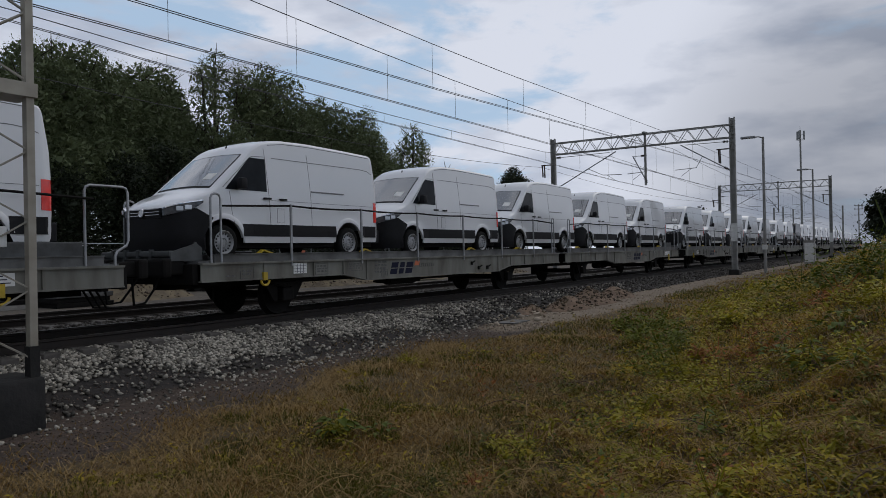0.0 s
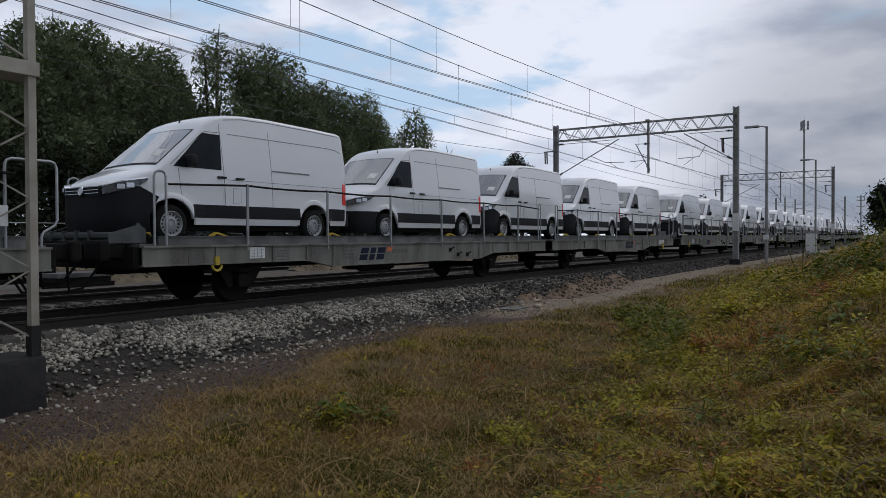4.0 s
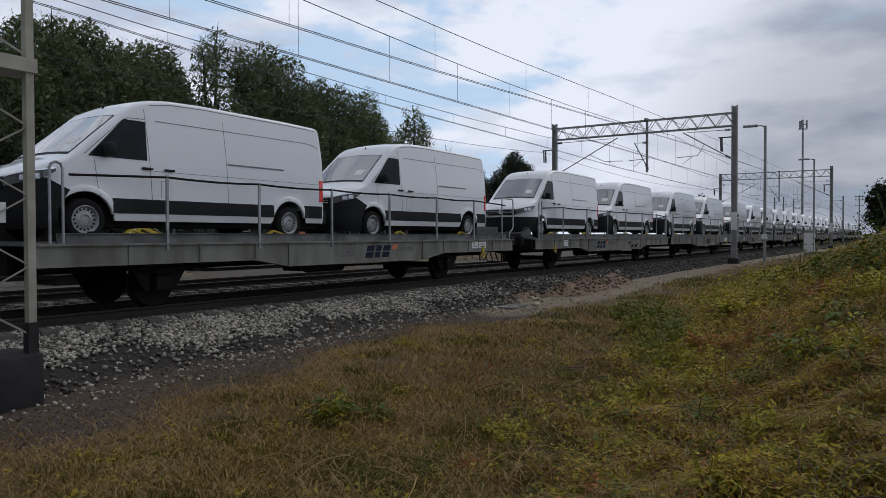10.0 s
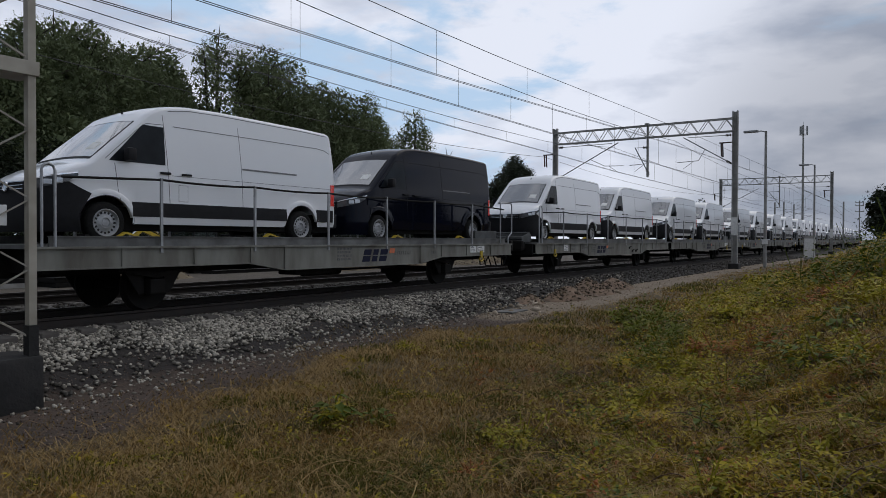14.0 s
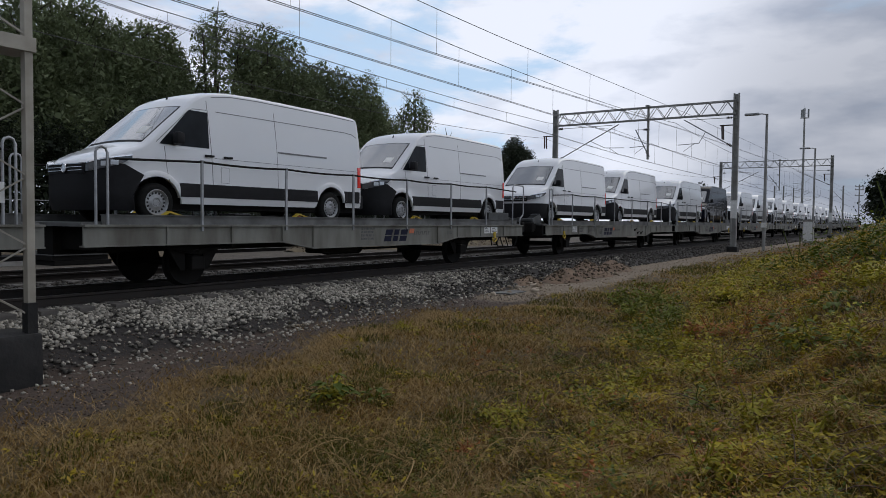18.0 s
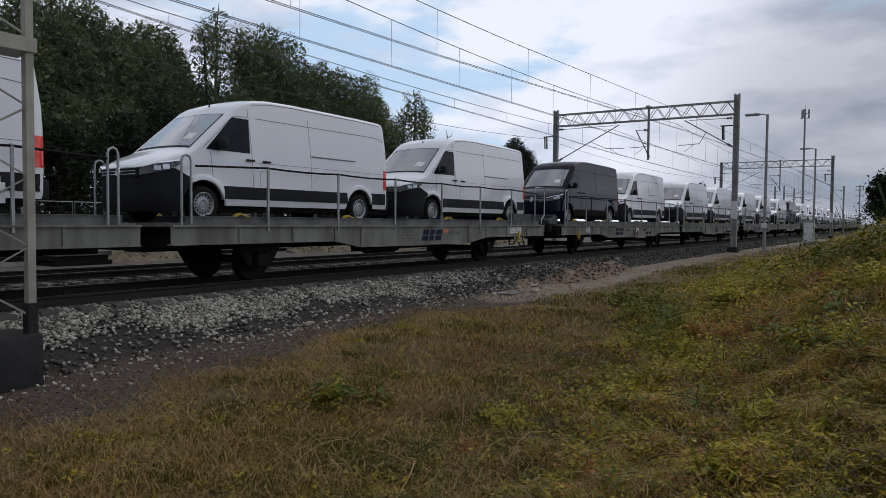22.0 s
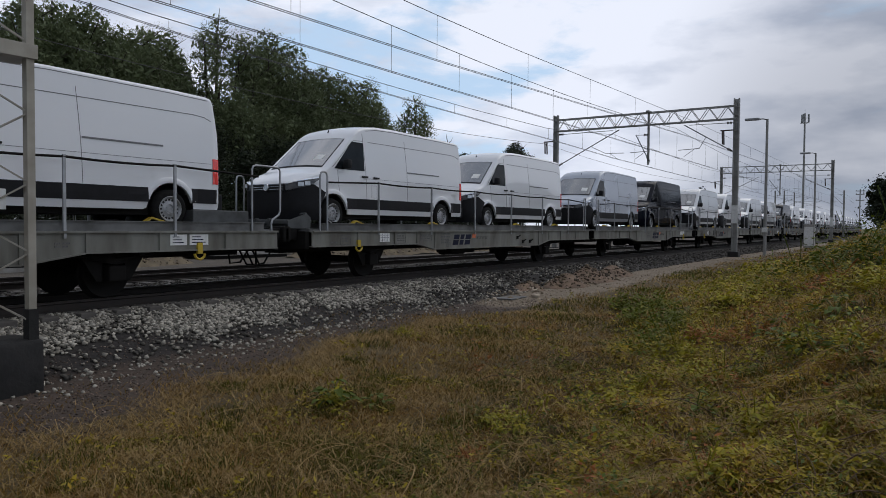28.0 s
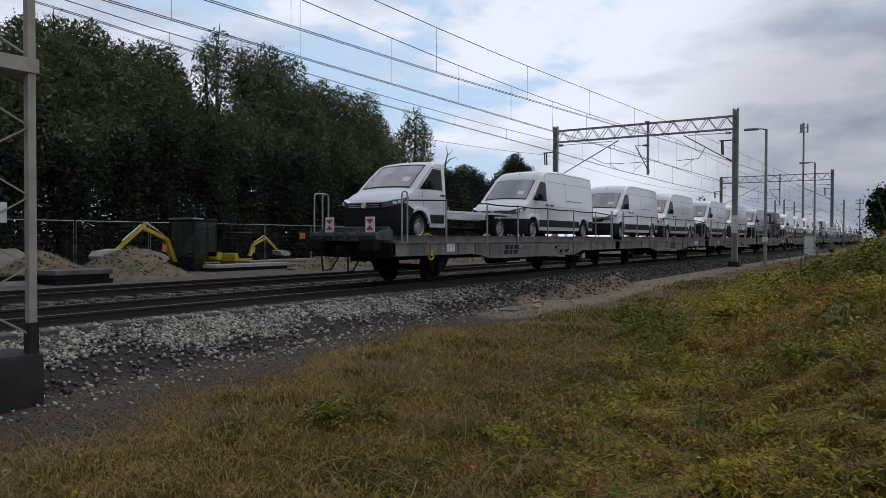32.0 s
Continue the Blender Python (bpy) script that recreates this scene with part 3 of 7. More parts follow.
def van_body_mesh(wb, cut=None, name="van_body", paint=WHITE, far=False):
    """The painted shell, with open wheel arches. cut: where a chassis cab ends."""
    rear = wb + 1.14
    end = cut or rear
    ys = np.unique(np.round(np.concatenate([np.array([-1.03, -1.0, -0.95, -0.88, -0.8]), np.arange(-0.72, end - 0.3, 0.15 if far else 0.075), end - np.array([0.25, 0.2, 0.16, 0.14, 0.12, 0.09, 0.05, 0.03, 0.0])]), 4))
    zb = 0.36
    secs = [van_section(y, rear, zb, 14 if far else 22, 4 if far else 7, 3 if far else 6, low=bool(cut)) for y in ys]
    bm = bmesh.new()
    grid = [[bm.verts.new((x, y, z)) for x, z in s] for y, s in zip(ys, secs)]
    gridm = [[(bm.verts.new((-v.co.x, v.co.y, v.co.z)) if j < len(g) - 1 else v) for j, v in enumerate(g)] for g in grid]
    arches = [(0.0, 0.33, 0.49), (wb, 0.36, 0.47)]

    def inside(v, k=1.0):
        return any(math.hypot(v.co.y - a, v.co.z - c) < r * k for a, c, r in arches if not (cut and a > cut))
    for g, flip in ((grid, False), (gridm, True)):
        for i in range(len(g) - 1):
            for j in range(len(g[0]) - 1):
                q = [g[i][j], g[i + 1][j], g[i + 1][j + 1], g[i][j + 1]]
                if sum(inside(v) for v in q) >= 2:
                    continue
                if len({v for v in q}) == 4:
                    bm.faces.new(q)
    # snap the ragged arch edge to the circle and flare it outwards
    for v in bm.verts:
        for a, c, r in arches:
            d = math.hypot(v.co.y - a, v.co.z - c)
            if abs(v.co.x) > 0.6 and v.co.z < 1.2 and d < r * 1.34 and v.link_faces and not (cut and a > cut):
                if any(len(e.link_faces) == 1 for e in v.link_edges) and d > 1e-4 and v.co.z > zb + 0.01:
                    v.co.y = a + (v.co.y - a) * r / d
                    v.co.z = c + (v.co.z - c) * r / d
    for v in list(bm.verts):
        for a, c, r in arches:
            d = math.hypot(v.co.y - a, v.co.z - c)
            if abs(v.co.x) > 0.6 and v.co.z < 1.1 and d < r + 0.14:
                v.co.x += math.copysign(0.035 * max(0.0, 1 - (d - r) / 0.14), v.co.x)
    loose = [v for v in bm.verts if not v.link_faces]
    bmesh.ops.delete(bm, geom=loose, context='VERTS')
    rim = [e for e in bm.edges if len(e.link_faces) == 1 and all(abs(v.co.y - end) < 1e-3 for v in e.verts)]
    if rim:
        bmesh.ops.holes_fill(bm, edges=[e for e in bm.edges if len(e.link_faces) == 1 and all(v.co.y > end - 1e-3 for v in e.verts)], sides=0)
        ring = [v for v in bm.verts if abs(v.co.y - end) < 1e-3]
        if not any(all(v in ring for v in f.verts) for f in bm.faces):
            r = sorted([v for v in ring if v.co.x >= -1e-4], key=lambda v: (v.co.z, -v.co.x)) + sorted([v for v in ring if v.co.x < -1e-4], key=lambda v: (-v.co.z, v.co.x))
            bm.faces.new(r)
    fr = [v for v in bm.verts if abs(v.co.y + 1.03) < 1e-3]
    r = sorted([v for v in fr if v.co.x >= -1e-4], key=lambda v: (v.co.z, -v.co.x)) + sorted([v for v in fr if v.co.x < -1e-4], key=lambda v: (-v.co.z, v.co.x))
    bm.faces.new(r)
    return finish(bm, name, paint, 32)


def side_line(pts, w, wb, side, off=0.003):
    """A thin groove line over the van's side through (y, z) points."""
    rear = wb + 1.14
    bm = bmesh.new()
    rows = []
    for i, (y, z) in enumerate(pts):
        (ya, za), (yb, zb) = pts[max(i - 1, 0)], pts[min(i + 1, len(pts) - 1)]
        d = Vector((yb - ya, zb - za)).normalized() * (w / 2)
        rows.append([bm.verts.new((side * (van_w(y, z, rear) + o), y - e * d.y, z + e * d.x)) for o, e in ((off, 1), (off, -1), (-0.01, -1), (-0.01, 1))])
    for u, v in zip(rows, rows[1:]):
        for k in range(4):
            bm.faces.new((u[k], u[(k + 1) % 4], v[(k + 1) % 4], v[k]))
    bm.faces.new(rows[0])
    bm.faces.new(rows[-1])
    return bm


def side_patch(y0, y1, z0, z1, wb, off=0.006, thick=0.02, slant=0.0, ny=8, nz=4, side=1, slant1=0.0):
    """A panel laid on the van's side; slant and slant1 lean its front and back edge."""
    rear = wb + 1.14
    bm = bmesh.new()
    rows = []
    for k in range(nz + 1):
        z = z0 + (z1 - z0) * k / nz
        row = []
        for i in range(ny + 1):
            a, b = y0 + slant * k / nz, y1 + slant1 * k / nz
            y = a + (b - a) * i / ny
            x = van_w(y, z, rear) + off
            for ca, cc, cr in ((0.0, 0.33, 0.49), (wb, 0.36, 0.47)):
                d = math.hypot(y - ca, z - cc)
                if z < 1.1 and d < cr + 0.14:
                    x += 0.035 * max(0.0, 1 - (d - cr) / 0.14)
            row.append((x, y, z))
        rows.append(row)
    outer = [[bm.verts.new((side * x, y, z)) for x, y, z in r] for r in rows]
    inner = [[bm.verts.new((side * (x - thick), y, z)) for x, y, z in r] for r in rows]
    for g in (outer, inner):
        for k in range(nz):
            for i in range(ny):
                bm.faces.new((g[k][i], g[k][i + 1], g[k + 1][i + 1], g[k + 1][i]))
    edge_o = outer[0] + [r[-1] for r in outer[1:]] + outer[-1][-2::-1] + [r[0] for r in outer[-2:0:-1]]
    edge_i = inner[0] + [r[-1] for r in inner[1:]] + inner[-1][-2::-1] + [r[0] for r in inner[-2:0:-1]]
    for k in range(len(edge_o)):
        n = (k + 1) % len(edge_o)
        bm.faces.new((edge_o[k], edge_o[n], edge_i[n], edge_i[k]))
    return bm


def top_patch(y0, y1, half0, half1, wb, off=0.008, ny=10, nx=14, thick=0.015, cx=0.0, low=False):
    """A pane laid on the front screen or roof."""
    rear = wb + 1.14
    bm = bmesh.new()
    out = []
    for lay in (off, off - thick):
        g = []
        for i in range(ny + 1):
            y = y0 + (y1 - y0) * i / ny
            half = half0 + (half1 - half0) * i / ny
            sec = van_section(y, rear, 0.36, low=low)
            sx = [p[0] for p in sec][::-1]
            sz = [p[1] for p in sec][::-1]
            row = []
            for k in range(nx + 1):
                x = cx - half + 2 * half * k / nx
                row.append(bm.verts.new((x, y - lay * 0.6, float(np.interp(abs(x), sx, sz)) + lay * 0.8)))
            g.append(row)
        out.append(g)
    for g in out:
        for i in range(ny):
            for k in range(nx):
                bm.faces.new((g[i][k], g[i][k + 1], g[i + 1][k + 1], g[i + 1][k]))
    a, b = out
    ea = a[0] + [r[-1] for r in a[1:]] + a[-1][-2::-1] + [r[0] for r in a[-2:0:-1]]
    eb = b[0] + [r[-1] for r in b[1:]] + b[-1][-2::-1] + [r[0] for r in b[-2:0:-1]]
    for k in range(len(ea)):
        n = (k + 1) % len(ea)
        bm.faces.new((ea[k], ea[n], eb[n], eb[k]))
    return bm


def arch_flare(wb, centre, cz, r, side, sweep=152):
    """The raised lip of the bodywork round a wheel arch."""
    rear = wb + 1.14
    bm = bmesh.new()
    rows = []
    for i in range(25):
        a = math.radians(14 + sweep * i / 24)
        row = []
        for rr, off in ((r - 0.012, -0.03), (r - 0.012, 0.030), (r + 0.015, 0.034), (r + 0.075, 0.028), (r + 0.10, 0.006), (r + 0.12, -0.02)):
            y, z = centre + rr * math.cos(a), cz + rr * math.sin(a)
            row.append(bm.verts.new((side * (van_w(y, z, rear) + off), y, z)))
        rows.append(row)
    for u, w in zip(rows, rows[1:]):
        for k in range(5):
            bm.faces.new((u[k], u[k + 1], w[k + 1], w[k]))
    return bm


def wheel_meshes(n=28):
    bm = bmesh.new()
    lathe(bm, [(-0.11, 0.20), (-0.11, 0.30), (-0.09, 0.335), (-0.05, 0.352), (0.05, 0.352), (0.09, 0.335), (0.112, 0.30), (0.112, 0.235), (0.10, 0.222), (0.05, 0.215)], n)
    tyre = finish(bm, "tyre", RUBBER, 35)
    bm = bmesh.new()
    lathe(bm, [(0.06, 0.215), (0.112, 0.232), (0.118, 0.222), (0.10, 0.205), (0.075, 0.19), (0.07, 0.15), (0.085, 0.12), (0.092, 0.085), (0.075, 0.07), (0.08, 0.03)], n)
    for k in range(5):
        a = 2 * math.pi * k / 5
        box(bm, 0.07, 0.092, 0.055 * math.cos(a) - 0.009, 0.055 * math.cos(a) + 0.009, 0.055 * math.sin(a) - 0.009, 0.055 * math.sin(a) + 0.009)
    first = len(bm.faces)
    for k in range(16):
        a = 2 * math.pi * k / 16
        c, s = math.cos(a), math.sin(a)
        vs = []
        for x in (0.072, 0.081):
            for da, rr in ((-0.1, 0.152), (0.1, 0.152), (0.085, 0.186), (-0.085, 0.186)):
                vs.append(bm.verts.new((x, rr * math.cos(a + da), rr * math.sin(a + da))))
        for q in ((0, 1, 2, 3), (4, 5, 6, 7), (0, 1, 5, 4), (1, 2, 6, 5), (2, 3, 7, 6), (3, 0, 4, 7)):
            bm.faces.new([vs[i] for i in q])
    bm.faces.ensure_lookup_table()
    for f in bm.faces[first:]:
        f.material_index = 1
    rim = finish(bm, "rim", RIM, 35)
    rim.materials.append(DARKHOLE)
    return tyre, rim


TYRE, RIMM = wheel_meshes()
TYRE_F, RIM_F = wheel_meshes(12)


def add_wheel(parent, x, y, side, z=0.352, far=False):
    w = placed("wheel", TYRE_F if far else TYRE, parent, pose(x, y, z, 0, 0, 0 if side > 0 else 180), "black tyre on a steel rim")
    placed("rim", RIM_F if far else RIMM, w, Matrix.Identity(4), "silver steel rim")
    return w


def make_van(wb, paint, black=False, cut=None, label="", far=False, lip=False):
    """A van whose front axle stands at its origin and whose nose looks down -y."""
    van = empty("panel_van" if not cut else "chassis_cab_truck", label, "van" if not cut else "truck", "vans on the train" if not cut else "")
    rear = wb + 1.14
    trim = BLACKP if black else PLASTIC
    gap = PLASTIC if black else SEAM
    part("body", van_body_mesh(wb, cut, "van_body", paint, far), None, van)
    # black skirt: floor box, bumper and side bands
    bm = bmesh.new()
    box(bm, -0.86, 0.86, -0.80, (cut or rear) - 0.15, 0.24, 0.62)
    part("underbody", bm, UNDER, van, "dark underbody")
    bm = bmesh.new()
    plan = [(0, -1.085, 0.80), (0.42, -1.065, 0.84), (0.66, -1.005, 0.86), (0.79, -0.935, 0.90), (0.88, -0.85, 0.945), (0.945, -0.73, 0.985), (0.986, -0.60, 0.99), (1.0, -0.46, 0.905), (1.0, -0.27, 0.82)]
    if lip:
        # the upper half of the bumper is painted like the body
        plan = [(x, y, min(z, 0.73)) for x, y, z in plan]
    plan = [(-x, y, z) for x, y, z in plan[:0:-1]] + plan
    levels = (0.20, 0.36, 0.52, 0.66, None)
    rows, back = [], []
    for z in levels:
        row, inner = [], []
        for k, (x, y, zt) in enumerate(plan):
            zz = zt if z is None else min(z, zt)
            yy = y
            if k in (0, len(plan) - 1):
                yy = min(y, -math.sqrt(max(0.0, 0.49 ** 2 - (zz - 0.33) ** 2)) - 0.004)
            sc = 1.045 if abs(x) > 0.998 else 1.02 if 0.3 < zz < 0.8 else 1.008
            row.append(bm.verts.new((x * sc * (0.97 if zz < 0.3 else 1), yy + (0.04 if zz < 0.3 else 0.0), zz)))
            inner.append(bm.verts.new((x * 0.86, yy + 0.12, zz)))
        rows.append(row)
        back.append(inner)
    m = len(plan)
    for g in (rows, back):
        for u, w in zip(g, g[1:]):
            for k in range(m - 1):
                bm.faces.new((u[k], u[k + 1], w[k + 1], w[k]))
    for u, w in ((rows[0], back[0]), (rows[-1], back[-1])):
        for k in range(m - 1):
            bm.faces.new((u[k], u[k + 1], w[k + 1], w[k]))
    for k in (0, m - 1):
        for i in range(len(levels) - 1):
            bm.faces.new((rows[i][k], rows[i + 1][k], back[i + 1][k], back[i][k]))
    part("front_bumper", bm, trim, van, "black plastic front bumper", 40)
    part("screen_border", top_patch(-0.175, 0.675, 0.825, 0.765, wb, 0.005, low=bool(cut)), PLASTIC, van, "black windscreen surround", 60)
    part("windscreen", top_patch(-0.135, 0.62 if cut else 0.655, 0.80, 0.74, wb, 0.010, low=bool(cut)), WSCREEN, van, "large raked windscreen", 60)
    for s in (1, -1):
        top = 2.075 if not cut else 1.98
        part("side_window", side_patch(0.06, 1.13, 1.395, top, wb, 0.006, 0.02, 0.66, 10, 9, s), GLASS, van, "dark cab door window", 60)
        if not far:
            line = [(0.0, 1.42), (0.24, 1.64), (0.42, 1.80), (0.58, 1.95), (0.70, 2.05), (0.80, top + 0.03), (1.12, top + 0.045)]
            part("door_frame_seam", side_line(line, 0.012, wb, s), gap, van)
        part("door_seam", side_patch(1.22, 1.231, 0.62, 2.08 if cut else 2.3, wb, 0.003, 0.01, -0.10, 1, 8, s, -0.10), gap, van)
        add_wheel(van, 0.90 * s, 0, s, far=far)
        if far:
            continue
        part("wheel_arch", arch_flare(wb, 0.0, 0.33, 0.49, s, 104), paint, van, "flared wheel arch", 50)
        if not cut:
            part("wheel_arch", arch_flare(wb, wb, 0.36, 0.47, s), paint, van, "flared wheel arch", 50)
            part("fuel_flap_gap", side_patch(1.40, 1.60, 0.76, 1.06, wb, 0.002, 0.01, 0, 3, 3, s), gap, van)
            part("fuel_flap", side_patch(1.407, 1.593, 0.767, 1.053, wb, 0.004, 0.01, 0, 3, 3, s), paint, van, "small fuel flap")
        part("front_wing_seam", side_patch(0.238, 0.248, 0.72, 1.36, wb, 0.003, 0.01, -0.08, 1, 6, s, -0.08), gap, van)
        bm = bmesh.new()
        box(bm, 1.0 * s, 1.045 * s, 1.02, 1.22, 1.235, 1.275, 0.01)
        part("door_handle", bm, PLASTIC, van, "black door handle")
        # mirror on its arm
        bm = bmesh.new()
        box(bm, 1.05 * s, 1.22 * s, 0.28, 0.44, 1.40, 1.62, 0.045)
        box(bm, 0.95 * s, 1.10 * s, 0.34, 0.44, 1.40, 1.47, 0.012)
        part("mirror", bm, PLASTIC, van, "black door mirror", 50)
        # headlamp, swept back round the corner to a point
        bm, strip = bmesh.new(), bmesh.new()
        path = [(0.55, -1.04), (0.66, -1.008), (0.76, -0.953), (0.85, -0.88), (0.925, -0.76), (0.978, -0.61), (1.0, -0.46)]
        nn = len(path) - 1
        g, h = [], []
        for i, (hx, hy) in enumerate(path):
            f = i / nn
            zl, zh = 0.85 + 0.10 * f + 0.15 * f ** 4, 0.99 + 0.16 * f
            g.append([bm.verts.new((s * (hx + ex), hy - ey, z)) for ex, ey, z in ((0.022, 0.014, zl), (0.016, 0.010, zh), (-0.10, -0.06, zh), (-0.10, -0.06, zl))])
            h.append([strip.verts.new((s * (hx + ex), hy - ey, z)) for ex, ey, z in ((0.026, 0.018, zh - 0.012), (0.022, 0.016, zh + 0.008), (-0.08, -0.05, zh + 0.008), (-0.08, -0.05, zh - 0.012))])
        for q, m in ((g, bm), (h, strip)):
            for i in range(nn):
                for k in range(4):
                    m.faces.new((q[i][k], q[i][(k + 1) % 4], q[i + 1][(k + 1) % 4], q[i + 1][k]))
            m.faces.new(q[0])
            m.faces.new(q[-1])
        lamp = part("headlight", bm, LAMPGLASS, van, "clear swept-back headlight", 50)
        part("chrome_strip", strip, CHROME, lamp, "chrome strip over the lamp", 50)
        for hx, hy, turn, hz in ((0.855, -0.872, 50, 0.98), (0.93, -0.745, 64, 1.005)):
            bm = bmesh.new()
            box(bm, -0.012, 0.018, -0.062, 0.062, -0.042, 0.042, 0.008)
            bmesh.ops.rotate(bm, verts=bm.verts, matrix=Matrix.Rotation(radians(turn - 90) * s, 3, 'Z'))
            if s < 0:
                bmesh.ops.scale(bm, verts=bm.verts, vec=(-1, 1, 1))
            bmesh.ops.translate(bm, verts=bm.verts, vec=(s * (hx + 0.008), hy - 0.006, hz))
            part("lamp_lens", bm, LAMPLENS, lamp, "bright square lamp reflector")
    # grille bars and the round badge
    bm = bmesh.new()
    box(bm, -0.54, 0.54, -1.075, -0.93, 0.80, 1.0, 0.03)
    g = part("grille", bm, PLASTIC, van, "black slatted grille")
    if not far:
        for z in (0.875, 0.93, 0.985):
            bm = bmesh.new()
            box(bm, -0.52, 0.52, -1.085, -1.07, z - 0.005, z + 0.005)
            part("slat", bm, CHROME, g, "chrome slat")
        bm = bmesh.new()
        lathe(bm, [(0, 0.085), (0.02, 0.085), (0.028, 0.07), (0.02, 0.062), (0.02, 0.0)], 20)
        bmesh.ops.rotate(bm, verts=bm.verts, matrix=Matrix.Rotation(radians(-90), 3, 'Z'))
        bmesh.ops.translate(bm, verts=bm.verts, vec=(0, -1.085, 0.92))
        part("badge", bm, CHROME, g, "round chrome badge")
        # wipers and a delivery sheet behind the glass
        bm = bmesh.new()
        bar(bm, (0.55, -0.16, 1.42), (0.02, -0.06, 1.52), 0.02)
        bar(bm, (-0.1, -0.16, 1.42), (-0.62, -0.05, 1.52), 0.02)
        part("wiper", bm, PLASTIC, van)
        part("sheet", top_patch(0.02, 0.17, 0.13, 0.13, wb, 0.013, 4, 4, 0.002, 0.5), PAPER, van, "white delivery sheet on the screen")
        bm = bmesh.new()
        lathe(bm, [(0, 0.03), (0.05, 0.02), (0.09, 0.008), (0.11, 0.002)], 8)
        bmesh.ops.rotate(bm, verts=bm.verts, matrix=Matrix.Rotation(radians(-80), 3, 'Y'))
        bmesh.ops.translate(bm, verts=bm.verts, vec=(0, 0.92, 2.33 if not cut else 2.2))
        part("aerial", bm, PLASTIC, van)
    if cut:
        return van
    for s in (1, -1):
        add_wheel(van, 0.90 * s, wb, s, far=far)
        if not black:
            part("side_band", side_patch(0.47, wb - 0.45, 0.47, 0.72, wb, 0.012, 0.03, 0, 10, 2, s), PLASTIC, van, "black rubbing band")
            part("rear_band", side_patch(wb + 0.45, rear - 0.02, 0.47, 0.74, wb, 0.012, 0.03, 0, 5, 2, s), PLASTIC, van, "black rubbing band")
        part("tail_lamp", side_patch(rear - 0.21, rear - 0.015, 0.84, 1.32, wb, 0.010, 0.05, 0, 4, 4, s), TAILRED, van, "red tail lamp", 50)
        if far:
            continue
        part("sill", side_patch(0.50, wb - 0.52, 0.34, 0.45, wb, 0.014, 0.05, 0, 4, 1, s), paint, van)
        part("side_rail", side_patch(wb * 0.53 + 0.5, wb - 0.13, 1.455, 1.485, wb, 0.010, 0.02, 0, 3, 1, s), SEAM, van, "dark sliding-door rail")
        part("panel_seam", side_patch(wb * 0.53 + 0.50, wb * 0.53 + 0.509, 0.72, 2.28, wb, 0.003, 0.01, -0.06, 1, 8, s, -0.06), gap, van)
        part("waist_seam", side_patch(1.25, wb + 0.9, 1.217, 1.225, wb, 0.003, 0.01, 0, 10, 1, s), gap, van)
        part("upper_seam", side_line([(1.33, 2.115), (wb + 0.55, 2.115), (wb + 0.80, 2.09), (wb + 0.94, 2.03)], 0.014, wb, s), gap, van)
        part("roof_gutter", side_line([(1.25, 2.385), (1.7, 2.45), (2.4, 2.468), (wb + 0.1, 2.447), (wb + 0.9, 2.42)], 0.014, wb, s), gap, van)
        bm = bmesh.new()
        box(bm, 1.0 * s, 1.042 * s, 1.46, 1.66, 1.235, 1.272, 0.01)
        part("door_handle", bm, PLASTIC, van, "black door handle")
    bm = bmesh.new()
    box(bm, -0.95, 0.95, rear - 0.14, rear + 0.06, 0.34, 0.66, 0.03)
    part("rear_bumper", bm, PLASTIC, van, "black rear bumper")
    return van


def chassis_parts(truck):
    bm = bmesh.new()
    for s in (1, -1):
        box(bm, s * 0.36, s * 0.44, 1.1, LONG + 1.05, 0.66, 0.80)
    for y in (1.9, 2.9, 3.9, LONG + 0.5, LONG + 1.0):
        box(bm, -0.38, 0.38, y - 0.04, y + 0.04, 0.68, 0.78)
    part("ladder_frame", bm, WHITE, truck, "bare white ladder frame")
    bm = bmesh.new()
    for s in (1, -1):
        box(bm, s * 0.84, s * 0.90, 1.32, LONG + 1.0, 0.80, 0.86)
    for y in (1.5, 2.4, 3.2, 4.0, LONG + 0.9):
        box(bm, -0.9, 0.9, y - 0.03, y + 0.03, 0.80, 0.85)
    part("body_rail", bm, WHITE, truck, "white body mounting rail")
    bm = bmesh.new()
    box(bm, -0.5, 0.35, 1.7, 2.6, 0.35, 0.64, 0.03)
    tube(bm, [(0, 1.4, 0.42), (0, LONG, 0.36)], 0.05, 8)
    box(bm, -0.85, 0.85, LONG - 0.08, LONG + 0.08, 0.28, 0.42, 0.03)
    part("fuel_tank", bm, UNDER, truck, "dark tank and driveline")
    for s in (1, -1):
        add_wheel(truck, 0.88 * s, LONG, s)
        bm = bmesh.new()
        box(bm, s * 0.72, s * 1.02, LONG - 0.40, LONG + 0.40, 0.76, 0.80, 0.01)
        box(bm, s * 0.72, s * 1.02, LONG - 0.46, LONG - 0.40, 0.50, 0.79)
        part("mudguard", bm, PLASTIC, truck)
        part("side_band", side_patch(0.52, 1.22, 0.47, 0.71, LONG, 0.012, 0.03, 0, 3, 2, s), PLASTIC, truck, "black rubbing band")
    bm = bmesh.new()
    box(bm, -0.93, 0.93, 1.22, 1.32, 0.40, 2.05, 0.04)
    part("cab_back", bm, WHITE, truck, "white cab back wall")

# ---- the car-carrier wagons ----
UNIT = 32.52
HALF_A, HALF_B, START_B = 15.5, 14.9, 16.1


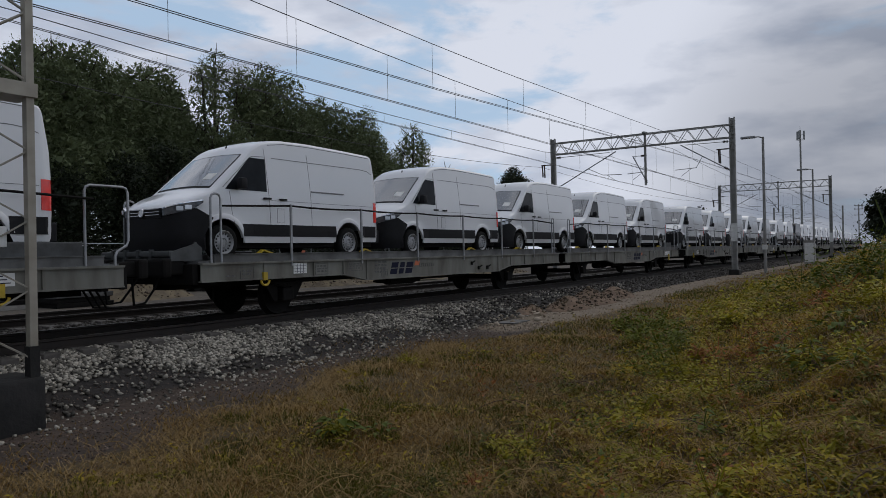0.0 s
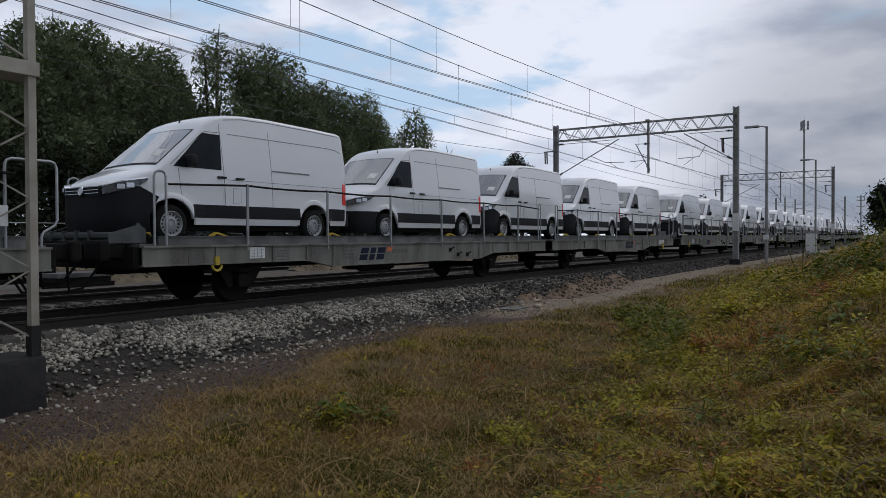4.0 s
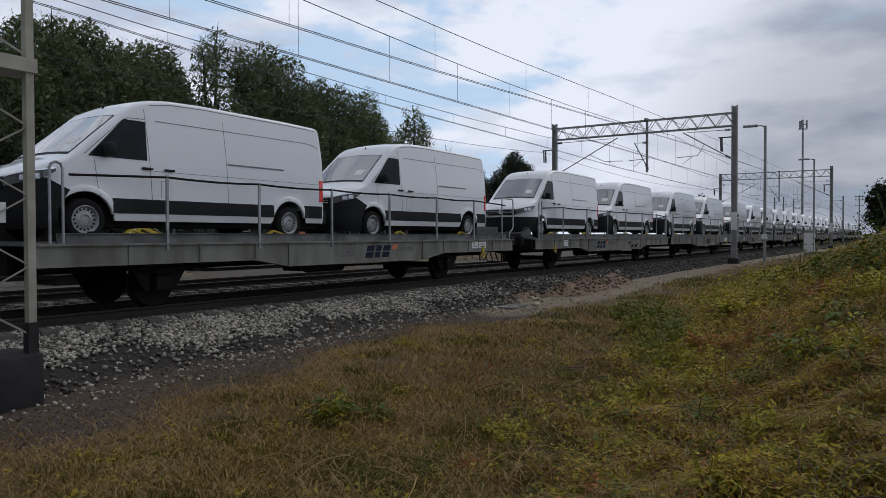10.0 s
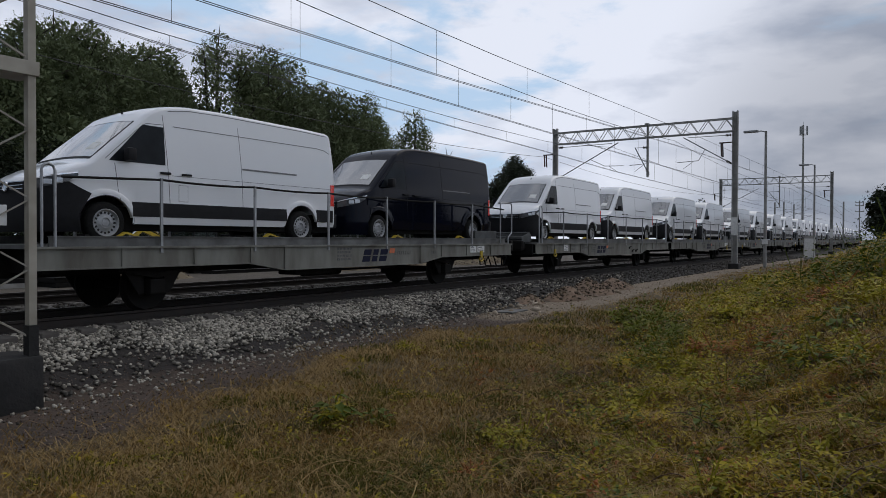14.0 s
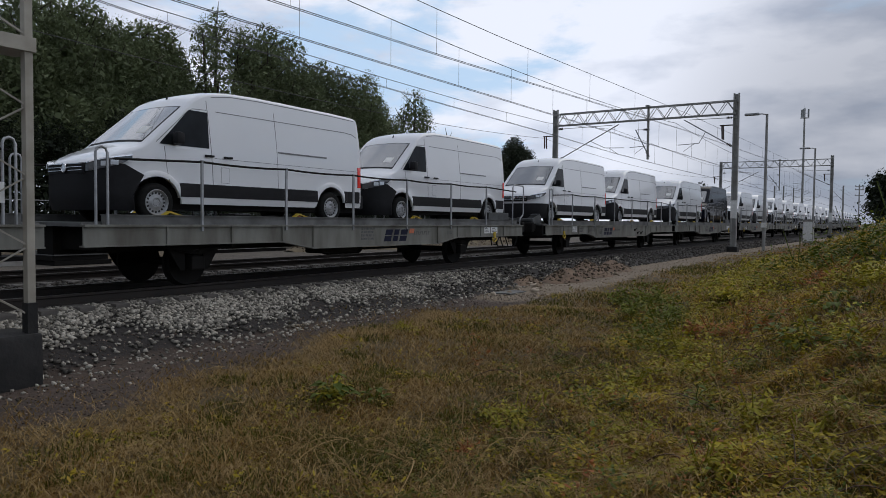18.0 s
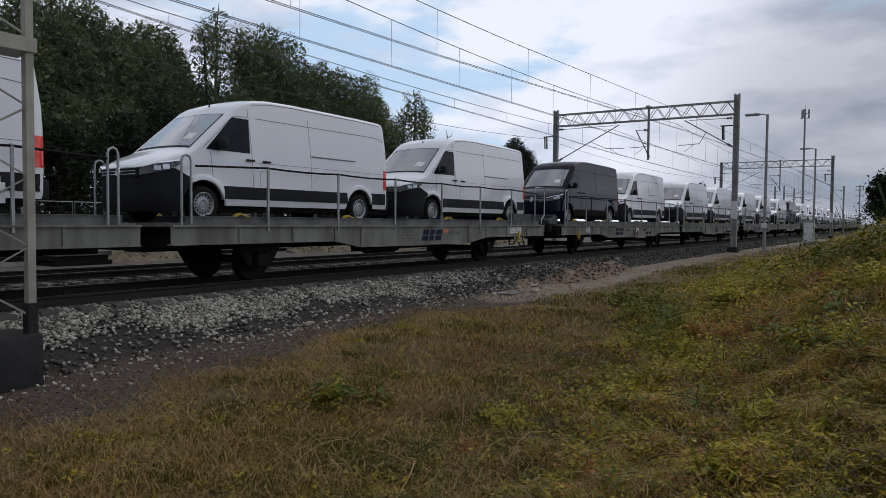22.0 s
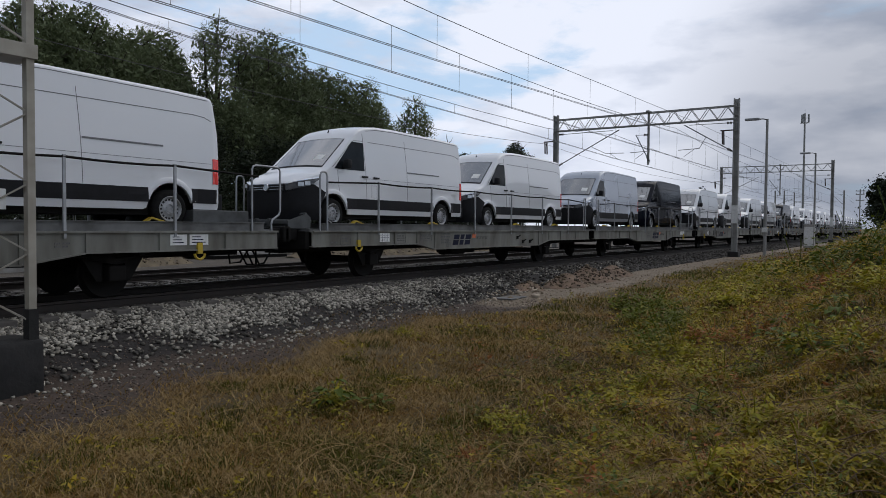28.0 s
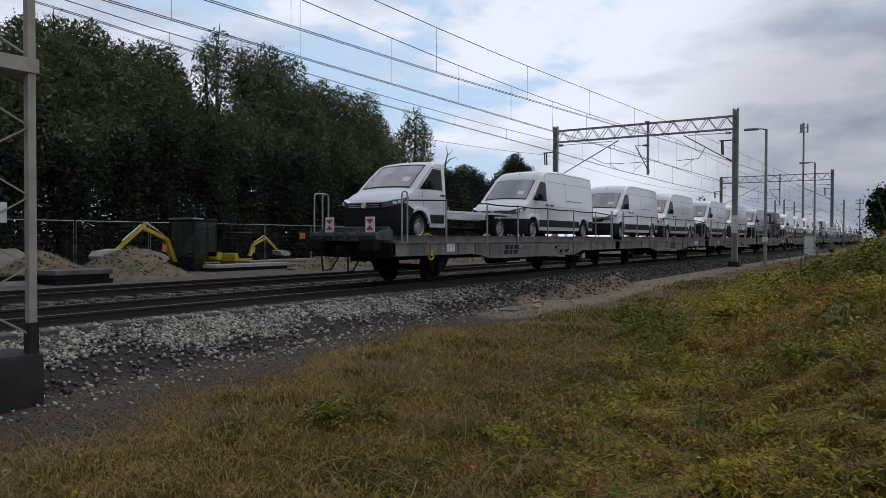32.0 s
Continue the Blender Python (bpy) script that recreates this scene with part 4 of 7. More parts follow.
def logo(parent, y, x):
    """Slanted navy strokes and an orange patch, a plain shape of the operator's mark."""
    z0, z1 = 0.73, 1.02

    def slab(a, b, za, zb):
        bm = bmesh.new()
        vs = [bm.verts.new((x + dx, y + q + 0.10 * (z - z0) / 0.3, z)) for dx in (0, 0.006) for q, z in ((a, za), (b, za), (b, zb), (a, zb))]
        for f in ((0, 1, 2, 3), (4, 5, 6, 7), (0, 1, 5, 4), (1, 2, 6, 5), (2, 3, 7, 6), (3, 0, 4, 7)):
            bm.faces.new([vs[i] for i in f])
        return bm
    mid = (z0 + z1) / 2
    for a, b in ((0.0, 0.27), (0.35, 0.54), (0.62, 0.90)):
        for za, zb in ((z0, mid - 0.012), (mid + 0.012, z1)):
            part("mark_block", slab(a, b, za, zb), NAVY, parent, "slanted navy block of a company mark")
    part("mark_patch", slab(0.97, 1.17, 0.92, 1.04), ORANGE, parent, "orange patch of the company mark")
    bm = bmesh.new()
    for k in range(8):
        a = y + 1.26 + k * 0.09
        box(bm, x, x + 0.006, a, a + 0.018, 0.88, 0.97)
        box(bm, x, x + 0.006, a + 0.018, a + 0.07, 0.955 if k % 2 else 0.88, 0.97 if k % 2 else 0.897)
    part("mark_lettering", bm, LETTER, parent, "thin faded bars after the company mark")


def lettering(parent, x, y, z, w, h, rows, mtl=LETTER, frame_=False):
    bm = bmesh.new()
    for r in range(rows):
        zz = z - r * h * 1.6
        a = y
        while a < y + w - 0.03:
            l = random.uniform(0.04, 0.12)
            box(bm, x, x + 0.004, a, min(a + l, y + w), zz, zz + h)
            a += l + 0.03
    if frame_:
        for zz in (z + h * 2, z - rows * h * 1.6):
            box(bm, x, x + 0.004, y - 0.05, y + w + 0.05, zz, zz + 0.012)
        for yy in (y - 0.05, y + w + 0.038):
            box(bm, x, x + 0.004, yy, yy + 0.012, z - rows * h * 1.6, z + h * 2)
    part("lettering", bm, mtl, parent, "faded stencilled marks")


def hoop(parent, x, y0, y1, z0, z1, foot=False):
    r = min(0.09, (y1 - y0) / 2)
    pts = [(x, y0, z0), (x, y0, z1 - r), (x, y0 + r * 0.3, z1 - r * 0.3), (x, y0 + r, z1), (x, y1 - r, z1), (x, y1 - r * 0.3, z1 - r * 0.3), (x, y1, z1 - r)]
    if foot:
        pts += [(x, y1, z0 + 0.42), (x, y1 - 0.03, z0 + 0.34), (x, y1 - 0.2, z0 + 0.24), (x, y1 - 0.24, z0 + 0.16), (x, y1 - 0.24, z0)]
    else:
        pts += [(x, y1, z0)]
    bm = bmesh.new()
    tube(bm, pts, 0.022, 8)
    part("hand_hoop", bm, GALV, parent, "bent steel hand hoop", 60)


def wheelset(wagon, y):
    """One axle with two wheels, leaf springs, axle boxes and guards."""
    bm = bmesh.new()
    tube(bm, [(-0.8, y, 0.425), (0.8, y, 0.425)], 0.08, 10)
    for s in (1, -1):
        prism(bm, [(y - 0.62, 0.80), (y - 0.30, 0.30), (y - 0.20, 0.30), (y - 0.20, 0.62), (y + 0.20, 0.62), (y + 0.20, 0.30), (y + 0.30, 0.30), (y + 0.62, 0.80)], s * 0.98, s * 1.02)
        box(bm, s * 0.92, s * 1.14, y - 0.15, y + 0.15, 0.30, 0.56, 0.03)
        for k in range(4):
            l = 0.72 - 0.14 * k
            bar(bm, (s * 1.06, y - l, 0.72 - 0.025 * k), (s * 1.06, y, 0.66 - 0.025 * k), 0.10, 0.022)
            bar(bm, (s * 1.06, y, 0.66 - 0.025 * k), (s * 1.06, y + l, 0.72 - 0.025 * k), 0.10, 0.022)
    b = part("running_gear", bm, UNDER, wagon, "near-black axle with leaf springs")
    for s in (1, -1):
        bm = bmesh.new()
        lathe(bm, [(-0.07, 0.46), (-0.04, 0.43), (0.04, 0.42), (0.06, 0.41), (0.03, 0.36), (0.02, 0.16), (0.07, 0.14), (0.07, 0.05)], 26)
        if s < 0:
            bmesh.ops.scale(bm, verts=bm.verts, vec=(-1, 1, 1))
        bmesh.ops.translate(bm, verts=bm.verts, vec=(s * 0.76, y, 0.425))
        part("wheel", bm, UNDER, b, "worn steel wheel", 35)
    return b


def letters(parent, words, x, y, z, h):
    """Raised black characters on the wagon's side, in a thin frame."""
    fc = bpy.data.curves.new("letters", 'FONT')
    fc.body = words
    fc.size = h * 1.35
    fc.extrude = 0.001
    ob = new("letters", fc)
    ob.matrix_world = Matrix.Identity(4)
    bpy.context.view_layer.update()
    me = bpy.data.meshes.new_from_object(ob.evaluated_get(bpy.context.evaluated_depsgraph_get()))
    bpy.data.objects.remove(ob)
    me.transform(Matrix(((0, 0, 1, x), (1, 0, 0, y), (0, 1, 0, z), (0, 0, 0, 1))))
    me.materials.clear()
    me.materials.append(LETTER)
    part("letters", me, None, parent, "stencilled black letters")
    bm = bmesh.new()
    for zz in (z - 0.03, z + h + 0.03):
        box(bm, x - 0.002, x + 0.002, y - 0.04, y + h * 1.9, zz, zz + 0.01)
    for yy in (y - 0.04, y + h * 1.9):
        box(bm, x - 0.002, x + 0.002, yy, yy + 0.01, z - 0.03, z + h + 0.04)
    part("letter_frame", bm, LETTER, parent)


def brake_wheel(wagon, wy, x=1.34):
    bm = bmesh.new()
    tube(bm, [(x + 0.07, wy + 0.22 * math.cos(a), 0.76 + 0.22 * math.sin(a)) for a in np.linspace(0, 2 * math.pi, 19)], 0.016, 6, True)
    for a in (0.3, 1.87, 3.44, 5.0):
        bar(bm, (x + 0.07, wy, 0.76), (x + 0.07, wy + 0.22 * math.cos(a), 0.76 + 0.22 * math.sin(a)), 0.02)
    bar(bm, (x - 0.02, wy, 0.76), (x + 0.09, wy, 0.76), 0.05)
    part("brake_wheel", bm, RUSTRED, wagon, "red-brown hand-brake wheel")
    bm = bmesh.new()
    box(bm, x + 0.002, x + 0.010, wy + 0.22, wy + 0.54, 0.86, 1.01)
    part("notice_plate", bm, ENAMEL, wagon, "small white plate")


def make_wagon(length, outer_low, far=False, tail=False):
    """Half of a double wagon; its low-y deck edge is the origin. outer_low: the coupling end with buffers is at y = 0."""
    wagon = empty("car_carrier_wagon", "grey two-part car-carrier wagon with low flat deck and wire railings", "wagon", "wagons of the train")
    L = length
    X = 1.34
    bog = (2.35, L - 3.36) if outer_low else (2.3, L - 3.35)
    # where the deeper middle of the sill begins and ends
    p0, p1, q1, q0 = (3.85, 4.68, L - 4.5, L - 3.68) if outer_low else (4.2, 5.1, L - 5.0, L - 4.0)
    for s in (1, -1):
        bm = bmesh.new()
        out = [(0, 1.13), (L, 1.13), (L, 0.80), (q0, 0.80), (q1, 0.645), (p1, 0.645), (p0, 0.80), (0, 0.80)]
        prism(bm, out, s * (X - 0.03), s * X)
        for z0, z1 in ((1.10, 1.135),):
            box(bm, s * (X - 0.10), s * (X + 0.045), 0, L, z0, z1)
        prism(bm, [(0, 0.80), (p0, 0.80), (p1, 0.645), (q1, 0.645), (q0, 0.80), (L, 0.80), (L, 0.775), (q0, 0.775), (q1, 0.62), (p1, 0.62), (p0, 0.775), (0, 0.775)], s * (X - 0.12), s * (X + 0.03))
        sole = part("side_sill", bm, WAGON, wagon, "grey fish-bellied side sill with rust streaks")
        if not far:
            for y in (1.5, 2.9, p0, p1, q1, q0, L - 2.7, L - 1.3):
                bm = bmesh.new()
                zb = 0.78 if y < p1 - 0.01 or y > q1 + 0.01 else 0.645
                box(bm, s * (X - 0.005), s * (X + 0.028), y - 0.02, y + 0.02, zb, 1.10)
                part("stiffener", bm, WAGON, sole)
        # wheel guide along the deck edge
        bm = bmesh.new()
        box(bm, s * (X - 0.10), s * (X - 0.06), 0.35, L - 0.3, 1.13, 1.29)
        box(bm, s * (X - 0.13), s * (X - 0.03), 0.35, L - 0.3, 1.285, 1.30)
        part("wheel_guide", bm, WAGONDK, wagon, "galvanised wheel guide")
    bm = bmesh.new()
    box(bm, -X + 0.1, X - 0.1, 0.02, L - 0.02, 1.10, 1.165)
    part("deck", bm, WAGONDK, wagon, "worn steel deck")
    bm = bmesh.new()
    box(bm, -0.25, 0.25, 0.1, L - 0.1, 0.62, 1.10)
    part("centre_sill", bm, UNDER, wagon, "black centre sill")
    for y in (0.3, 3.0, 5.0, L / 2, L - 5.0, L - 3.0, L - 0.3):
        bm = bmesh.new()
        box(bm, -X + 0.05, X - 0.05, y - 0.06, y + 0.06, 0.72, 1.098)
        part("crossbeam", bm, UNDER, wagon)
    for y in bog:
        wheelset(wagon, y)
    # wire railing
    posts = np.array([2.25, 4.5, 6.75, 9.0, 11.26, 13.47] if outer_low else [2.22, 4.3, 6.4, 8.48, 10.55, 12.5])
    if tail:
        posts[2:] -= 0.27
    for s in (1, -1):
        if not far:
            for y in posts:
                bm = bmesh.new()
                bar(bm, (s * (X + 0.01), y, 1.02), (s * (X + 0.01), y, 2.30), 0.035, 0.045)
                part("railing_post", bm, GALV, wagon, "thin steel railing post")
        bm = bmesh.new()
        if far:
            for y in posts:
                bar(bm, (s * (X + 0.01), y, 1.02), (s * (X + 0.01), y, 2.30), 0.04)
        pts = []
        for a, b in zip(posts, posts[1:]):
            for f in (0, 0.25, 0.5, 0.75):
                pts.append((s * (X + 0.01), a + (b - a) * f, 2.27 - 0.10 * f * (1 - f)))
        pts.append((s * (X + 0.01), posts[-1], 2.27))
        pts = [(s * (X + 0.01), 0.5, 2.2)] + pts + [(s * (X + 0.01), L - 0.5, 2.2)]
        tube(bm, pts, 0.021, 5)
        part("railing_wire", bm, UNDER, wagon, "dark railing rope")
    if far:
        return wagon
    for s in (1, -1):
        x = s * (X + 0.012)
        # end hoops
        e = 0.32 if outer_low else L - 2.05
        if outer_low or s < 0:
            hoop(wagon, x, e + (0.05 if outer_low else 0) - (0.15 if outer_low else 0), e + 0.28 - (0.15 if outer_low else 0), 1.12, 2.42)
        hoop(wagon, x, L - 0.58 if outer_low else 0.2, L - 0.40 if outer_low else 0.40, 1.12, 2.38)
    # lower railing, fittings and marks on the visible side
    x = X
    if outer_low:
        bm = bmesh.new()
        box(bm, x + 0.002, x + 0.012, 2.30, 2.68, 0.86, 1.08)
        pl = part("number_board", bm, ENAMEL, wagon, "white board with a black grid")
        bm = bmesh.new()
        for k in range(3):
            box(bm, x + 0.012, x + 0.016, 2.32, 2.66, 0.90 + 0.06 * k, 0.906 + 0.06 * k)
            box(bm, x + 0.012, x + 0.016, 2.40 + 0.09 * k, 2.406 + 0.09 * k, 0.87, 1.07)
        part("grid_lines", bm, NAVY, pl)
        bm = bmesh.new()
        tube(bm, [(x + 0.03, 1.5 + 0.11 * math.cos(a), 0.76 + 0.10 * math.sin(a)) for a in np.linspace(math.pi, 2 * math.pi, 7)], 0.025, 6)
        box(bm, x, x + 0.05, 1.45, 1.55, 0.76, 0.92)
        part("towing_hook", bm, YELLOW, wagon, "yellow towing hook", 50)
        lettering(wagon, x + 0.002, 0.55, 0.86, 0.25, 0.03, 1)
        lettering(wagon, x + 0.002, 0.95, 0.94, 0.24, 0.04, 2, frame_=True)
        lettering(wagon, x + 0.002, 3.0, 0.98, 0.3, 0.035, 3, frame_=True)
        lettering(wagon, x + 0.002, 4.05, 1.0, 0.42, 0.03, 3, frame_=True)
        lettering(wagon, x + 0.002, 4.98, 1.02, 0.46, 0.05, 4)
        letters(wagon, "GE", x + 0.004, 5.27, 0.72, 0.1)
        logo(wagon, 5.56, x + 0.002)
    else:
        logo(wagon, 7.55, x + 0.002)
        lettering(wagon, x + 0.002, 6.7, 1.02, 0.5, 0.05, 4)
        for a, w in ((L - 2.5, 0.34), (L - 2.1, 0.40)):
            bm = bmesh.new()
            box(bm, x + 0.002, x + 0.012, a, a + w, 0.88, 1.07)
            p = part("notice_plate", bm, ENAMEL, wagon, "white notice plate")
            for k in range(3):
                bm = bmesh.new()
                box(bm, x + 0.012, x + 0.016, a + 0.05, a + w - 0.06 - 0.05 * k, 0.92 + 0.05 * k, 0.935 + 0.05 * k)
                part("printed_line", bm, NAVY, p)
        bm = bmesh.new()
        tube(bm, [(x + 0.03, L - 1.9 + 0.11 * math.cos(a), 0.72 + 0.10 * math.sin(a)) for a in np.linspace(math.pi, 2 * math.pi, 7)], 0.025, 6)
        box(bm, x, x + 0.05, L - 1.95, L - 1.85, 0.72, 0.92)
        part("towing_hook", bm, YELLOW, wagon, "yellow towing hook", 50)
        lettering(wagon, x + 0.002, 10.4, 0.93, 0.25, 0.03, 2)
    if outer_low:
        for a, z in ((9.42, 0.92), (9.82, 0.78), (10.32, 0.78)):
            bm = bmesh.new()
            bar(bm, (x + 0.03, a, z), (x + 0.06, a + 0.12, z + 0.06), 0.03)
            box(bm, x, x + 0.04, a - 0.04, a + 0.04, z - 0.06, z + 0.04)
            part("lever", bm, UNDER, wagon, "small black lever")
    # brake gear slung under the floor
    bm = bmesh.new()
    box(bm, 0.45, 1.0, L / 2 - 1.7, L / 2 - 0.4, 0.48, 0.66, 0.04)
    tube(bm, [(0.8, 5.6, 0.55), (0.8, L - 5.6, 0.55)], 0.03, 6)
    tube(bm, [(-0.5, L / 2, 0.5), (-0.5, L / 2 + 1.3, 0.5)], 0.16, 10)
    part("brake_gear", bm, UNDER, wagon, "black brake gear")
    # coupling end
    e = 0.0 if outer_low else L
    d = -1 if outer_low else 1
    bm = bmesh.new()
    box(bm, -1.25, 1.25, min(e, e + d * 0.12), max(e, e + d * 0.12), 0.74, 1.12, 0.01)
    for s in (1, -1):
        box(bm, s * 0.87 - 0.13, s * 0.87 + 0.13, min(e + d * 0.1, e + d * 0.45), max(e + d * 0.1, e + d * 0.45), 0.93, 1.19, 0.03)
        lo, hi = sorted((e + d * 0.43, e + d * 0.62))
        box(bm, s * 0.87 - 0.24, s * 0.87 + 0.24, lo, hi, 0.89, 1.23, 0.05)
    bar(bm, (0, e, 0.95), (0, e + d * 0.68, 0.95), 0.14)
    part("buffer_beam", bm, UNDER, wagon, "black buffer beam with buffers")
    if outer_low:
        # folding loading ramp lying over the coupling
        bm = bmesh.new()
        box(bm, -1.16, 1.0, -0.42, 0.25, 1.26, 1.37, 0.03)
        box(bm, -1.1, 0.96, -0.36, 0.2, 1.16, 1.27)
        box(bm, -1.1, 0.96, 0.12, 0.18, 1.3, 1.46, 0.01)
        tube(bm, [(-1.12, 0.15, 1.49), (1.0, 0.15, 1.49)], 0.04, 8)
        for q in (0.99, -1.15):
            prism(bm, [(-0.40, 1.18), (0.28, 1.18), (0.28, 1.42), (0.16, 1.50), (-0.05, 1.44), (-0.40, 1.34)], q - 0.025, q + 0.025)
        ramp = part("loading_ramp", bm, RAMP, wagon, "grey folded loading ramp")
        for q in (-0.75, -0.35, 0.05, 0.45):
            bm = bmesh.new()
            box(bm, q - 0.03, q + 0.03, -0.44, -0.36, 1.17, 1.40, 0.006)
            part("rib", bm, RAMP, ramp)
        for s in (1, -1):
            bm = bmesh.new()
            tube(bm, [(s * 0.35, -0.1, 0.9), (s * 0.38, -0.5, 0.42), (s * 0.42, -0.75, 0.40), (s * 0.45, -0.8, 0.86)], 0.022, 6)
            part("brake_hose", bm, RUBBER, wagon, "black brake hose", 60)
    else:
        # raised end box and tall hoops
        bm = bmesh.new()
        box(bm, -1.15, 1.12, L - 1.85, L - 0.55, 1.165, 1.52, 0.02)
        bx = part("end_platform", bm, RAMP, wagon, "grey raised end platform")
        bm = bmesh.new()
        box(bm, 1.122, 1.128, L - 1.25, L - 0.95, 1.24, 1.29)
        part("yellow_strip", bm, YELLOW, bx)
        hoop(wagon, 1.30, L - 0.62, L + 0.12, 1.12, 2.42, True)
        hoop(wagon, -1.30, L - 0.62, L + 0.12, 1.12, 2.42, True)
        for k in range(3):
            bm = bmesh.new()
            tube(bm, [(0.4 + 0.2 * k, L - 0.2, 0.78), (0.4 + 0.2 * k, L + 0.02, 0.42), (0.4 + 0.2 * k, L + 0.3, 0.40)], 0.02, 6)
            part("brake_hose", bm, RUBBER, wagon, "black brake hose", 60)
    # wheel chocks with yellow straps
    for y in (1.4, 4.6, L - 6.0, L - 3.0):
        bm = bmesh.new()
        bar(bm, (1.06, y, 1.18), (1.06, y + 0.32, 1.36), 0.10, 0.03)
        bar(bm, (1.06, y + 0.32, 1.36), (1.06, y + 0.75, 1.24), 0.10, 0.03)
        part("tie_down_arm", bm, YELLOW, wagon, "yellow tie-down arm")
        bm = bmesh.new()
        prism(bm, [(y - 0.5, 1.165), (y - 0.28, 1.165), (y - 0.36, 1.33), (y - 0.42, 1.33)], 0.92, 1.16)
        part("wheel_chock", bm, UNDER, wagon, "black wheel chock")
    if tail:
        for sx in (-0.93, 0.46):
            bm = bmesh.new()
            box(bm, sx - 0.15, sx + 0.15, 0.04, 0.06, 1.38, 1.78, 0.004)
            b = part("tail_board", bm, ENAMEL, wagon, "white and red tail marker board")
            for z, t in ((1.44, 1), (1.72, -1)):
                bm = bmesh.new()
                prism(bm, [(-0.12, z), (0.12, z), (0, z + t * 0.13)], -0.004, 0.004)
                bmesh.ops.rotate(bm, verts=bm.verts, matrix=Matrix.Rotation(radians(90), 3, 'Z'))
                bmesh.ops.translate(bm, verts=bm.verts, vec=(sx, 0.034, 0))
                part("red_triangle", bm, REDREF, b)
        hoop(wagon, -1.30, -0.15, 0.40, 1.12, 2.42, True)
    return wagon


# ---- the train, by distance along it from its tail ----
U0 = 14.21
V_KNOTS = (0, 8, 16, 24, 32)
V_SPEED = (7.811, 7.891, 8.443, 8.618, 8.783)


def run(t):
    """Distance run since the start."""
    tt = np.linspace(0, t, 81)
    return float(np.trapz(np.interp(tt, V_KNOTS, V_SPEED), tt))


RUN_ALL = run(32)
TIMES = [0, 2, 4, 6, 8, 10, 12, 14, 16, 18, 20, 22, 24, 26, 28, 30, 32]
RUNS = {t: run(t) - RUN_ALL for t in TIMES}


def on_track(s, z):
    x = TRACK + float(bend(s))
    d = (float(bend(s + 0.5)) - float(bend(s - 0.5)))
    return pose(x, s, z, 0, 0, math.degrees(-math.atan(d)))


moving = []


def ride(ob, u, z):
    ob.matrix_basis = on_track(u + RUNS[32], z)
    moving.append((ob, u, z))


SLACK = {1: -0.5, 2: -0.77, 3: -0.74, 4: -0.45, 5: -0.17}


def build_train():
    a0 = make_wagon(HALF_A, True)
    b0 = make_wagon(HALF_B, False)
    t0 = make_wagon(HALF_A, True, tail=True)
    af, bf = make_wagon(HALF_A, True, True), make_wagon(HALF_B, False, True)
    N_NEAR, N_ALL = 10, 19
    ride(t0, U0, 0)
    for k in range(N_ALL):
        for src, off in ((a0 if k < N_NEAR else af, 0.0), (b0 if k < N_NEAR else bf, START_B)):
            if k == 0 and off == 0:
                continue
            first = not any(m[0] is src for m in moving)
            ob = src if first else copy_thing(src, Matrix.Identity(4))
            ride(ob, U0 + k * UNIT + off + SLACK.get(k, 0.0), 0)
            if k == 3 and off == 0:
                brake_wheel(ob, 8.07)
    lw = "white high-roof panel van with black lower trim on the wagon deck"
    van_w = make_van(LONG, WHITE, label=lw)
    van_l = make_van(LONG, WHITE, label="white high-roof van with painted bumper lip on the wagon deck", lip=True)
    van_k = make_van(LONG, BLACKP, True, label="black long high-roof panel van on the wagon deck")
    van_g = make_van(LONG, SILVER, label="silver-grey high-roof panel van on the wagon deck")
    van_s = make_van(SHORT, WHITE, label="white medium-length panel van with black lower trim on the wagon deck")
    short_l = make_van(SHORT, WHITE, label="white medium-length van with painted bumper lip on the wagon deck", lip=True)
    far_w = make_van(SHORT, WHITE, label=lw, far=True)
    far_k = make_van(SHORT, BLACKP, True, label="black panel van on the wagon deck", far=True)
    truck = make_van(LONG, WHITE, cut=1.30, label="white chassis-cab truck with bare ladder frame on the wagon deck")
    chassis_parts(truck)
    ride(truck, 15.65, DECK)
    longs = (22.46, 31.30, 38.47, 47.24, 54.33, 63.17, 70.68, 79.66, 87.0, 95.52, 103.12, 112.30, 119.33, 128.66, 135.84, 144.95, 152.2, 161.36, 168.54, 177.99, 185.08, 193.69, 201.0, 210.39, 217.87, 226.31, 233.63)
    black, grey, lipped = (70.68, 112.30, 168.54), (63.17,), (22.46, 31.30, 38.47, 144.95, 210.39)
    used = set()

    def put(src, u):
        ob = copy_thing(src, Matrix.Identity(4)) if src in used else src
        used.add(src)
        ride(ob, u, DECK)
    for u in longs:
        put(van_k if u in black else van_g if u in grey else van_l if u in lipped else van_w, u)
    for k in range(7, N_ALL):
        for i, off in enumerate((0.8, 7.0, 13.1, 19.23, 25.3)):
            u = U0 + k * UNIT + off
            put((far_k if (k, i) in ((10, 2), (15, 1)) else far_w) if k >= N_NEAR else short_l if (k, i) == (7, 1) else van_s, u)


build_train()

# ---- overhead line: gantries, mast, wires ----
def lattice(bm, p, q, side, depth, n, r=0.03):
    """Two chords side*depth apart with zig-zag bracing."""
    p, q, side = Vector(p), Vector(q), Vector(side)
    bar(bm, p, q, r * 2)
    bar(bm, p + side * depth, q + side * depth, r * 2)
    for i in range(n):
        a = p + (q - p) * (i / n)
        b = p + (q - p) * ((i + 1) / n)
        if i % 2:
            a, b = a + side * depth, b
        else:
            b = b + side * depth
        bar(bm, a, b, r * 1.1)


